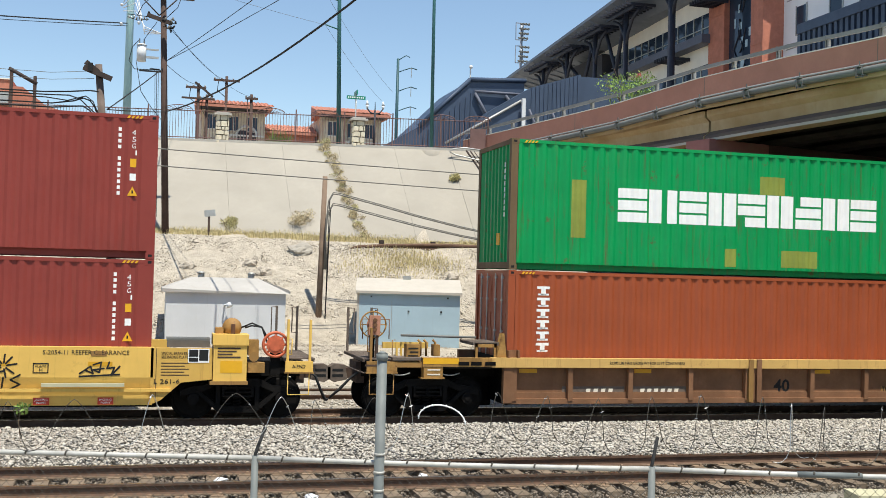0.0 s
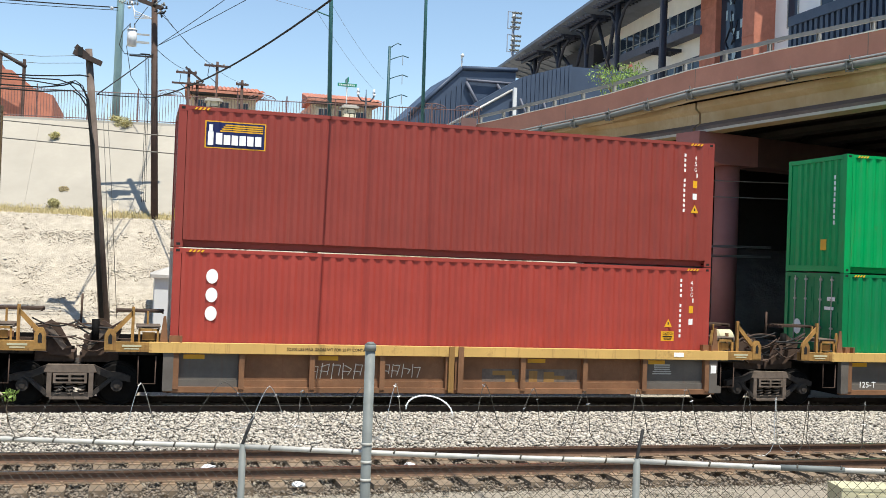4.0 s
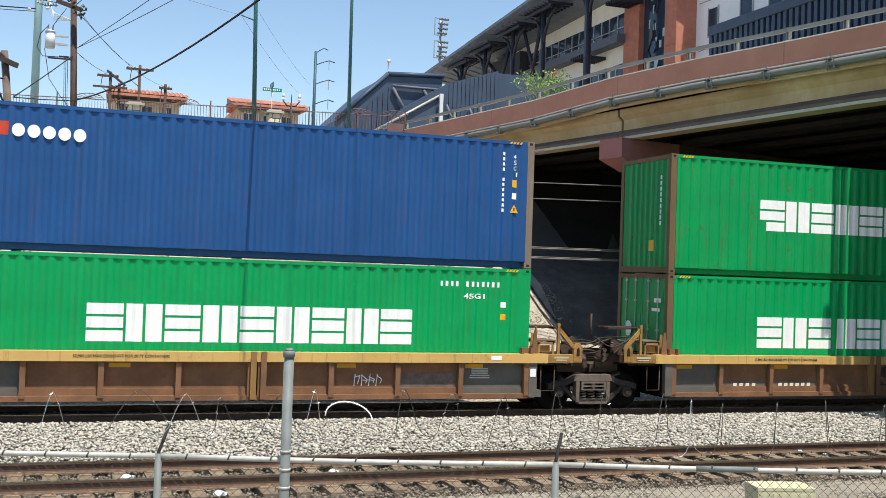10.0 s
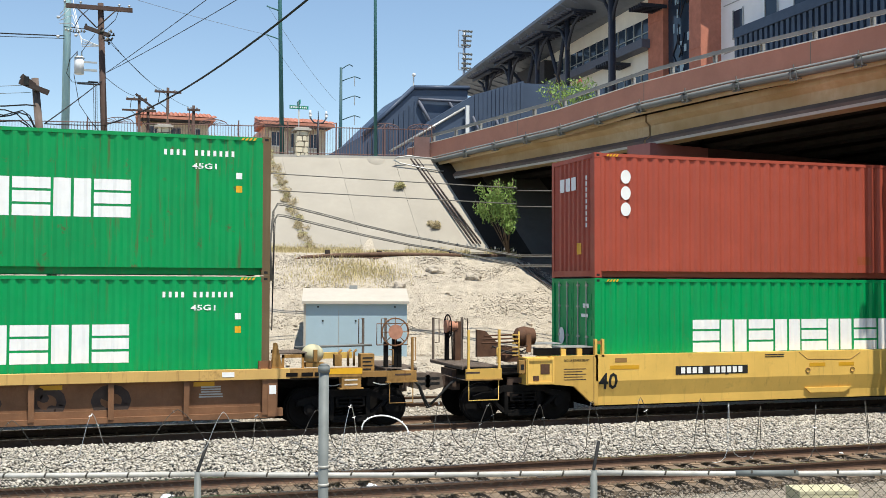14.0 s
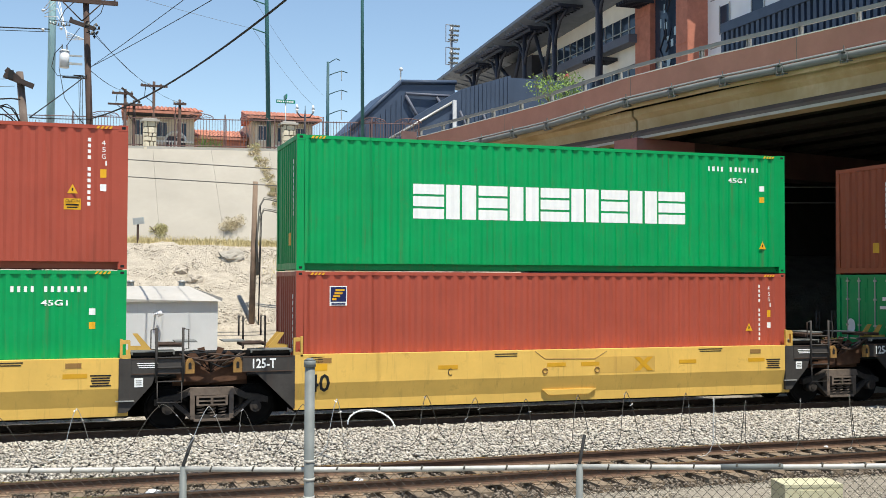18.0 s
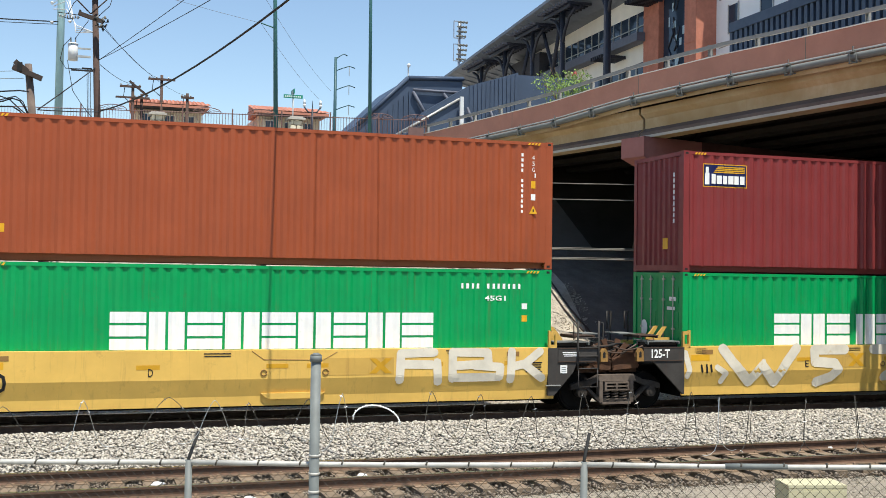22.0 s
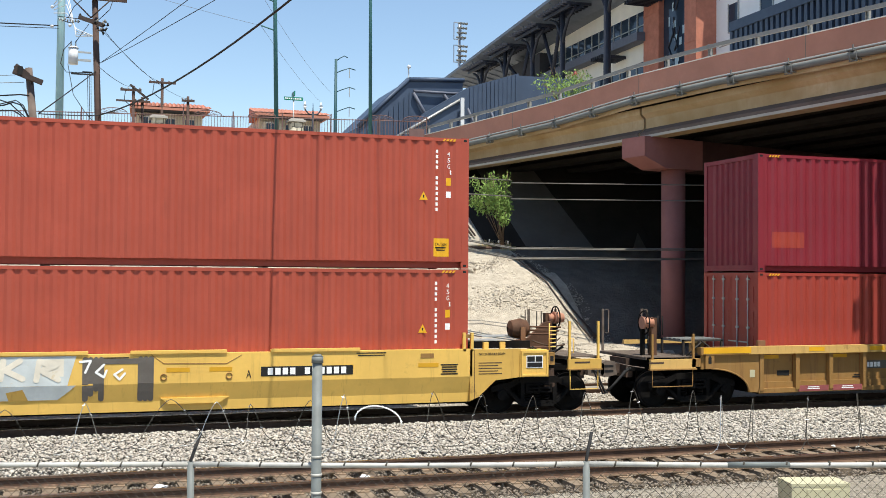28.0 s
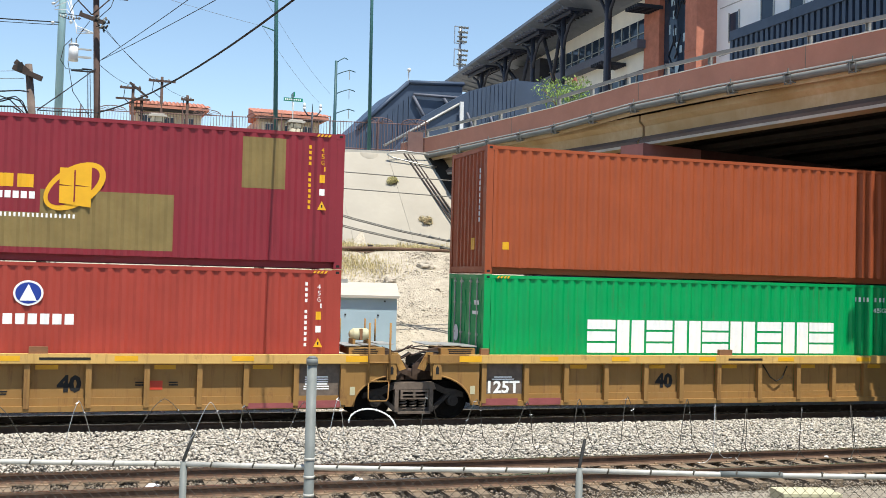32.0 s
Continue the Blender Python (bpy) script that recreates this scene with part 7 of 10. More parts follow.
# two tan units
for i in (11, 12):
    u = well_unit(i, "tan ribbed well car unit with yellow reflective tape" if i == 11 else "tan ribbed well car unit with a thin dark loop")
    ribbed_side(u, TANS, "tan", "tanchord", 1.28, 1.465)
    far_side(u, "tan", 1.46)
    for x in (1.3, 3.1, 5.4, 7.6, 9.9):
        pb(u, "reflective_tape", "amber", (x, x + 0.45, -0.174, -0.17, 1.33, 1.43))
    if i == 11:
        coupler_end(u, -1, "tan", "edge")
        articulated_end(u, 1, "tan")
    else:
        articulated_end(u, -1, "tan")
    pb(u, "code_label", "black", (6.2, 7.15, -0.174, -0.171, 1.35, 1.4))
    x40 = 6.55 if i == 11 else 4.35
    writing(u, "40", x40, 0.72, 0.3, "black", 0.46, 0.008, bold=0.022)
    if i == 12:
        pb(u, "grey_panel", "truck", (-0.05, 0.94, -0.02, 0.008, 0.5, 1.28))
        writing(u, "125T", 0.05, 0.62, 0.26, "white", 0.76, -0.024, bold=0.012)
        stencil(u, 0.2, 0.98, 2, 0.55, "white", -0.021)
        # Thin dark loop hung on the side sheet.
        pr(u, "rubber_flap", "cable", [[(7.25, -0.03, 1.25), (7.45, -0.06, 0.95), (7.62, -0.07, 0.84), (7.8, -0.06, 0.92), (7.95, -0.03, 1.2)]], 0.014)
        for x in (-0.05, 1.0):
            pb(u, "jacking_plate", "faded_red", (x, x + 0.85, -0.12, -0.111, 0.35, 0.5))
    else:
        pb(u, "grey_panel", "truck", (11.3, 12.2, -0.02, 0.008, 0.5, 1.28))
        stencil(u, 11.4, 1.0, 6, 0.6, "white", -0.021)
        pb(u, "jacking_plate", "faded_red", (10.2, 11.2, -0.12, -0.111, 0.35, 0.46), (11.3, 12.2, -0.12, -0.111, 0.35, 0.5))
        writing(u, "H", 5.2, 0.8, 0.1, "black", 0.1, 0.008)
        stencil(u, 2.7, 0.72, 2, 0.5, y=0.008)
        for x in (1.03, 2.03):
            pb(u, "jacking_plate", "faded_red", (x, x + 0.88, -0.12, -0.111, 0.35, 0.49))
            stencil(u, x + 0.25, 0.46, 2, 0.38, "white", -0.1205, h=0.022, gap=0.04)
        for x in (3.05, 4.08):
            pb(u, "number_panel", "dustgrey", (x, x + 0.8, 0.004, 0.0105, 0.86, 1.06))
            for k in range(4 if x < 4 else 6):
                pb(u, "number_bar", "white", (x + 0.1 + 0.11 * k, x + 0.18 + 0.11 * k, 0.0, 0.0035, 0.9, 1.02))
        stencil(u, 4.15, 0.8, 2, 0.66, y=0.008, h=0.05, gap=0.09)
        stencil(u, 5.05, 0.74, 2, 0.62, y=0.008, h=0.03)
        pb(u, "slot_plate", "black", (0.5, 0.85, 0.004, 0.0105, 0.74, 0.86))
        pb(u, "emblem_cross", "logored", (8.3, 8.55, 0.006, 0.0105, 0.74, 0.92))
        stencil(u, 8.0, 0.9, 2, 0.22, y=0.008, h=0.03)
        stencil(u, 8.65, 0.9, 2, 0.22, y=0.008, h=0.03)
    pb(u, "lifting_socket", "rusty", (-0.1, 0.1, -0.1, 0.0, 1.465, 1.6))
    pb(u, "lifting_socket", "rusty", (6.0, 6.35, -0.1, 0.0, 1.465, 1.6))


# ---- ballast, rubble, grass: loose stuff ----
def stone_shapes(n, seed, flat=0.7):
    rng = np.random.RandomState(seed)
    v = np.array([(1, 0, 0), (-1, 0.1, 0), (0.1, 1, 0), (0, -1, 0.1), (0, 0.1, 1), (0.1, 0, -1), (0.72, 0.6, 0.55), (-0.6, -0.7, 0.5)], float)
    f = [(0, 6, 4), (6, 2, 4), (2, 1, 4), (1, 7, 4), (7, 3, 4), (3, 0, 4), (0, 2, 6), (1, 3, 7), (2, 0, 5), (1, 2, 5), (3, 1, 5), (0, 3, 5)]
    return [v * rng.uniform(0.5, 1.35, (8, 1)) * np.array([1, rng.uniform(0.6, 1), flat]) for _ in range(n)], np.array(f)


def scatter(name, places, mat_, label, category, seed=1, flat=0.7):
    """Stones at (x, y, z, size) in one mesh."""
    shapes, f = stone_shapes(16, seed, flat)
    rng = np.random.RandomState(seed)
    P = np.array(places)
    V = np.empty((len(P) * 8, 3))
    for i, (x, y, z, s) in enumerate(P):
        a, b = rng.uniform(0, 6.28), rng.uniform(-0.6, 0.6)
        ca, sa, cb, sb = math.cos(a), math.sin(a), math.cos(b), math.sin(b)
        R = np.array([[ca, -sa, 0], [sa, ca, 0], [0, 0, 1]]) @ np.array([[1, 0, 0], [0, cb, -sb], [0, sb, cb]])
        V[i * 8:i * 8 + 8] = (shapes[rng.randint(16)] * s) @ R.T + (x, y, z)
    F = (f[None] + (np.arange(len(P)) * 8)[:, None, None]).reshape(-1, 3)
    me = bpy.data.meshes.new(name)
    me.vertices.add(len(V))
    me.vertices.foreach_set("co", V.ravel())
    me.loops.add(len(F) * 3)
    me.loops.foreach_set("vertex_index", F.ravel().astype(np.int32))
    me.polygons.add(len(F))
    me.polygons.foreach_set("loop_start", np.arange(0, len(F) * 3, 3, dtype=np.int32))
    me.update(calc_edges=True)
    me.materials.append(mat_)
    return tagged(new(name, me), label, category, kind="stuff")


rng = np.random.RandomState(4)


def bed_z(y):
    return float(np.interp(y, [18.3, 18.9, 20.4, 21.9, 22.5, 23.2], [-0.18, -0.13, -0.09, -0.075, -0.12, -0.2]))


pl = []
for _ in range(62000):
    y = rng.uniform(18.25, 22.45)
    pl.append((rng.uniform(-6.0, 24.5), y, bed_z(y) + rng.uniform(-0.03, 0.035), rng.uniform(0.02, 0.046) if rng.rand() < 0.88 else rng.uniform(0.046, 0.066)))
scatter("ballast", pl, M["stone"], "pale crushed stone ballast between the tracks", "ballast", 2, 0.6)
bm = B()
prev = None
for y in (18.1, 18.5, 18.9, 19.6, 20.4, 21.2, 21.9, 22.4, 22.9, 23.4, 26.2, 26.6):
    z = bed_z(y) - 0.02 if y < 23.3 else (-0.2 if y < 26.3 else -0.26)
    cur = [bm.verts.new((-200, y, z if y > 18.2 else -0.3)), bm.verts.new((260, y, z if y > 18.2 else -0.3))]
    if prev:
        bm.faces.new((prev[0], prev[1], cur[1], cur[0]))
    prev = cur
pl2 = []
for _ in range(15000):
    y = rng.uniform(25.2, 29.9)
    pl2.append((rng.uniform(-5, 17), y, float(np.interp(y, [25.2, 26.3, 29.4, 29.9], [-0.2, -0.15, -0.13, 0.1])) + rng.uniform(-0.02, 0.03), rng.uniform(0.025, 0.06)))
scatter("ballast", pl2, M["stone"], "pale crushed stone ballast round the far track", "ballast", 9, 0.6)
solid("ballast_shoulder", bm, M["ballast_bed"], "near-black ballast bed that shades the gaps between stones", "ballast bed", "structure")
pl = []
for _ in range(26000):
    y = rng.uniform(15.3, 18.3)
    z = float(np.interp(y, [15.3, 15.7, 16.1, 17.4, 18.3], [-0.235, -0.25, -0.265, -0.25, -0.26]))
    pl.append((rng.uniform(-4, 22), y, z + rng.uniform(-0.03, 0.03), rng.uniform(0.015, 0.042)))
scatter("track_gravel", pl, M["trackgravel"], "dark brown gravel packed between the sleepers", "gravel", 6)
pl = []
for _ in range(44000):
    y = rng.uniform(10.8, 15.7)
    x = rng.uniform(-2, 17)
    pl.append((x, y, ground_z(x, y) + swell(x, y) + rng.uniform(-0.015, 0.012), rng.uniform(0.011, 0.036)))
scatter("loose_gravel", pl, M["gravelstone"], "dusty tan gravel beside the track", "gravel", 3)
pl = []
for _ in range(70000):
    x = rng.uniform(-7, 24)
    y = rng.uniform(30.0, y_edge(x) + 0.2)
    if x > 18.1 - 0.237 * (y - 30):
        continue
    s = rng.uniform(0.014, 0.045) if rng.rand() < 0.985 else rng.uniform(0.05, 0.13)
    pl.append((x, y, ground_z(x, y) + swell(x, y) + rng.uniform(-0.8, 0.0) * s + 0.008, s))
scatter("rubble_stones", pl, M["rock"], "broken tan stones lying on the rubble slope", "rubble", 5, 0.5)


def boulder(x, y, s, sz, seed, label, mt="rock"):
    r2 = random.Random(seed)
    bm = B()
    bmesh.ops.create_icosphere(bm, subdivisions=3, radius=1)
    for v in bm.verts:
        k = 1 + 0.12 * noise.noise(v.co * 5 + Vector((0, seed, 0))) + 0.45 * noise.noise(v.co * 1.6 + Vector((seed, 0, 0)))
        v.co = Vector((v.co.x * s * k, v.co.y * s * 0.7 * k, v.co.z * sz * k))
    ob = solid("boulder", bm, M[mt], label, "boulder", group="boulders on the slope")
    ob.matrix_basis = pose(x, y, ground_z(x, y) + swell(x, y) + sz * 0.25, 30, r2.uniform(-10, 10), r2.uniform(-25, 25))


for k, (x, y, s, sz) in enumerate(((5.2, 39.2, 0.5, 0.22), (3.3, 38.3, 0.24, 0.16), (3.75, 37.6, 0.3, 0.2), (2.9, 37.0, 0.22, 0.15), (12.0, 38.0, 0.3, 0.2), (1.2, 38.2, 0.25, 0.18), (10.3, 36.8, 0.25, 0.2), (13.2, 37.2, 0.28, 0.2))):
    boulder(x, y, s, sz, k + 3, "pale broken concrete boulder on the rubble slope" if k == 0 else "tan rock half buried in the rubble slope", "slab" if k == 0 else "rock")


def blades(places, h0, h1, seed, w=0.012):
    """Grass blades as thin bent slips."""
    r2 = np.random.RandomState(seed)
    V, F = [], []
    for x, y, z in places:
        a, h = r2.uniform(0, 6.28), r2.uniform(h0, h1)
        lean = r2.uniform(0.05, 0.5) * h
        dx, dy = math.cos(a), math.sin(a)
        k = len(V)
        V += [(x - dy * w, y + dx * w, z - 0.02), (x + dy * w, y - dx * w, z - 0.02), (x + dx * lean * 0.4 + dy * w * 0.7, y + dy * lean * 0.4 - dx * w * 0.7, z + h * 0.6),
              (x + dx * lean * 0.4 - dy * w * 0.7, y + dy * lean * 0.4 + dx * w * 0.7, z + h * 0.6), (x + dx * lean, y + dy * lean, z + h)]
        F += [(k, k + 1, k + 2, k + 3), (k + 3, k + 2, k + 4)]
    me = bpy.data.meshes.new("grass")
    me.from_pydata(V, [], F)
    return me


pl = []
for _ in range(24000):
    x = rng.uniform(-9, 16)
    y = rng.uniform(y_edge(x) + 0.25, y_toe(x) + 0.12)
    if noise.noise(Vector((x * 0.8, y * 0.8, 0))) > -0.25:
        pl.append((x, y, ground_z(x, y) + swell(x, y)))
for _ in range(3000):
    x, y = rng.normal(8.8, 1.1), rng.normal(38.3, 0.6)
    pl.append((x, y, ground_z(x, y) + swell(x, y)))
me = blades(pl, 0.05, 0.2, 8, 0.009)
me.materials.append(M["grass"])
tagged(new("dry_grass", me), "dry yellow grass along the bench", "grass", kind="stuff")


def leaf_clump(bm, c, r, n, seed, size=0.05, squash=0.8):
    r2 = random.Random(seed)
    for _ in range(n):
        d = Vector((r2.gauss(0, 1), r2.gauss(0, 1), r2.gauss(0, 1)))
        d = d.normalized() * r * r2.random() ** 0.45
        d.z *= squash
        p = Vector(c) + d
        q = Euler((r2.uniform(0, 6), r2.uniform(0, 6), r2.uniform(0, 6))).to_matrix()
        s = size * r2.uniform(0.6, 1.4)
        bm.faces.new([bm.verts.new(p + q @ Vector(v)) for v in ((-s, 0, 0), (0, -s * 0.4, 0), (s, 0, 0), (0, s * 0.4, 0))])


def shrub(name, label, at, r, n, mt, seed, size=0.05, stems=7, squash=0.8):
    x, y, z = at
    s = thing(name, label, "shrub")
    bm = B()
    r2 = random.Random(seed)
    for k in range(stems):
        a = r2.uniform(0, 6.28)
        e = Vector((x + math.cos(a) * r * 0.7, y + math.sin(a) * r * 0.7, z + r * squash * r2.uniform(0.8, 1.6)))
        m = (Vector((x, y, z)) + e) / 2 + Vector((0, 0, r * 0.15))
        pipe(bm, [(x, y, z - 0.05), m, e], 0.007, 5)
    part("stem", bm, M["twig"], s)
    bm = B()
    for k in range(6):
        a = r2.uniform(0, 6.28)
        leaf_clump(bm, (x + math.cos(a) * r * 0.5, y + math.sin(a) * r * 0.5, z + r * squash * r2.uniform(0.5, 1.2)), r * 0.55, n // 6, seed * 7 + k, size, squash)
    part("foliage", bm, M[mt], s)


def slope_z(x, y):
    zb = z_bench(x) - 0.1
    return zb + (Z_TOP - zb) * (y - y_toe(x)) / (y_top(x) - y_toe(x)) + 0.1


for k, (x, y, r) in enumerate(((5.55, 41.9, 0.55), (2.75, 42.0, 0.42), (-3.3, 42.7, 0.35), (-2.9, 43.6, 0.2), (-0.9, 47.1, 0.4), (12.1, 43.4, 0.3), (13.0, 41.4, 0.3), (-3.6, 46.6, 0.3), (-1.2, 47.4, 0.35))):
    z = slope_z(x, y) if y > y_toe(x) else ground_z(x, y)
    shrub("shrub", "dry olive brush growing from a slope joint", (x, y, z - 0.1), r, 1400, "shrub_dry" if k % 3 else "weedtan", 11 + k, 0.034)
for k in range(34):
    f = k / 33
    x, y = 6.95 + 0.95 * f + rng.uniform(-0.12, 0.12), 46.0 - 5.0 * f
    shrub("weed", "dry yellow weed in a paving joint", (x, y, slope_z(x, y) - 0.12), 0.22 + 0.1 * (k % 3 == 0), 560, "weedtan" if k % 4 else "shrub_dry", 40 + k, 0.024, 4)
sh = thing("shrub", "tall feathery green shrub beside the bridge abutment", "shrub")
r2 = random.Random(61)
bm, lf = B(), B()
for k in range(15):
    base = Vector((15.1 + r2.uniform(-0.1, 0.1), 38.5 + r2.uniform(-0.1, 0.1), 4.3))
    top = Vector((14.75 + r2.uniform(-0.85, 0.6), 38.7 + r2.uniform(-0.5, 0.5), r2.uniform(5.6, 7.2)))
    mid = base.lerp(top, 0.55) + Vector((r2.uniform(-0.1, 0.1), 0, 0.25))
    pipe(bm, [base, mid, top], 0.012, 5)
    for j in range(5):
        c = mid.lerp(top, j / 4) + Vector((r2.uniform(-0.12, 0.12), r2.uniform(-0.12, 0.12), -0.05 * j))
        leaf_clump(lf, c, 0.22 + 0.05 * (j % 2), 44, 900 + 10 * k + j, 0.06, 1.3)
part("stem", bm, M["twig"], sh)
part("foliage", lf, M["bushleaf"], sh)
shrub("shrub", "small green weed on the bench", (13.8, 40.9, 4.5), 0.35, 260, "shrub", 62, 0.04)
shrub("bush", "green bush with red flowers beside the parapet", (16.75, 36.6, 9.3), 1.15, 1500, "bushleaf", 63, 0.055, 22, 0.85)
bm = B()
leaf_clump(bm, (17.25, 36.7, 10.75), 0.12, 60, 3, 0.04)
solid("flower_cluster", bm, M["flower"], "cluster of red flowers on the bush", "flower")

# ---- chain-link fence with razor wire ----
FD = Vector((0.941, -0.338, 0))
FN = Vector((0.338, 0.941, 0))
F0 = Vector((0.8, 8.69, 0))


def fp(a, z=0.0, out=0.0):
    v = F0 + FD * a + FN * out
    return Vector((v.x, v.y, z))


def top_z(a):
    return 1.592 + 0.0125 * a


def build_fence():
    fe = thing("chain_link_fence", "galvanised chain-link fence topped with razor wire", "fence")
    for a0, a1, r in ((-9.0, -0.02, 0.021), (0.02, 3.08, 0.021), (3.12, 6.2, 0.021), (6.2, 9.3, 0.021), (9.3, 14, 0.021)):
        bm = B()
        pts = [fp(a0 + (a1 - a0) * k / 6, top_z(a0 + (a1 - a0) * k / 6) - 0.012 * math.sin(math.pi * k / 6)) for k in range(7)]
        pipe(bm, pts, r, 10)
        rail = part("top_rail", bm, M["fence_steel"], fe, "pale pipe top rail")
        if a0 == 3.12:
            bm = B()
            # Slightly thicker dark grey length round the rail.
            rod(bm, fp(4.19, top_z(4.19) - 0.008), fp(4.67, top_z(4.67) - 0.009), 0.0235, seg=10)
            part("rail_sleeve", bm, M["postgrey"], rail, "dark grey length of the top rail")
        k = a0 + 0.2
        while k < a1 and k < 8:
            bm = B()
            rod(bm, fp(k - 0.006, top_z(k)), fp(k + 0.006, top_z(k) - 0.004), 0.0245, seg=8)
            if k > -3:
                part("wire_tie", bm, M["wire"], rail)
            k += 0.33
    for a in (-6.2, -3.1, 0.0, 3.1, 6.2, 9.3):
        bm = B()
        rod(bm, fp(a, -0.6), fp(a, top_z(a) + 0.02), 0.028, seg=12)
        p = part("fence_post", bm, M["postgrey"], fe)
        bm = B()
        z = top_z(a)
        pipe(bm, [fp(a, z - 0.03), fp(a, z + 0.03), fp(a + 0.05, z + 0.23, 0.1)], 0.014, 6)
        part("barb_arm", bm, M["cable"], p, "dark barbed wire arm")
    post = B()
    c = fp(0.98)
    rod(post, (c.x, c.y - 0.05, -0.6), (c.x, c.y - 0.05, 2.44), 0.04, seg=18)
    rod(post, (c.x, c.y - 0.05, 2.4), (c.x, c.y - 0.05, 2.45), 0.047, 0.046, seg=18)
    rod(post, (c.x, c.y - 0.05, 2.45), (c.x, c.y - 0.05, 2.468), 0.046, 0.02, seg=18)
    tp = part("line_post", post, M["postgrey"], fe, "tall grey capped post")
    for z in (1.52, 1.66, 1.38):
        bm = B()
        rod(bm, (c.x, c.y - 0.05, z), (c.x, c.y - 0.05, z + 0.02), 0.044, seg=14)
        part("clamp_band", bm, M["fence_steel"], tp)
    # woven wires
    V, Fc = [], []
    n_w, step = 288, 0.038
    for i in range(n_w):
        a = -3.0 + i * step
        zt = top_z(a) - 0.01
        k0 = len(V)
        zig = 40
        for j in range(zig + 1):
            aa = a + (step / 2 if (i + j) % 2 else -step / 2) * 1.04
            q = fp(aa, zt - j * 0.038, 0.003 if i % 2 else -0.003)
            for o in (FD * 0.0025, FN * 0.0025, FD * -0.0025, FN * -0.0025):
                V.append(q + o)
        for j in range(zig):
            for s in range(4):
                b0 = k0 + j * 4
                Fc.append((b0 + s, b0 + (s + 1) % 4, b0 + 4 + (s + 1) % 4, b0 + 4 + s))
    me = bpy.data.meshes.new("chain_link")
    me.from_pydata(V, [], Fc)
    me.materials.append(M["wire"])
    part("chain_link", me, None, fe, "dull woven diamond wire mesh")
    # razor coil: narrow leaning turns, each given by its crest, half width and height
    r2 = random.Random(17)
    TURNS = [(-2.6, 0.14, 0.52), (-2.1, 0.10, 0.5), (-1.54, 0.2, 0.46), (-0.89, 0.07, 0.44), (-0.2, 0.24, 0.42), (0.17, 0.11, 0.36), (0.44, 0.05, 0.33), (0.92, 0.14, 0.42), (1.19, 0.06, 0.5), (1.9, 0.09, 0.44),
             (2.29, 0.1, 0.44), (2.69, 0.1, 0.5), (3.1, 0.09, 0.5), (3.48, 0.1, 0.5), (3.95, 0.08, 0.49), (4.17, 0.04, 0.5), (4.42, 0.05, 0.47), (4.85, 0.035, 0.48), (5.23, 0.05, 0.49), (5.7, 0.08, 0.48), (6.2, 0.1, 0.5)]
    for n, (a, w, h) in enumerate(TURNS):
        zt = 2.065 + 0.04 * a if a < 3 else 2.185 - 0.012 * (a - 3)
        zt += 0.03 * math.sin(5 * n)
        zb = zt - 0.78 * h
        lean = r2.uniform(-0.04, 0.05)
        pts = []
        for k in range(29):
            t = -1.25 + 2.5 * k / 28
            down = min(1.0, abs(t)) ** 1.25
            curl = max(0.0, abs(t) - 0.9)
            pts.append(fp(a + (w * 0.95 * abs(t) ** 0.85 + 0.35 * curl) * (1 if t > 0 else -1) + lean * down, zt - (zt - zb) * down - 0.05 * math.sin(6 * curl), 0.12 + 0.12 * t))
        bm = B()
        pipe(bm, pts, 0.003, 5)
        co = part("razor_coil", bm, M["bright_wire" if n in (3, 5, 8, 15) else "wire"], fe)
        for q in pts[3:-3:5]:
            d = Vector((r2.uniform(-1, 1), r2.uniform(-1, 1), r2.uniform(-1, 1))).normalized()
            bm = B()
            o = d.orthogonal().normalized() * 0.006
            bm.faces.new([bm.verts.new(q + v) for v in (d * 0.018, o, d * -0.018, -o)])
            part("barb", bm, M["galv"], co)
    bm = B()
    q = [fp(1.47 + 0.185 * math.cos(t), 1.93 + 0.125 * math.sin(t) - 0.02 * math.cos(t), 0.05) for t in (math.pi * (k / 16) * 1.02 for k in range(17))]
    pipe(bm, q, 0.006, 6)
    co = part("bright_razor_loop", bm, M["white"], fe, "bright loop of razor ribbon")
    bm = B()
    for k, v in enumerate(q[1:-1]):
        d = Vector((math.cos(k * 1.3), 0.2, math.sin(k * 1.3)))
        bm.faces.new([bm.verts.new(v + w) for w in (d * 0.014, d.orthogonal() * 0.006, d * -0.014, d.orthogonal() * -0.006)])
    part("barb", bm, M["white"], co)


build_fence()
bm = B()
sp = fp(-1.936, 1.915, 0.02)
pipe(bm, [sp - Vector((0, 0, 0.25)), sp - Vector((0.02, 0, 0.1)), sp], 0.004, 5)
sprig = thing("weed_sprig", "pale green sprig caught in the fence wire", "weed")
part("stem", bm, M["twig"], sprig)
bm = B()
leaf_clump(bm, sp, 0.07, 40, 9, 0.026)
part("leaves", bm, M["bushleaf"], sprig)

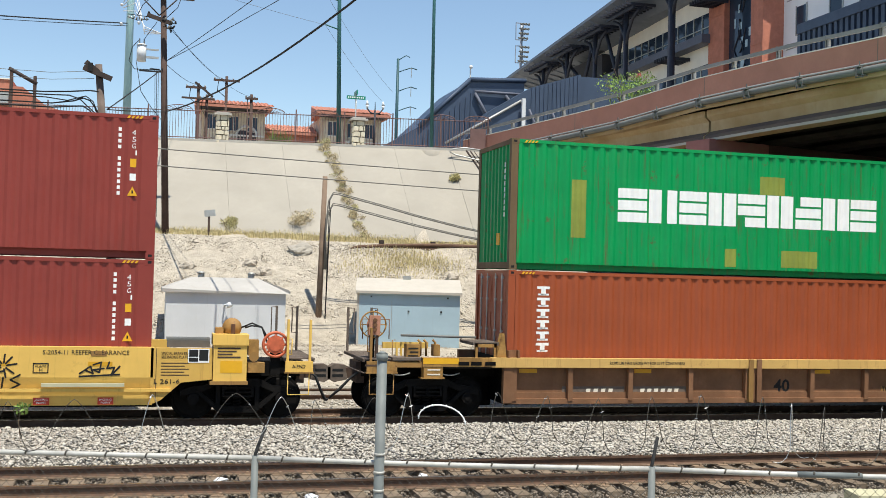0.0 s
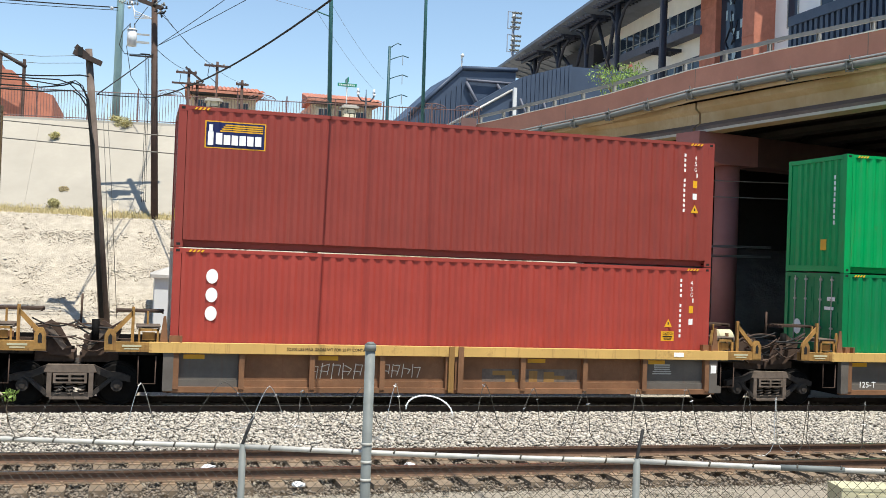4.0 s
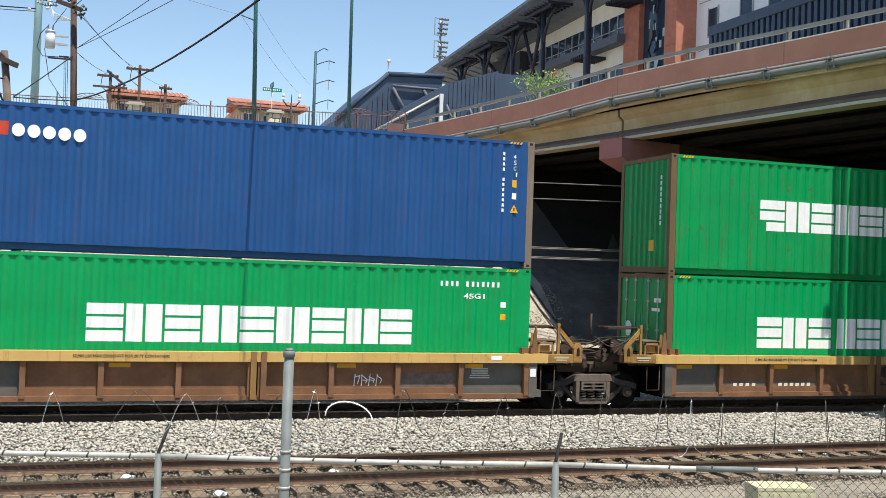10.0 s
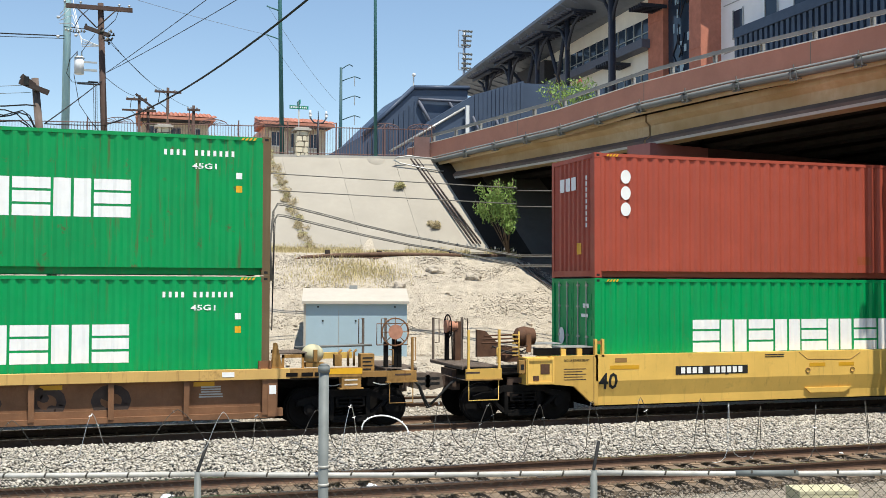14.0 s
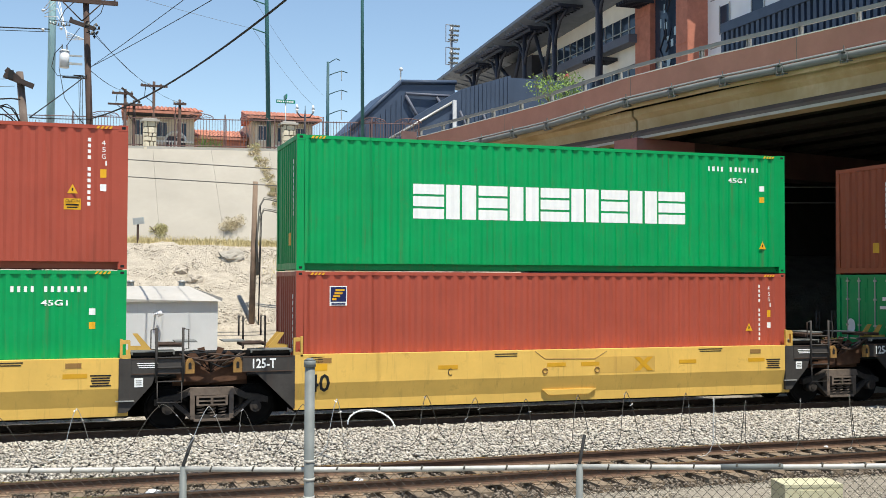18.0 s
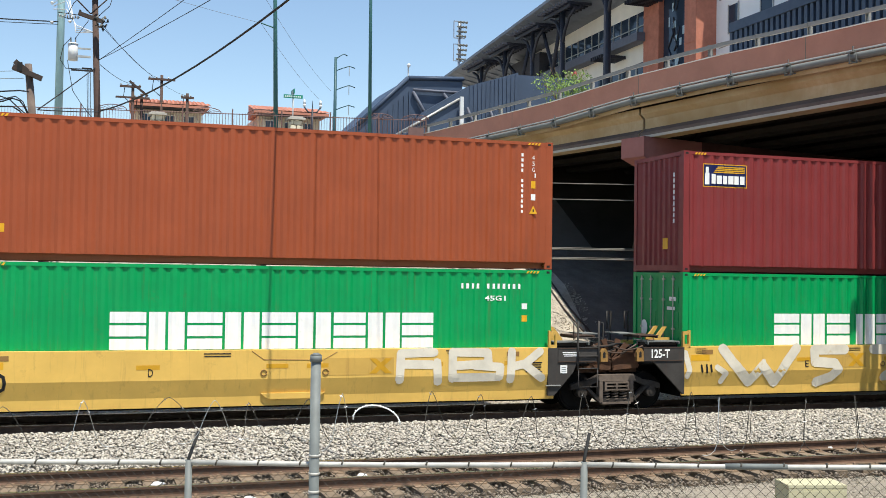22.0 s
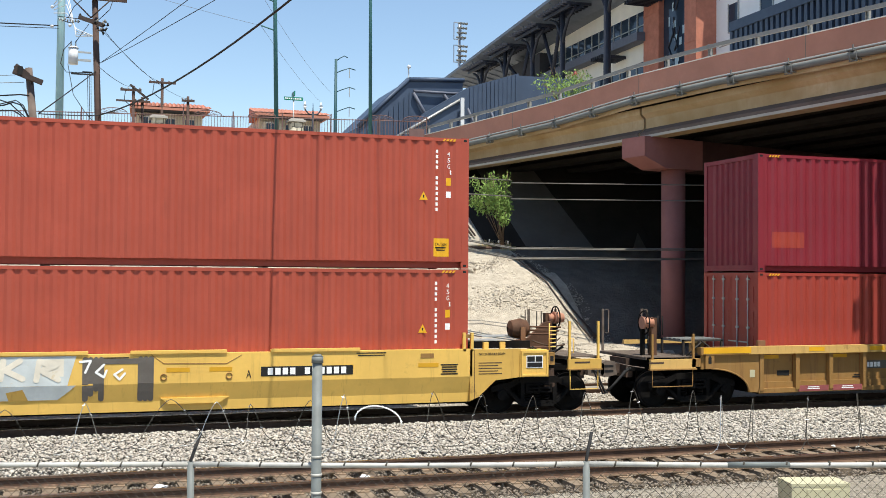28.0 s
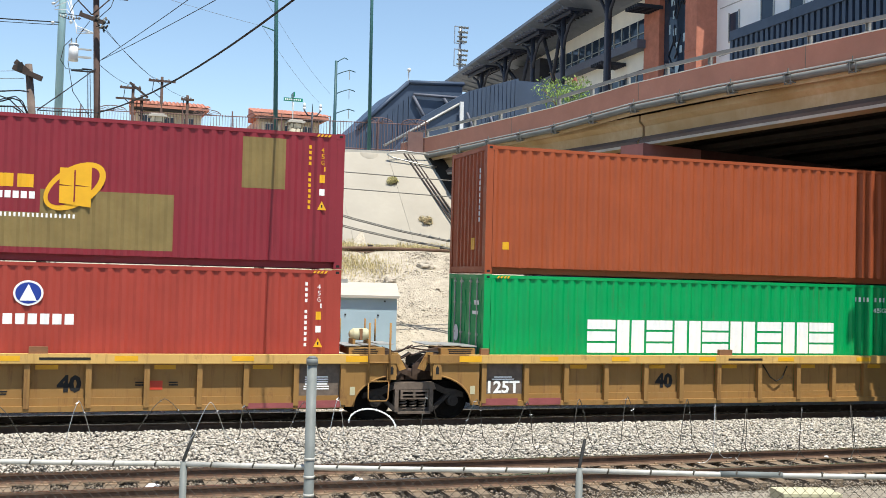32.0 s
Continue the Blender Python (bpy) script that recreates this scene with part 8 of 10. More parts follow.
cab = thing("utility_cabinet", "cream painted low utility cabinet behind the fence", "cabinet")
part("body", boxes((-0.42, 0.42, -0.25, 0.25, 0, 0.62)), M["cream_box"], cab)
part("lid", boxes((-0.425, 0.425, -0.255, 0.255, 0.60, 0.64)), M["cream_box"], cab)
part("door_panel", boxes((-0.2, 0.38, -0.262, -0.25, 0.05, 0.56)), M["cream_box"], cab)
part("base", boxes((-0.5, 0.5, -0.33, 0.33, -0.25, 0.0)), M["concrete"], cab)
cab.matrix_basis = pose(9.88, 13.0, -0.42, 0, 0, -14)
for k, (x, y, s) in enumerate(((2.6, 16.5, 0.12), (3.6, 16.6, 0.1), (4.3, 17.0, 0.08), (6.3, 16.2, 0.09), (1.1, 17.0, 0.1), (13.8, 17.6, 0.07), (2.3, 15.6, 0.1))):
    bm = B()
    r2 = random.Random(k)
    bmesh.ops.create_icosphere(bm, subdivisions=2, radius=s)
    for v in bm.verts:
        v.co *= 1 + 0.6 * noise.noise(v.co * 14 + Vector((k, 0, 0)))
        v.co.z *= 0.35
    ob = solid("litter_scrap", bm, M["shed_white"], "crumpled white plastic scrap between the rails", "litter", group="litter on the track")
    ob.matrix_basis = pose(x, y, -0.15)


# ---- sheds on the far side ----
def build_sheds():
    a = thing("signal_shed", "chalky white metal signal shed with roof vents", "shed")
    x0, x1, y0, y1 = 0.42, 3.90, 32.5, 35.0
    part("wall", boxes((x0, x1, y0, y1, 0.4, 2.42)), M["shed_white"], a)
    for k in range(1, 4):
        x = x0 + (x1 - x0) * k / 4
        part("seam", boxes((x - 0.02, x + 0.02, y0 - 0.015, y0, 0.5, 2.4)), M["shed_white"], a)
    bm = B()
    prism(bm, [(x0 - 0.12, 2.42), (x1 + 0.12, 2.42), (x1 + 0.12, 2.52), (x1 - 0.75, 2.86), (x0 + 0.75, 2.86), (x0 - 0.12, 2.52)], y0 - 0.12, y1 + 0.12)
    for v in bm.verts:
        if v.co.z > 2.8:
            v.co.y = y0 + 0.9 if v.co.y < 33 else y1 - 0.9
    part("roof", bm, M["shed_top"], a)
    for x in (1.45, 2.95):
        bm = B()
        rod(bm, (x, 33.6, 2.8), (x, 33.6, 2.98), 0.1, seg=12)
        rod(bm, (x, 33.6, 2.98), (x, 33.6, 3.04), 0.15, 0.06, seg=12)
        part("roof_vent", bm, M["galv"], a)
    bm = B()
    pipe(bm, [(2.1, 32.5, 2.02), (2.1, 32.32, 2.06), (2.2, 32.3, 2.08)], 0.025, 6)
    rod(bm, (2.2, 32.3, 2.13), (2.24, 32.26, 2.02), 0.06, 0.09, seg=10)
    part("wall_lamp", bm, M["shed_white"], a)
    b = thing("signal_shed", "pale blue metal signal shed with a cream roof", "shed")
    x0, x1, y0, y1 = 0.0, 3.15, 0.0, 2.4
    b.matrix_basis = pose(6.1, 32.6, 0, 0, 0, -12)
    part("wall", boxes((x0, x1, y0, y1, 0.3, 2.5)), M["shed_blue"], b)
    bm = B()
    yy = (y0 + y1) / 2
    v = [bm.verts.new(q) for q in ((x0 - 0.06, y0 - 0.12, 2.5), (x1 + 0.06, y0 - 0.12, 2.5), (x0 - 0.06, yy, 2.97), (x1 + 0.06, yy, 2.97), (x0 - 0.06, y1 + 0.1, 2.5), (x1 + 0.06, y1 + 0.1, 2.5),
                                   (x0 - 0.06, y0 - 0.12, 2.58), (x1 + 0.06, y0 - 0.12, 2.58), (x0 - 0.06, y1 + 0.1, 2.58), (x1 + 0.06, y1 + 0.1, 2.58))]
    for f in ((0, 1, 7, 6), (6, 7, 3, 2), (2, 3, 9, 8), (4, 8, 9, 5), (0, 4, 5, 1), (0, 6, 2, 8, 4), (1, 5, 9, 3, 7)):
        bm.faces.new([v[i] for i in f])
    part("roof", bm, M["shed_roof"], b)
    part("corner_trim", boxes((x0 - 0.01, x0 + 0.06, y0 - 0.012, y0 + 0.05, 0.3, 2.5)), M["shed_roof"], b)
    part("roof_vent", boxes((1.4, 1.65, 1.1, 1.3, 2.9, 3.06)), M["galv"], b)
    for x, z in ((0.4, 2.38), (2.75, 2.38), (0.55, 1.95), (1.55, 1.95), (2.55, 1.95)):
        part("bolt", boxes((x, x + 0.05, y0 - 0.02, y0, z, z + 0.05)), M["cable"], b)
    part("door_seam", boxes((1.05, 1.065, y0 - 0.006, y0, 0.4, 2.3)), M["galv"], b)


build_sheds()


# ---- poles ----
def insulators(parent, pts, mt="galv", s=0.05):
    for p in pts:
        bm = B()
        rod(bm, p, Vector(p) + Vector((0, 0, 0.12)), s * 0.5, seg=6)
        rod(bm, Vector(p) + Vector((0, 0, 0.05)), Vector(p) + Vector((0, 0, 0.11)), s, s * 0.7, seg=8)
        part("insulator", bm, M[mt], parent)


def transformer_pole():
    p = thing("utility_pole", "weathered wooden utility pole with a transformer can", "utility pole")
    bm = B()
    rod(bm, (0.47, 41.3, 3.6), (0.09, 41.3, 13.4), 0.135, 0.105, 16)
    part("pole", bm, M["wood"], p)
    part("crossarm", boxes((-1.12, 1.22, 41.1, 41.22, 13.12, 13.27)), M["wood"], p)
    bm = B()
    for x in (-0.75, 0.65):
        pipe(bm, [(x, 41.1, 13.15), (-0.03, 41.12, 12.45)], 0.025, 5)
    part("brace", bm, M["wooddark"], p)
    bm = B()
    box(bm, -0.5, 0.42, -0.06, 0.06, -0.07, 0.07, Matrix.Translation((0.02, 40.91, 12.26)) @ Matrix.Rotation(radians(16), 4, "Y"))
    part("short_arm", bm, M["wooddark"], p)
    r3 = random.Random(21)
    for k in range(9):
        bm = B()
        c = Vector((0.12 + 0.055 * k + r3.uniform(-0.03, 0.03), 40.85, 12.2 + r3.uniform(-0.3, 0.12)))
        rod(bm, c, c + Vector((r3.uniform(-0.05, 0.09), 0, 0.11)), 0.045, 0.03, 7)
        pipe(bm, [c, c + Vector((-0.1, 0.1, r3.uniform(-0.05, 0.1)))], 0.016, 5)
        part("cutout_insulator", bm, M["greycable" if k % 2 else "cable"], p)
    for k in range(8):
        bm = B()
        c = Vector((-1.12 + 0.09 * k, 40.9, 12.28 - 0.012 * k + r3.uniform(-0.04, 0.04)))
        rod(bm, c, c + Vector((0.05, 0, 0.0)), 0.06, 0.05, 8)
        part("strain_insulator", bm, M["galv" if k < 3 else "greycable"], p)
    for way in ([(-1.15, 40.9, 12.36), (-0.8, 40.9, 12.34), (-0.4, 40.9, 12.32)], [(-1.15, 40.9, 12.27), (-0.8, 40.9, 12.16), (-0.4, 40.9, 12.23)],
                [(-0.8, 40.9, 12.35), (-0.62, 40.9, 12.75), (-0.3, 41.0, 13.1)], [(0.2, 40.9, 12.3), (0.62, 40.9, 12.75), (0.72, 41.0, 13.1)]):
        bm = B()
        pipe(bm, way, 0.014, 5)
        part("jumper_wire", bm, M["cable"], p)
    part("service_rack", boxes((-0.68, 0.1, 41.05, 41.12, 10.33, 10.38), (-0.3, 0.05, 41.05, 41.12, 10.43, 10.46)), M["cable"], p)
    insulators(p, [(-1.15, 41.16, 13.27), (-0.6, 41.16, 13.27), (0.75, 41.16, 13.27), (1.1, 41.16, 13.27)])
    insulators(p, [(-0.4, 40.9, 12.4), (0.42, 40.9, 12.1), (0.4, 40.9, 11.8)], "cable")
    bm = B()
    rod(bm, (-0.62, 41.2, 10.72), (-0.62, 41.2, 11.3), 0.17, seg=16)
    rod(bm, (-0.62, 41.2, 11.3), (-0.62, 41.2, 11.36), 0.19, 0.14, seg=16)
    t = part("transformer", bm, M["shed_white"], p, "pale grey transformer can")
    bm = B()
    for dx in (-0.08, 0.08):
        rod(bm, (-0.62 + dx, 41.2, 11.36), (-0.62 + dx, 41.2, 11.56), 0.03, 0.02, seg=8)
    part("bushing", bm, M["galv"], t)
    part("bracket", boxes((-0.47, 0.0, 41.15, 41.25, 10.85, 10.92), (-0.47, 0.0, 41.15, 41.25, 11.15, 11.2)), M["galv"], t)
    bm = B()
    pipe(bm, [(-0.7, 41.1, 11.5), (-0.95, 41.1, 11.2), (-1.05, 41.1, 10.7), (-0.85, 41.1, 10.4), (0.05, 41.1, 10.42)], 0.014, 5)
    pipe(bm, [(-0.55, 41.1, 11.5), (-0.3, 41.1, 11.9), (-0.1, 41.1, 12.2)], 0.012, 5)
    pipe(bm, [(-0.8, 41.1, 10.7), (-0.6, 41.1, 9.6), (-0.2, 41.1, 9.0), (0.15, 41.1, 8.6)], 0.012, 5)
    for k in range(3):
        pipe(bm, [(0.0 - 0.06 * k, 41.0, 10.4), (0.05 - 0.05 * k, 41.05, 8.0), (0.1 - 0.07 * k, 41.05, 5.0)], 0.01, 5)
    part("drop_wire", bm, M["cable"], p)
    bm = B()
    pipe(bm, [(0.45, 41.1, 4.4), (0.6, 40.4, 3.9), (0.85, 39.0, 2.9)], 0.03, 6)
    part("ground_cable", bm, M["cable"], p)


def stub_pole():
    p = thing("utility_pole", "dark tarred stub pole with a crossbuck top", "utility pole")
    bm = B()
    rod(bm, (-0.9, 33.0, 0.5), (-1.70, 33.0, 9.0), 0.165, 0.10, 14)
    part("pole", bm, M["polegrey"], p)
    bm = B()
    box(bm, -0.42, 0.42, -0.07, 0.07, -0.07, 0.07, Matrix.Translation((-1.71, 32.85, 8.72)) @ Matrix.Rotation(radians(20), 4, "Y"))
    part("crossarm", bm, M["wooddark"], p)
    part("clamp", boxes((-1.98, -1.85, 32.75, 32.95, 8.75, 9.0)), M["cable"], p)
    bm = B()
    box(bm, -0.4, 0.05, -0.06, 0.06, -0.07, 0.07, Matrix.Translation((-1.74, 32.95, 8.8)) @ Matrix.Rotation(radians(38), 4, "Y"))
    part("leaning_arm", bm, M["wooddark"], p)
    down = [(-1.72, 7.5), (-1.55, 6.2), (-1.3, 3.4), (-1.1, 1.2)]
    runs = (([(-9, 8.05), (-3.2, 8.08), (-2.5, 8.13), (-1.9, 8.2), (-1.66, 8.18)], 0.022),
            ([(-9, 8.0), (-3.2, 8.0), (-2.5, 8.02), (-2.2, 7.93), (-2.0, 7.74)] + down, 0.02),
            ([(-9, 7.72), (-3.0, 7.76), (-2.4, 7.86), (-2.15, 7.96), (-1.95, 7.9), (-1.82, 7.72)] + down, 0.022),
            ([(-9, 7.86), (-3.2, 7.92), (-2.6, 7.86), (-2.1, 8.02), (-1.9, 7.88), (-1.8, 7.66)] + down, 0.018),
            ([(-9, 7.6), (-3.0, 7.64), (-2.5, 7.7), (-2.2, 7.72), (-2.0, 7.6), (-1.8, 7.3)] + down[1:], 0.024))
    for k, (pts, r) in enumerate(runs):
        bm = B()
        pipe(bm, [(x + 0.03 * k, 32.84 - 0.02 * k, z) for x, z in pts], r, 6)
        part("looped_cable", bm, M["cable"], p, "black cable looping down the pole")
    bm = B()
    for k in range(2):
        pipe(bm, [(-9, 32.9, 8.68 - 0.22 * k), (-3, 32.9, 8.66 - 0.2 * k), (-1.8, 32.85, 8.78 - 0.22 * k)], 0.008, 5)
    part("grey_cable", bm, M["greycable"], p)
    for k in range(2):
        bm = B()
        pipe(bm, [(-1.25 + 0.12 * k, 32.7, 7.6), (-1.05 + 0.15 * k, 32.7, 5), (-0.8 + 0.2 * k, 32.7, 1.2)], 0.009, 5)
        part("riser_wire", bm, M["greycable"], p)


def teal_poles():
    # wide pale pole on the slope
    p = thing("steel_pole", "faded teal tapered steel transmission pole", "power pole")
    bm = B()
    rod(bm, (-1.26, 48.2, 7.6), (-1.2, 48.2, 22.5), 0.17, 0.135, 12)
    part("shaft", bm, M["teal_light"], p)
    bm = B()
    for k in range(4):
        pipe(bm, [(-1.5, 46.9, 14.2 - 0.12 * k), (-1.0, 46.8, 14.9 - 0.35 * k), (-0.6, 46.7, 12.9 + 0.1 * k), (0.1, 45, 12.6)], 0.02, 5)
    part("jumper_wire", bm, M["shed_white"], p)
    insulators(p, [(-1.55, 46.8, 14.0), (-1.55, 46.8, 13.2), (-0.85, 46.8, 13.3)], "shed_white", 0.08)
    for nm, x, y, z0, r0, mt, lab in (("street_light_pole", 7.72, 46.6, 8.3, 0.105, "teal", "dark teal light pole behind the fence"), ("street_light_pole", 11.53, 45.15, 8.45, 0.085, "teal", "dark teal light pole on a concrete footing")):
        p = thing(nm, lab, "light pole", "light poles")
        lean = 0.03 if x < 9 else 0.01
        bm = B()
        rod(bm, (x, y, z0 - 0.3), (x - lean * 10, y, z0 + 13.5), r0, r0 * 0.62, 12)
        part("shaft", bm, M[mt], p)
        if x > 9:
            bm = B()
            rod(bm, (x, y - 0.02, 7.7), (x, y - 0.02, 8.5), 0.5, 0.45, 18)
            part("footing", bm, M["slab"], p, "round concrete footing")
        else:
            for z in (15.0, 13.75):
                bm = B()
                pipe(bm, [(x - 0.1, y, z), (x - 0.75, y - 0.1, z + 0.16)], 0.03, 6)
                part("side_arm", bm, M[mt], p)
    p = thing("steel_pole", "dark green steel pole with three curved arms", "power pole")
    x, y = 17.45, 79.0
    bm = B()
    rod(bm, (x, y, 8), (x, y, 19.4), 0.16, 0.1, 10)
    part("shaft", bm, M["darkgreen"], p)
    for z in (19.5, 18.6, 17.15, 15.65):
        bm = B()
        s = 0.6 if z > 19 else 1.0
        pipe(bm, [(x, y, z - 0.25), (x + 0.55 * s, y, z), (x + 1.05 * s, y, z + 0.18), (x + 1.5 * s, y, z + 0.06)], 0.038, 6)
        arm = part("curved_arm", bm, M["darkgreen"], p)
        if z < 19.2:
            bm = B()
            rod(bm, (x + 1.05, y, z + 0.15), (x + 1.05, y, z - 0.55), 0.028, seg=6)
            part("hanging_insulator", bm, M["galv"], arm)


def floodlight_mast():
    p = thing("floodlight_mast", "stadium floodlight mast with two lamp banks", "floodlight mast")
    x, y = 51.7, 150.0
    bm = B()
    rod(bm, (x, y, 6), (x, y, 40.75), 0.32, 0.2, 10)
    part("mast", bm, M["roofmetal"], p)
    for z0 in (39.55, 36.15):
        bk = part("lamp_rack", boxes((x - 0.85, x + 0.85, y - 0.1, y + 0.1, z0 - 1.3, z0 - 1.2), (x - 0.85, x + 0.85, y - 0.1, y + 0.1, z0 + 1.2, z0 + 1.3), (x - 0.9, x - 0.8, y - 0.1, y + 0.1, z0 - 1.3, z0 + 1.3), (x + 0.2, x + 0.3, y - 0.1, y + 0.1, z0 - 1.3, z0 + 1.3)), M["roofmetal"], p)
        for k in range(4):
            for j in range(3):
                bm = B()
                c = Vector((x - 0.55 + 0.5 * j + 0.08 * k, y - 0.25, z0 - 1.0 + 0.7 * k))
                rod(bm, c, c + Vector((0.3, -0.4, -0.1)), 0.1, 0.2, seg=8)
                part("floodlight", bm, M["pipegrey"], bk)


def small_poles():
    for k, (x, y, z1, w, lab) in enumerate(((5.45, 89.0, 18.9, 1.05, "distant wooden pole with a wide crossarm"), (3.2, 88.0, 18.0, 1.0, "distant wooden pole with doubled crossarms"), (3.9, 88.4, 17.2, 0.6, "distant leaning wooden pole"), (7.4, 88.0, 17.4, 0.5, "distant short pole with a meter box"))):
        p = thing("utility_pole", lab, "utility pole", "distant utility poles")
        bm = B()
        rod(bm, (x, y, 7.5), (x, y, z1), 0.15, 0.11, 8)
        part("pole", bm, M["wood"], p)
        part("crossarm", boxes((x - w, x + w * (1.0 if k != 1 else 0.6), y - 0.2, y - 0.06, z1 - 0.45, z1 - 0.28)), M["wood"], p)
        if k == 1:
            bm = B()
            box(bm, -0.1, 1.7, -0.08, 0.08, -0.08, 0.08, Matrix.Translation((x - 0.2, y - 0.15, z1)) @ Matrix.Rotation(radians(38), 4, "Y"))
            part("leaning_arm", bm, M["wooddark"], p)
            part("lower_arm", boxes((x - 1.3, x + 1.0, y - 0.2, y - 0.06, z1 - 1.3, z1 - 1.16)), M["wood"], p)
        insulators(p, [(x - w * 0.9, y - 0.13, z1 - 0.28), (x - w * 0.4, y - 0.13, z1 - 0.28), (x + w * 0.5, y - 0.13, z1 - 0.28)], "galv", 0.08)
        bm = B()
        pipe(bm, [(x - w * 0.6, y - 0.1, z1 - 0.3), (x - w * 0.7, y - 0.1, z1 - 1.2), (x - 0.1, y - 0.1, z1 - 1.7)], 0.03, 5)
        part("drop_wire", bm, M["cable"], p)


def wood_post():
    p = thing("cable_post", "leaning wooden post carrying looped cable bundles", "post")
    bm = B()
    rod(bm, (5.3, 35.2, 1.0), (5.4, 35.2, 6.26), 0.105, 0.08, 12)
    part("post", bm, M["postwood"], p)
    for j, (dz, r) in enumerate(((0.0, 0.024), (0.05, 0.016), (-0.36, 0.024), (-0.31, 0.016))):
        a = dz
        pts = [(5.42 + 0.03 * j, 35.0, 3.2), (5.44, 35.0, 4.6 + a * 0.5), (5.5, 35.0, 5.4 + a), (5.65, 35.0, 5.68 + a), (5.88, 35.0, 5.66 + a), (7.3, 35.1, 5.35 + a), (8.6, 35.2, 5.05 + a * 0.9), (10.2, 35.4, 4.74 + a * 0.8), (11.8, 35.6, 4.5 + a * 0.7), (14.5, 36, 4.12 + a), (19.05, 36, 4.14 + a), (23, 36, 4.2 + a)]
        pts = [tuple(Vector((0, 0, 3.08)) + (Vector(q) - Vector((0, 0, 3.08))) * (36.57 / (q[1] + 0.2785 * q[0]))) if q[0] > 5.6 else q for q in pts]
        bm = B()
        pipe(bm, pts, r, 6)
        part("cable", bm, M["greycable"], p, "weathered grey lashed cable")
    for k in range(24):
        f = k / 23
        x = 6.0 + 8.0 * f
        z = float(np.interp(x, [5.88, 7.3, 8.6, 10.2, 11.8, 14.2], [5.66, 5.35, 5.05, 4.74, 4.5, 4.3]))
        q = 36.57 / (35.0 + 0.18 * f + 0.2785 * x)
        part("cable_clip", boxes((q * x - 0.012, q * x + 0.012, q * (35.0 + 0.18 * f), q * (35.0 + 0.18 * f) + 0.06, 3.08 + q * (z - 3.12), 3.08 + q * (z - 3.03))), M["galv"], p)
    for k in range(2):
        bm = B()
        pipe(bm, [(5.55 + 0.04 * k, 35.05, 5.5 - 0.3 * k), (5.53 + 0.03 * k, 35.05, 4.0), (5.5, 35.05, 1.2)], 0.016, 5)
        part("riser_wire", bm, M["cable"], p)


def wires():
    # Moves a point away from the camera without shifting it in its view.
    def far(x, y, z):
        return 1.4 * x, 1.4 * y, 3.08 + 1.4 * (z - 3.08)

    def run(name, label, a, b, sag, r, mt="cable", n=14):
        a, b = Vector(a), Vector(b)
        bm = B()
        pipe(bm, [a.lerp(b, k / n) - Vector((0, 0, sag * 4 * (k / n) * (1 - k / n))) for k in range(n + 1)], r, 6)
        solid(name, bm, M[mt], label, "cable", group="overhead wires")
    run("overhead_cable", "thick black cable crossing above the tracks", (0.36, 41.5, 8.97), (8.95, -6.0, 13.25), 2.02, 0.025, n=30)
    run("overhead_wire", "thin wire rising from the transformer pole", (0.31, 41.2, 10.82), (6.0, 16.6, 11.4), 0.12, 0.011)
    run("overhead_wire", "second thin wire rising from the transformer pole", (0.31, 41.2, 10.82), (7.6, 16.6, 11.55), 0.2, 0.011)
    for dz in (0.0, -0.48):
        run("overhead_wire", "dull wire strung along the far track", (-14, 33, 7.13 + dz), (13.2, 32.9, 6.28 + dz * 1.1), 0.06, 0.018, "greycable", n=20)
        run("overhead_wire", "dull wire running on under the bridge", (13.2, 32.9, 6.2 + dz * 1.1), (26, 29.6, 6.25 + dz * 1.1), 0.02, 0.018, "greycable", n=6)
    for k, (za, zb) in enumerate(((13.01, 13.12), (13.05, 13.14), (12.85, 13.02))):
        run("overhead_wire", "thin wire between the poles", (-14, 47, za + 0.25), (-1.3, 46.9, zb + 0.2), 0.1, 0.014)
    run("overhead_wire", "thin wire from the pole to the houses", (0.3, 41.2, 12.2), (5.4, 89, 18.6), 0.4, 0.01)
    run("overhead_wire", "thin wire from the pole towards the houses", (0.3, 41.2, 12.1), (7.4, 88, 17.2), 0.5, 0.01)
    run("overhead_wire", "service wire between two poles", (-1.42, 33, 7.7), (0.15, 41.2, 10.5), 0.02, 0.018)
    run("overhead_wire", "low service wire between two poles", (-1.42, 33, 7.7), (0.36, 41.4, 8.93), 0.02, 0.018)
    run("overhead_wire", "service wire down to a distant pole", (0.25, 41.2, 10.7), (3.2, 88, 17.9), 0.2, 0.012)
    run("overhead_wire", "thin wire that meets a light pole only from the camera", far(6.95, 46.5, 13.91), far(0.93, 40, 13.4), 0.07, 0.009, "greycable")
    run("overhead_wire", "fine wire hanging from a light pole", (6.95, 46.5, 13.91), (15.43, 75, 15.48), 0.2, 0.007, "greycable")
    run("overhead_wire", "fine wire strung from a light pole to the distance", (7.0, 46.5, 15.2), (16.25, 75, 16.13), 0.3, 0.007, "greycable")


transformer_pole()
stub_pole()
teal_poles()
floodlight_mast()
small_poles()
wood_post()
wires()
# unseen paired poles added beside the bridge so their shadow falls on passing boxes
tp = thing("utility_pole", "unseen paired poles added to cast stripes on the boxes", "utility pole")
for k, x in enumerate((19.12, 19.36)):
    bm = B()
    rod(bm, (x, 20.45, -0.3), (x, 20.45, 25.0), 0.115, 0.09, 12)
    part("pole", bm, M["wood"], tp)
part("junction_box", boxes((18.82, 19.45, 20.35, 20.55, 8.05, 8.3), (19.05, 19.24, 20.35, 20.55, 7.8, 8.6)), M["galv"], tp)


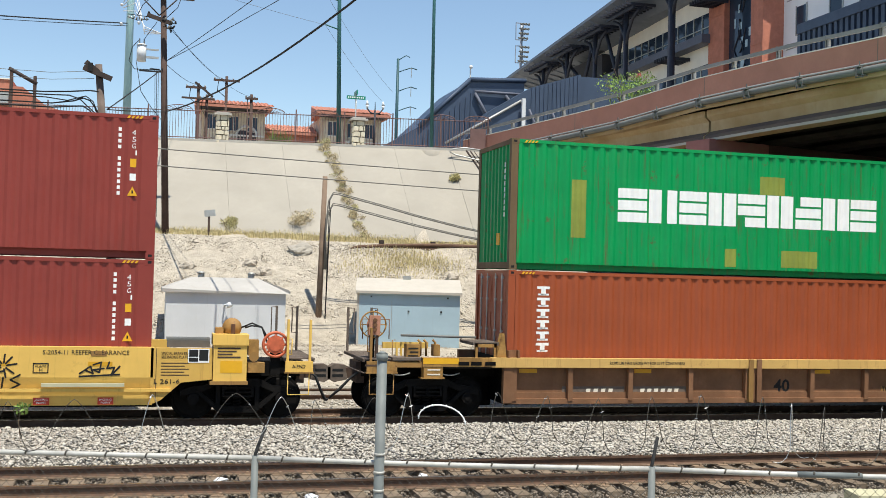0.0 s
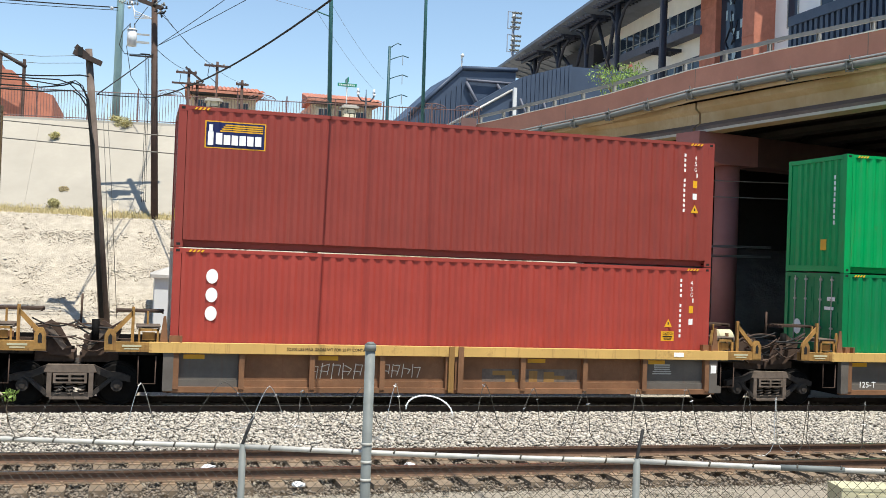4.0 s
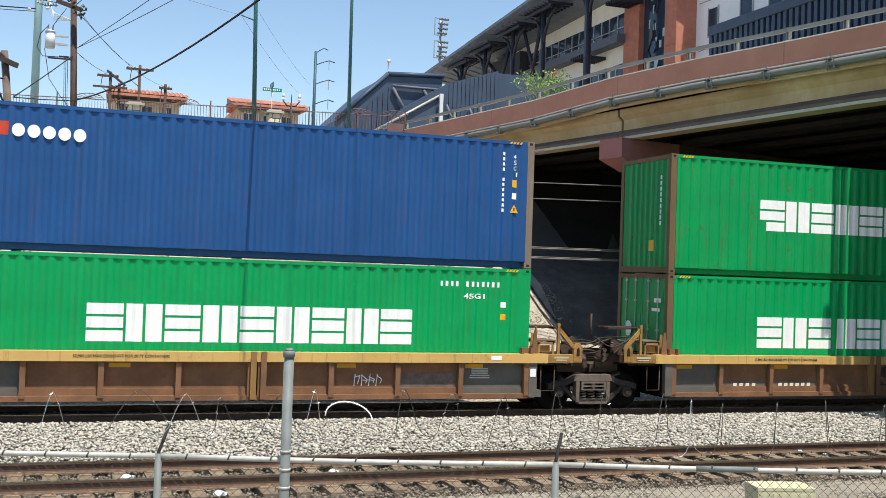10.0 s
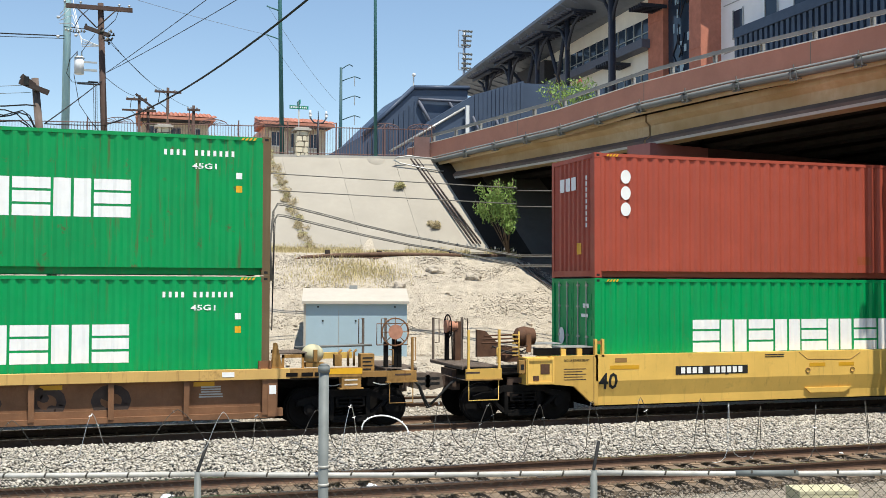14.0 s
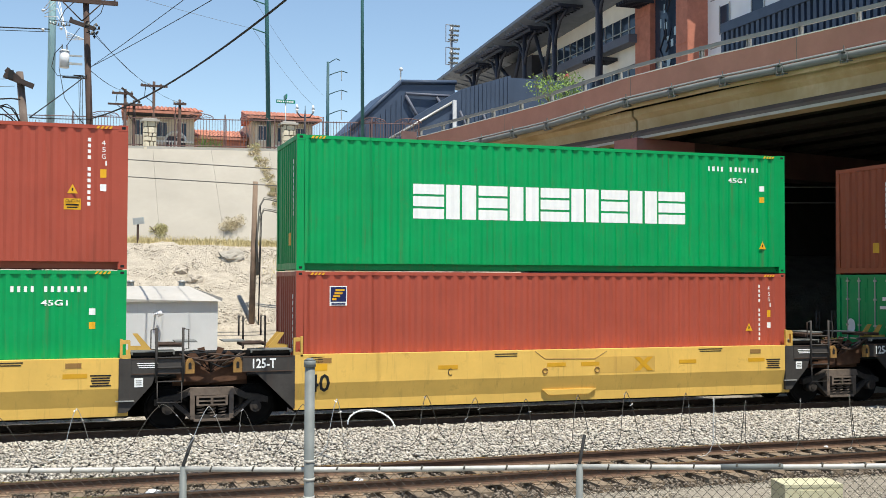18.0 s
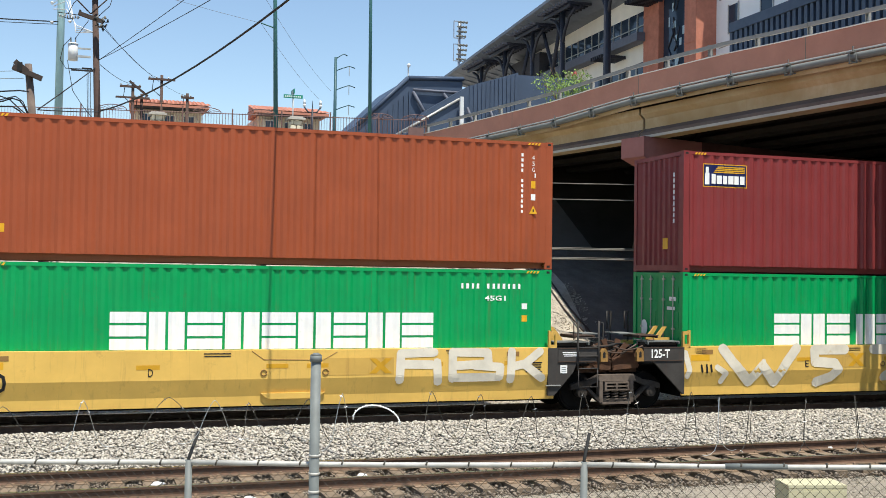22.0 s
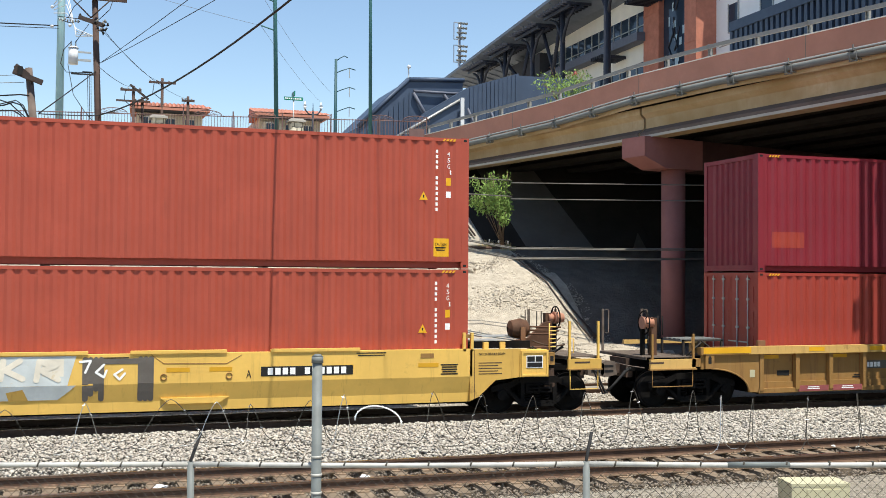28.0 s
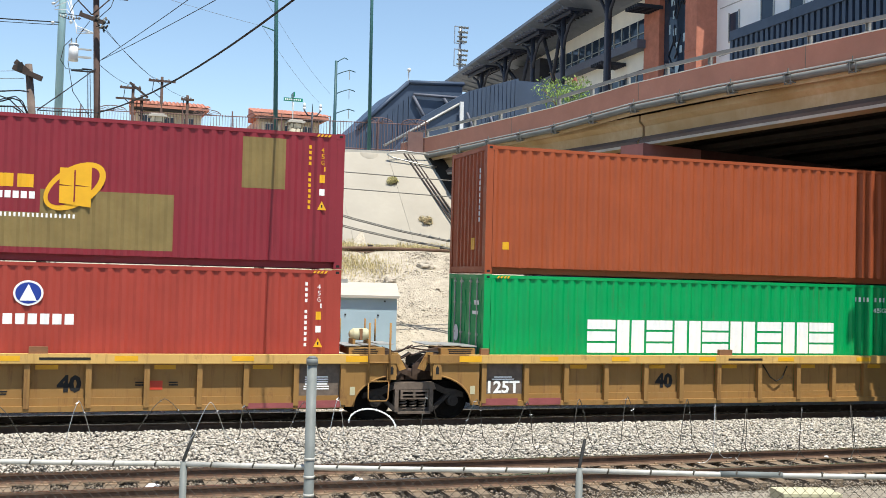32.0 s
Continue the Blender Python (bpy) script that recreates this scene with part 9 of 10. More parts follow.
# ---- guard rail, marker, fence and pillars along the street ----
def build_guard_rail():
    g = thing("guard_rail", "rusty corrugated guard rail on the bench", "guard rail")
    bm = B()
    prof = [(-0.0, 0.0), (-0.06, 0.05), (-0.06, 0.1), (0.0, 0.15), (0.0, 0.17), (-0.06, 0.22), (-0.06, 0.27), (0.0, 0.32)]
    xs = [6.6, 7.4, 8.5, 10.3, 12.5, 15, 20]
    zs = [3.78, 3.84, 3.93, 4.0, 4.0, 3.98, 3.95]
    prev = None
    for x, z in zip(xs, zs):
        k = 1.0 if x > 7 else 0.45
        cur = [bm.verts.new((x, 39.6 + dy, z + dz * k)) for dy, dz in prof]
        if prev:
            for i in range(len(cur) - 1):
                bm.faces.new((prev[i], cur[i], cur[i + 1], prev[i + 1]))
        prev = cur
    part("beam", bm, M["rail"], g, "rust-brown corrugated beam")
    for x in (8.3, 10.3, 13.2, 15.4, 17.6):
        part("post", boxes((x - 0.08, x + 0.08, 39.63, 39.8, 3.2, 4.38)), M["wooddark"], g)
    m = thing("marker_post", "small weathered marker sign on a stake", "marker")
    part("stake", boxes((1.96, 2.04, 41.0, 41.06, 4.3, 5.15)), M["wood"], m)
    bm = B()
    box(bm, -0.2, 0.2, -0.02, 0.0, -0.12, 0.12, Matrix.Translation((2.02, 40.98, 5.2)) @ Matrix.Rotation(radians(-8), 4, "Y"))
    part("panel", bm, M["galv"], m)
    d = thing("drain_pipe", "dark pipes laid down the slope edge", "pipe")
    for k in range(3):
        off = 0.16 * k
        bm = B()
        rod(bm, (13.0 + off, 44.75, 8.55), (14.3 + off, 40.3, 4.75), 0.035, seg=8)
        part("pipe", bm, M["wooddark"], d)
    for k in range(2):
        bm = B()
        o = -0.2 + 0.24 * k
        pipe(bm, [(15.6 + o, 38.3, 3.95), (15.8 + o, 37.2, 3.45), (15.95 + o, 35.9, 2.98), (16.2 + o, 34.7, 2.0), (16.6 + o, 33.5, 1.05)], 0.032, 7)
        part("pipe", bm, M["wooddark"], d)
    h = thing("pipe_loop", "bent conduit loop at the top of the slope", "pipe")
    bm = B()
    pipe(bm, [(14.0, 44.2, 8.5), (12.8, 44.35, 8.62), (12.3, 44.4, 8.55), (12.15, 44.4, 8.42), (12.4, 44.35, 8.3), (13.3, 44.1, 8.1), (14.2, 43.8, 7.95)], 0.035, 6)
    part("conduit", bm, M["galv"], h)


def build_street_fence():
    f = thing("iron_fence", "brown-red iron picket fence along the street", "fence")

    def pt(x, z, off=0.25):
        return Vector((x, y_top(x) + off, Z_TOP + z))
    for z in (0.24, 1.38):
        bm = B()
        pipe(bm, [pt(-16 + 2 * k, z) for k in range(16)], 0.02, 5)
        part("rail", bm, M["ironred"], f)
    x = -7.0
    me = mesh_of("picket", boxes((-0.009, 0.009, -0.009, 0.009, 0.14, 1.42)), M["ironred"])
    n = 0
    while x < 14.05 and n < 200:
        p = part("picket", me, None, f)
        p.matrix_basis = Matrix.Translation(pt(x, 0))
        x += 0.118
        n += 1
    x = -6.5
    while x < 14.2:
        bm = B()
        rod(bm, pt(x, 0.0), pt(x, 1.6), 0.028, seg=6)
        part("fence_post", bm, M["ironred"], f)
        x += 2.05
    for xc in (0.9, 4.75, 7.0, 12.0, 13.55):
        bm = B()
        pipe(bm, [pt(xc + 0.58 * math.cos(t), 1.4 + 0.22 * math.sin(t)) for t in (math.pi * k / 10 for k in range(11))], 0.018, 5)
        sb = part("sunburst", bm, M["ironred"], f)
        for k in range(1, 8):
            t = math.pi * k / 8
            bm = B()
            pipe(bm, [pt(xc, 1.4), pt(xc + 0.57 * math.cos(t), 1.4 + 0.21 * math.sin(t))], 0.01, 4)
            part("ray", bm, M["ironred"], sb)
    bm = B()
    box(bm, 13.2, 13.9, 44.9, 44.96, 8.5, 9.55)
    part("end_panel", bm, M["ironred"], f)
    r2 = random.Random(4)
    for xc in (2.73, 8.42):
        p = thing("stone_pillar", "buff fieldstone pillar with a concrete cap", "pillar", "stone pillars")
        y = y_top(xc) + 0.2
        w = 0.27
        part("core", boxes((xc - w + 0.03, xc + w - 0.03, y - w + 0.03, y + w - 0.03, Z_TOP - 0.6, Z_TOP + 1.2)), M["mortar"], p)
        for face in range(2):
            z = Z_TOP - 0.4
            row = 0
            while z < Z_TOP + 1.0:
                h = r2.uniform(0.13, 0.26)
                a = -w
                while a < w - 0.05:
                    L = min(r2.uniform(0.14, 0.36), w - a)
                    bm = B()
                    if face == 0:
                        pts = [(xc + a + 0.02, z + 0.02), (xc + a + L * 0.5, z + r2.uniform(0.0, 0.04)), (xc + a + L - 0.02, z + 0.03), (xc + a + L - 0.015, z + h - 0.03), (xc + a + L * 0.45, z + h - 0.005), (xc + a + 0.02, z + h - 0.03)]
                        prism(bm, pts, y - w - r2.uniform(0.0, 0.03), y - w + 0.05)
                    else:
                        box(bm, xc - w - 0.015, xc - w + 0.05, y + a + 0.015, y + a + L - 0.015, z + 0.015, z + h - 0.015)
                    part("stone", bm, M["fieldstone"], p)
                    a += L
                z += h
        part("cap", boxes((xc - 0.37, xc + 0.37, y - 0.37, y + 0.37, Z_TOP + 1.19, Z_TOP + 1.27), (xc - 0.28, xc + 0.28, y - 0.28, y + 0.28, Z_TOP + 1.27, Z_TOP + 1.33)), M["concrete"], p)
    s = thing("street_sign", "green street name sign on a thin post", "sign")
    bm = B()
    rod(bm, (8.5, 47.0, 8.4), (8.5, 47.0, 11.15), 0.03, seg=8)
    part("post", bm, M["galv"], s)
    b = part("blade", boxes((8.08, 8.92, 46.96, 46.99, 10.82, 10.97)), M["signgreen"], s)
    for k in range(9):
        part("name_bar", boxes((8.13 + 0.082 * k, 8.18 + 0.082 * k, 46.952, 46.958, 10.86, 10.93)), M["white"], b)
    part("cross_blade", boxes((8.48, 8.52, 46.7, 47.4, 11.0, 11.2)), M["signgreen"], s)
    t = thing("twin_lantern", "black twin-globe street lantern", "street lamp")
    x, y = 9.35, 46.9
    bm = B()
    rod(bm, (x, y, 8.3), (x, y, 10.35), 0.06, 0.045, 8)
    pipe(bm, [(x - 0.36, y, 10.45), (x - 0.2, y, 10.25), (x, y, 10.22), (x + 0.2, y, 10.25), (x + 0.36, y, 10.45)], 0.035, 6)
    rod(bm, (x, y, 10.3), (x, y, 10.75), 0.03, 0.01, 6)
    part("post", bm, M["blacksteel"], t)
    for dx in (-0.36, 0.36):
        bm = B()
        rod(bm, (x + dx, y, 10.45), (x + dx, y, 10.58), 0.04, 0.075, 10)
        rod(bm, (x + dx, y, 10.58), (x + dx, y, 10.78), 0.075, 0.035, 10)
        g = part("globe", bm, M["lampglass"], t)


build_guard_rail()
build_street_fence()


# ---- houses and the brick building ----
def tile_roof(parent, x0, x1, y0, y1, z0, z1, hip=0.0, rows=6):
    """Clay roof as ridged courses."""
    w = 0.34
    for r in range(rows):
        bm = B()
        fa, fb = r / rows, (r + 1.12) / rows
        x = x0 + hip * fa
        xe = x1 - hip * fa
        while x < xe:
            ya, yb = y0 + (y1 - y0) * fa, y0 + (y1 - y0) * fb
            za, zb = z0 + (z1 - z0) * fa + 0.06, z0 + (z1 - z0) * fb + 0.02
            v = [bm.verts.new(q) for q in ((x, ya, za), (x + w * 0.5, ya, za + 0.09), (x + w, ya, za), (x, yb, zb), (x + w * 0.5, yb, zb + 0.09), (x + w, yb, zb))]
            for f in ((0, 1, 4, 3), (1, 2, 5, 4), (0, 2, 1)):
                bm.faces.new([v[i] for i in f])
            x += w
        part("tile_course", bm, M["tile"], parent)
    bm = B()
    v = [bm.verts.new(q) for q in ((x0, y0, z0), (x1, y0, z0), (x1 - hip, y1, z1), (x0 + hip, y1, z1), (x0, y0, z0 - 0.2), (x1, y0, z0 - 0.2), (x1 - hip, y1, z0 - 0.2), (x0 + hip, y1, z0 - 0.2))]
    for f in ((0, 1, 2, 3), (4, 7, 6, 5), (0, 4, 5, 1), (1, 5, 6, 2), (2, 6, 7, 3), (3, 7, 4, 0)):
        bm.faces.new([v[i] for i in f])
    part("roof", bm, M["tile"], parent)


def house(x0, x1, ztop, arch, label):
    h = thing("apartment_house", label, "house", "tile-roofed houses")
    y0, y1 = 90.0, 98.0
    zw = ztop - 1.15
    part("wall", boxes((x0 + 0.5, x1 - 0.2, y0 + 0.6, y1, 7, zw)), M["stucco"], h)
    part("bay", boxes((x0 + 0.7, x0 + 2.3, y0, y0 + 0.6, 7, zw - 0.5)), M["stucco"], h)
    tile_roof(h, x0 - 0.15, x1 + 0.25, y0 - 1.1, y0 + 4, zw + 0.1, ztop, 0.25)
    part("eave_trim", boxes((x0 - 0.1, x1 + 0.2, y0 - 1.06, y0 - 0.98, zw - 0.06, zw + 0.04)), M["cream"], h, "pale eave board")
    # Dark sheet under the eave painted in for its shade.
    part("eave_shade", boxes((x0 + 0.3, x1 - 0.1, y0 - 0.95, y0 + 0.6, zw - 0.14, zw - 0.07)), M["soffit"], h)
    for k in range(int((x1 - x0) / 0.45)):
        part("rafter", boxes((x0 + 0.1 + k * 0.45, x0 + 0.25 + k * 0.45, y0 - 1.0, y0 + 0.6, zw - 0.08, zw + 0.05)), M["wooddark"], h)
    for k, xx in enumerate((x0 + 1.0, x0 + 2.75, x0 + 4.3)):
        if xx + 0.8 > x1:
            continue
        for z in (zw - 1.75,):
            yy = y0 - 0.01 if k == 0 else y0 + 0.59
            w = part("window", boxes((xx, xx + 0.75, yy - 0.02, yy + 0.03, z, z + 1.15)), M["pane"], h)
            part("frame", boxes((xx - 0.06, xx + 0.81, yy - 0.05, yy - 0.02, z - 0.08, z), (xx - 0.06, xx + 0.81, yy - 0.05, yy - 0.02, z + 1.15, z + 1.22), (xx + 0.35, xx + 0.39, yy - 0.045, yy - 0.02, z, z + 1.15)), M["cream"], w)
    if arch:
        bm = B()
        n = 12
        cx, zc, r = x0 + 4.2, zw - 2.2, 0.85
        pipe(bm, [(cx + r * math.cos(math.pi * k / n), y0 + 0.55, zc + r * math.sin(math.pi * k / n)) for k in range(n + 1)], 0.12, 6)
        part("arch", bm, M["cream"], h)
        # Dark panel stands in for the shaded porch behind the arch.
        part("arch_opening", boxes((cx - 0.8, cx + 0.8, y0 + 0.57, y0 + 0.595, zc - 1.2, zc + 0.5)), M["soffit"], h)
    bal = part("balcony_rail", boxes((x0 + 2.4, x1 - 0.3, y0 + 0.1, y0 + 0.18, zw - 2.25, zw - 2.12)), M["cream"], h)
    for k in range(8):
        part("baluster", boxes((x0 + 2.5 + k * 0.28, x0 + 2.58 + k * 0.28, y0 + 0.1, y0 + 0.18, zw - 2.9, zw - 2.25)), M["cream"], bal)
    part("balcony_floor", boxes((x0 + 2.4, x1 - 0.3, y0, y0 + 0.7, zw - 3.05, zw - 2.9)), M["cream"], h)
    return h


house(3.1, 9.0, 17.62, True, "tan stucco house with a red tile roof and arch")
house(13.0, 18.9, 17.62, False, "tan stucco house with a hipped red tile roof")
h = thing("low_house", "low building with a red tile roof between two houses", "house")
part("wall", boxes((8.7, 13.2, 92, 99, 7, 15.0)), M["brickred"], h)
tile_roof(h, 8.6, 13.3, 91.5, 94, 15.0, 15.8, 0, 3)
h = thing("brick_building", "red brick building with a low gabled parapet", "building")
bm = B()
prism(bm, [(-22, 7), (-7.2, 7), (-7.2, 15.6), (-8.6, 16.0), (-10.4, 17.4), (-11.2, 17.4), (-11.2, 17.9), (-22, 17.9)], 92, 104)
part("wall", bm, M["brickred"], h)
part("coping", boxes((-22, -11.1, 91.9, 92.3, 17.9, 18.0)), M["cream"], h)
for x in (-11.1, -9.35):
    part("frame_post", boxes((x - 0.12, x + 0.12, 90.6, 90.84, 7, 18.4 if x < -10 else 18.1)), M["wood"], h)
bm = B()
pipe(bm, [(-11.3, 90.7, 18.6), (-9.2, 90.7, 17.5)], 0.16, 5)
part("frame_beam", bm, M["wooddark"], h)
part("roof_unit", boxes((-12.6, -11.3, 91.0, 91.8, 15.8, 16.8)), M["galv"], h)
sh = thing("palm_shrub", "spiky green palm behind the picket fence", "shrub")
bm = B()
r2 = random.Random(8)
for xc, zc in ((9.6, 13.6), (9.0, 13.8), (10.1, 13.5)):
    for k in range(26):
        a = r2.uniform(0.1, 3.0)
        L = r2.uniform(0.8, 1.5)
        p0 = Vector((xc, 86, zc - 0.4))
        p1 = p0 + Vector((L * math.cos(a), r2.uniform(-0.4, 0.4), L * math.sin(a)))
        o = (p1 - p0).cross(Vector((0, 1, 0))).normalized() * 0.04
        bm.faces.new([bm.verts.new(q) for q in (p0 - o, p0 + o, p1)])
part("fronds", bm, M["shrub"], sh)
part("trunk", boxes((9.45, 9.75, 85.9, 86.1, 7.5, 13.3)), M["twig"], sh)


# ---- stadium ----
def build_stadium():
    s = thing("stadium", "stadium stand with a canopy, cream walls and brick towers", "stadium")
    X0 = 46.0
    part("wall", boxes((X0, X0 + 14, 83.0, 113, 7, 29)), M["cream"], s, "cream panel wall")
    # canopy: rises outwards from the wall
    bm = B()
    v = [bm.verts.new(q) for q in ((41.8, 128, 27.6), (41.8, 70, 31.3), (47.0, 70, 28.6), (47.0, 128, 26.6), (41.8, 128, 27.9), (41.8, 70, 31.6), (60, 70, 34), (60, 128, 31))]
    for f in ((0, 1, 2, 3), (4, 7, 6, 5), (0, 4, 5, 1), (3, 2, 6, 7), (1, 5, 6, 2), (0, 3, 7, 4)):
        bm.faces.new([v[i] for i in f])
    part("canopy", bm, M["canopysteel"], s, "dark blue-grey ribbed metal canopy")
    for k in range(24):
        y = 84 + k * 1.85
        f = (128 - y) / 58
        bm = B()
        pipe(bm, [(41.9, y, 27.5 + 3.7 * f), (46.8, y, 26.5 + 2.0 * f)], 0.07, 4)
        part("canopy_rib", bm, M["canopysteel"], s)
    # window bands
    for z0, z1, ya, yb in ((24.65, 26.55, 83.3, 110.5), (19.6, 22.1, 83.3, 101.0)):
        n = int((yb - ya) / 1.5)
        for k in range(n):
            y = ya + (yb - ya) * k / n
            w = part("window", boxes((X0 - 0.06, X0 + 0.02, y + 0.06, y + (yb - ya) / n - 0.06, z0, z1)), M["pane"], s)
            part("window_frame", boxes((X0 - 0.14, X0 - 0.02, y - 0.06, y + 0.06, z0, z1), (X0 - 0.14, X0 - 0.05, y, y + (yb - ya) / n, z0 + 0.62, z0 + 0.7)), M["galv"], w)
    part("sunshade_band", boxes((X0 - 1.1, X0 + 0.02, 83, 112, 23.75, 24.5)), M["bandblue"], s, "slate blue balcony band")
    for ya in (88.5, 82.0):
        for k in range(6):
            part("sunshade_slat", boxes((X0 - 2.6, X0 - 0.1, ya - 1.6 + 0.4 * k, ya - 1.48 + 0.4 * k, 22.9 if ya > 85 else 26.6, 23.2 if ya > 85 else 26.9)), M["blacksteel"], s)
    # struts under the canopy
    for y, big in ((84.1, 1.3), (93.4, 1.0), (100.7, 0.9), (108.3, 0.9), (115.5, 0.9)):
        f = (128 - y) / 58
        zt = 27.3 + 3.4 * f
        bm = B()
        rod(bm, (42.6, y, 8), (42.6, y, zt - 0.6), 0.28 * big, 0.24 * big, 10)
        c = part("canopy_column", bm, M["blacksteel"], s, "black steel canopy column")
        bm = B()
        for d in (-1, 1):
            pipe(bm, [(42.6, y, zt - 4.2), (42.6, y + d * 0.5, zt - 2.8), (42.6, y + d * 1.4, zt - 1.7), (42.6, y + d * 2.8, zt - 1.1)], 0.16, 6)
        part("curved_brace", bm, M["blacksteel"], c)
        bm = B()
        box(bm, 41.9, 42.1, y - 3.0, y + 3.0, zt - 1.15, zt - 0.85)
        box(bm, 43.1, 43.3, y - 3.0, y + 3.0, zt - 1.15, zt - 0.85)
        part("bracket_beam", bm, M["blacksteel"], c)
        for k in range(9):
            part("bracket_slat", boxes((41.2, 44.2, y - 2.9 + 0.7 * k, y - 2.72 + 0.7 * k, zt - 0.85, zt - 0.6)), M["blacksteel"], c)
    bm = B()
    for ya, za, yb, zb in ((97.5, 22, 95.0, 28.5), (96.0, 22, 99.5, 28.0), (106, 22, 103, 27), (104, 23, 110, 27)):
        bm = B()
        pipe(bm, [(43.2, ya, za), (43.2, yb, zb)], 0.2, 6)
        part("raking_strut", bm, M["blacksteel"], s)
    part("truss_infill", boxes((44.8, 45.9, 104, 112, 22.5, 26.8)), M["soffit"], s)
    # brick towers and glazed stair
    for ya, yb, dx in ((80.7, 83.3, 0.3), (72.3, 74.0, 1.8)):
        t = part("brick_tower", boxes((X0 - dx, X0 + 0.5, ya, yb, 7, 36)), M["brickred"], s, "red brick tower")
        for z in (17.2, 21.5, 25.8, 30.0):
            part("stone_course", boxes((X0 - dx - 0.04, X0 - dx, ya + 0.02, yb - 0.02, z, z + 0.14)), M["brickred"], t)
    part("stair_glass", boxes((X0 + 0.2, X0 + 0.3, 74, 80.7, 16, 36)), M["pane"], s, "tall mosaic of tinted glass")
    r2 = random.Random(12)
    for k in range(60):
        bm = B()
        y, z = r2.uniform(74.2, 80.3), r2.uniform(17, 32)
        pipe(bm, [(X0 + 0.15, y, z), (X0 + 0.15, min(80.4, max(74.1, y + r2.uniform(-0.9, 0.9))), z + r2.uniform(0.6, 1.8))], 0.05, 4)
        part("tracery_bar", bm, M["blacksteel"], s)
    for k in range(22):
        y, z = r2.uniform(74.2, 79.8), r2.uniform(17, 31)
        part("coloured_pane", boxes((X0 + 0.17, X0 + 0.19, y, y + r2.uniform(0.2, 0.6), z, z + r2.uniform(0.3, 0.9))), M["shed_blue"], s)
    # pale wing
    part("pale_wall", boxes((X0, X0 + 10, 48, 72.3, 7, 36)), M["whitewall"], s, "pale grey wall")
    for ya, yb, z0, z1 in ((69.3, 70.5, 21.85, 23.9), (65.0, 66.4, 21.9, 24.9), (61.6, 63.0, 21.9, 25.2), (58.0, 59.4, 21.9, 25.2)):
        w = part("window", boxes((X0 - 0.05, X0 + 0.02, ya, yb, z0, z1)), M["pane"], s)
        part("window_frame", boxes((X0 - 0.1, X0 - 0.03, ya - 0.1, ya, z0 - 0.1, z1 + 0.1), (X0 - 0.1, X0 - 0.03, yb, yb + 0.1, z0 - 0.1, z1 + 0.1), (X0 - 0.1, X0 - 0.03, ya, yb, z0 - 0.12, z0)), M["galv"], w)
    part("louvre_top", boxes((X0 - 1.4, X0, 45, 68.4, 21.3, 22.0)), M["navy_clad"], s, "dark louvre fascia")
    for k in range(38):
        y = 45.2 + k * 0.62
        part("louvre", boxes((X0 - 1.3, X0 - 1.1, y, y + 0.34, 17.5, 21.3)), M["navy_clad"], s)
    part("louvre_back", boxes((X0 - 0.9, X0 - 0.8, 45, 68.4, 17, 21.3)), M["blacksteel"], s)
    part("facade_joint", boxes((X0 - 0.02, X0 + 0.01, 56, 71.9, 24.6, 24.68), (X0 - 0.02, X0 + 0.01, 56, 71.9, 20.9, 20.98)), M["galv"], s)
    # dark clad ramp halls
    a = thing("ramp_hall", "dark blue metal-clad ramp hall with a sloping roof", "hall")
    bm = B()
    prism(bm, [(14.2, 11.4), (17.2, 13.2), (20.5, 16.45), (24.4, 16.65), (24.4, 7), (14.2, 7)], 70, 78)
    part("cladding", bm, M["navy_clad"], a)
    bm = B()
    for (xa, za), (xb, zb) in (((17.0, 13.1), (20.5, 16.5)), ((20.5, 16.5), (24.5, 16.7))):
        pipe(bm, [(xa, 69.95, za), (xb, 69.95, zb)], 0.16, 4)
    part("roof_edge", bm, M["navy_clad"], a)
    for k in range(10):
        x = 17.3 + 0.36 * k
        part("cladding_rib", boxes((x, x + 0.08, 69.9, 70, 9, 12.6 + 0.33 * k)), M["navy_clad"], a)
    bm = B()
    pipe(bm, [(20.8, 69.8, 15.6), (22.1, 69.8, 13.4)], 0.12, 4)
    pipe(bm, [(23.0, 69.8, 15.6), (23.8, 69.8, 14.4)], 0.12, 4)
    pipe(bm, [(20.8, 69.8, 15.7), (24.2, 69.8, 15.7)], 0.1, 4)
    part("wall_brace", bm, M["bandblue"], a)
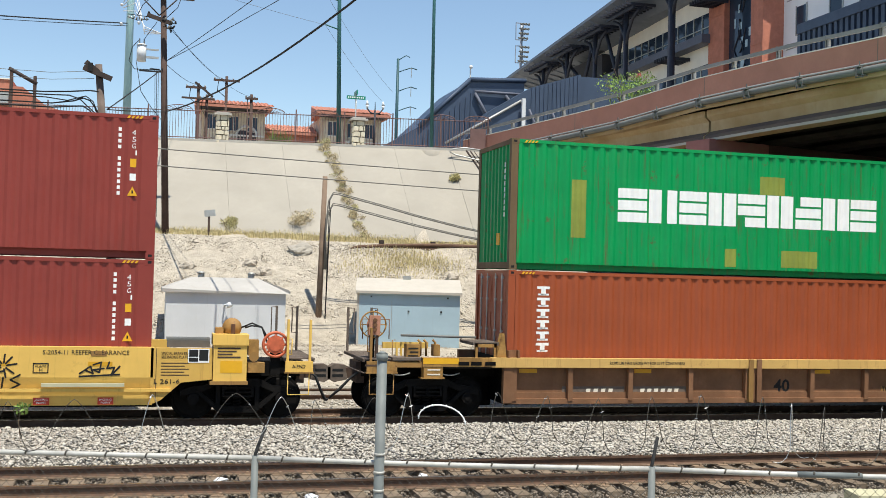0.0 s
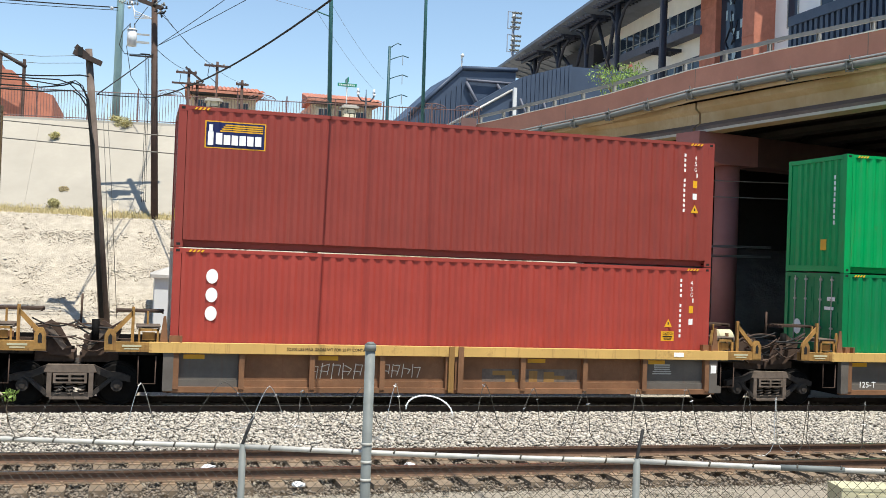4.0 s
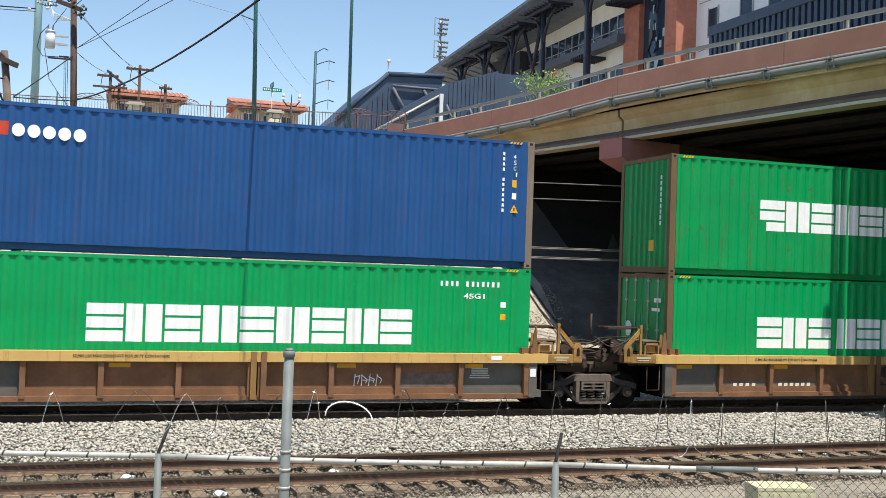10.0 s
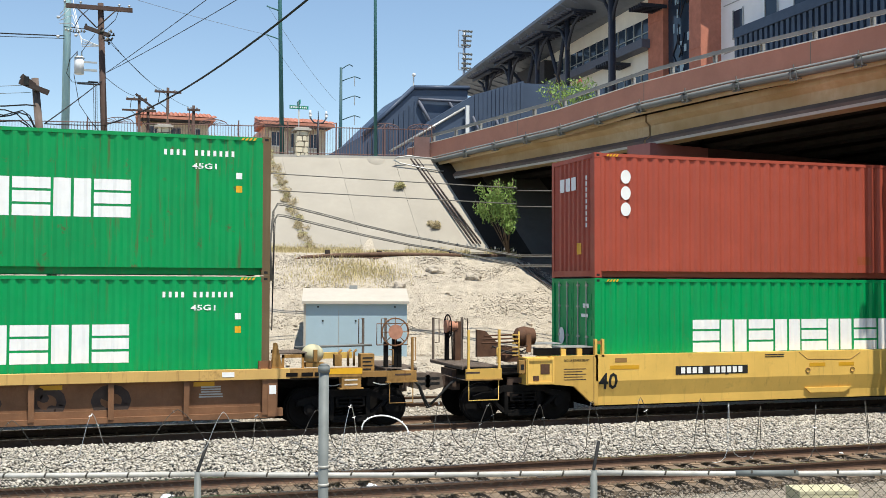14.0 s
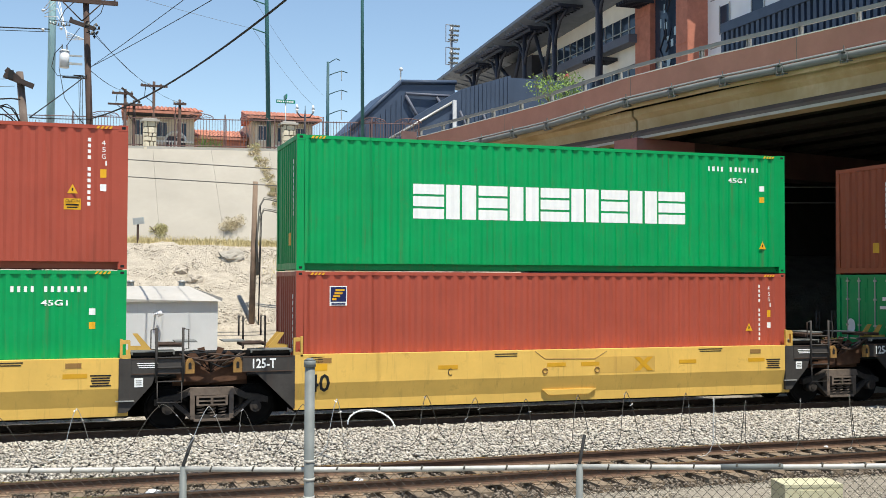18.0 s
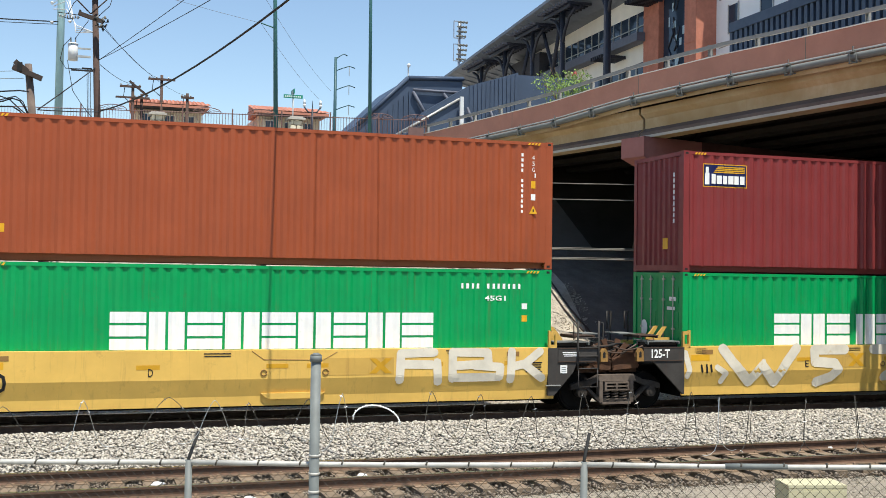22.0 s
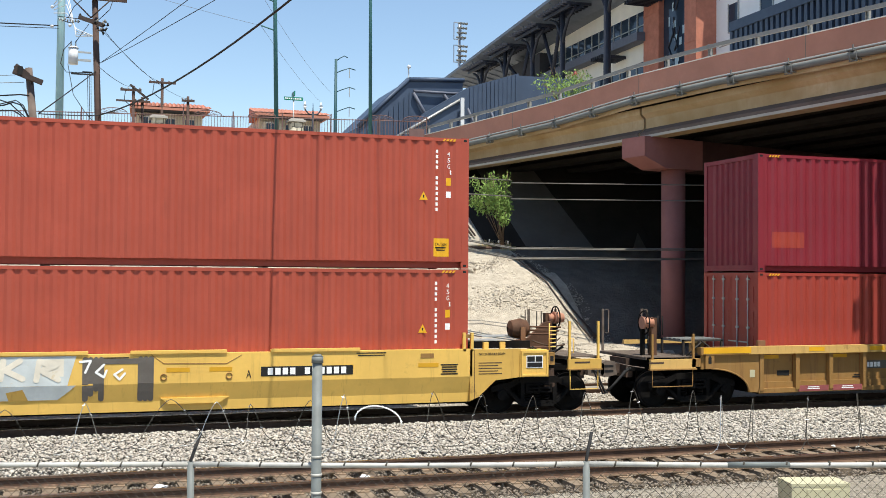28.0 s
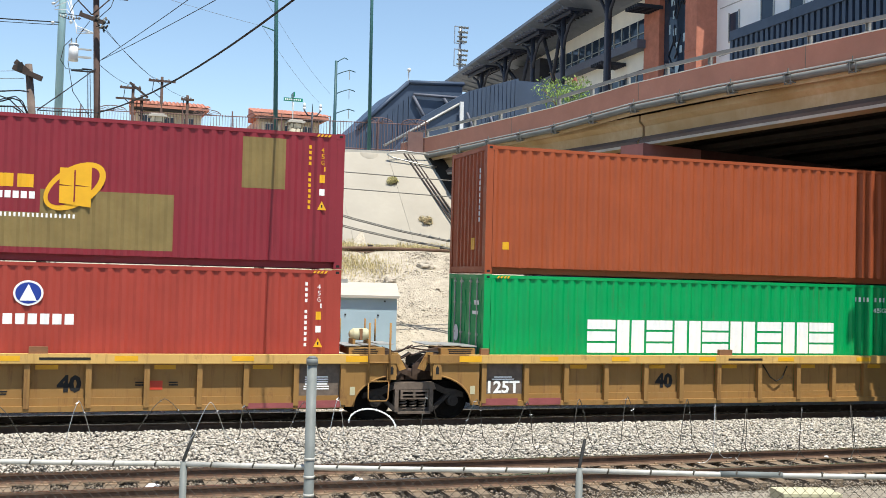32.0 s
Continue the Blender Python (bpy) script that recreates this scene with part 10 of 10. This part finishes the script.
    b = thing("ramp_hall", "dark blue metal-clad walkway hall beside the bridge", "hall")
    bm = B()
    prism(bm, [(19.2, 11.6), (21.3, 14.1), (24.2, 15.9), (27.75, 17.05), (27.75, 9), (19.2, 9)], 68, 69.5)
    box(bm, 27.75, 34, 68.5, 76, 8, 17.0)
    part("cladding", bm, M["navy_clad"], b)
    for k in range(12):
        x = 24.2 + 0.3 * k
        part("cladding_rib", boxes((x, x + 0.07, 67.93, 68, 10, 15.85 + 0.095 * k)), M["navy_clad"], b)
    bm = B()
    pipe(bm, [(18.3, 67.9, 11.8), (23.5, 67.9, 14.95)], 0.09, 4)
    part("ramp_edge", bm, M["galv"], b, "pale ramp edge")
    part("white_post", boxes((23.42, 23.66, 67.5, 67.7, 8, 15.05)), M["shed_white"], b)
    bm = B()
    for x0, x1 in ((24.0, 25.0), (25.6, 26.6), (28.2, 29.2)):
        pipe(bm, [(x0, 67.8, 14.4), (x1, 67.8, 12.2)], 0.09, 4)
    part("slanting_brace", bm, M["bandblue"], b)
    cam_ = thing("security_camera", "white dome camera on the hall roof", "camera")
    bm = B()
    rod(bm, (20.5, 70, 16.6), (20.5, 70, 17.3), 0.05, seg=6)
    part("stalk", bm, M["shed_white"], cam_)
    bm = B()
    bmesh.ops.create_uvsphere(bm, u_segments=12, v_segments=8, radius=0.13, matrix=Matrix.Translation((20.5, 69.9, 17.35)))
    part("dome", bm, M["shed_white"], cam_)


build_stadium()


# ---- what moves ----
def motions():
    for ob, x, z, dy in movers:
        walk(ob, [(t, pose(x + s, YF + dy, z)) for t, s in TRAVEL])
    times = [i / 10 for i in range(321)]
    spin = []
    for t in times:
        k = max(j for j in range(len(TRAVEL)) if TRAVEL[j][0] <= t)
        k = min(k, len(TRAVEL) - 2)
        (a, sa), (b, sb) = TRAVEL[k], TRAVEL[k + 1]
        spin.append(math.degrees((sa + (sb - sa) * (t - a) / (b - a)) / RW))
    for w, dx in wheelsets:
        walk(w, [(t, pose(dx, 0, RW, 0, s, 0)) for t, s in zip(times, spin)])


motions()
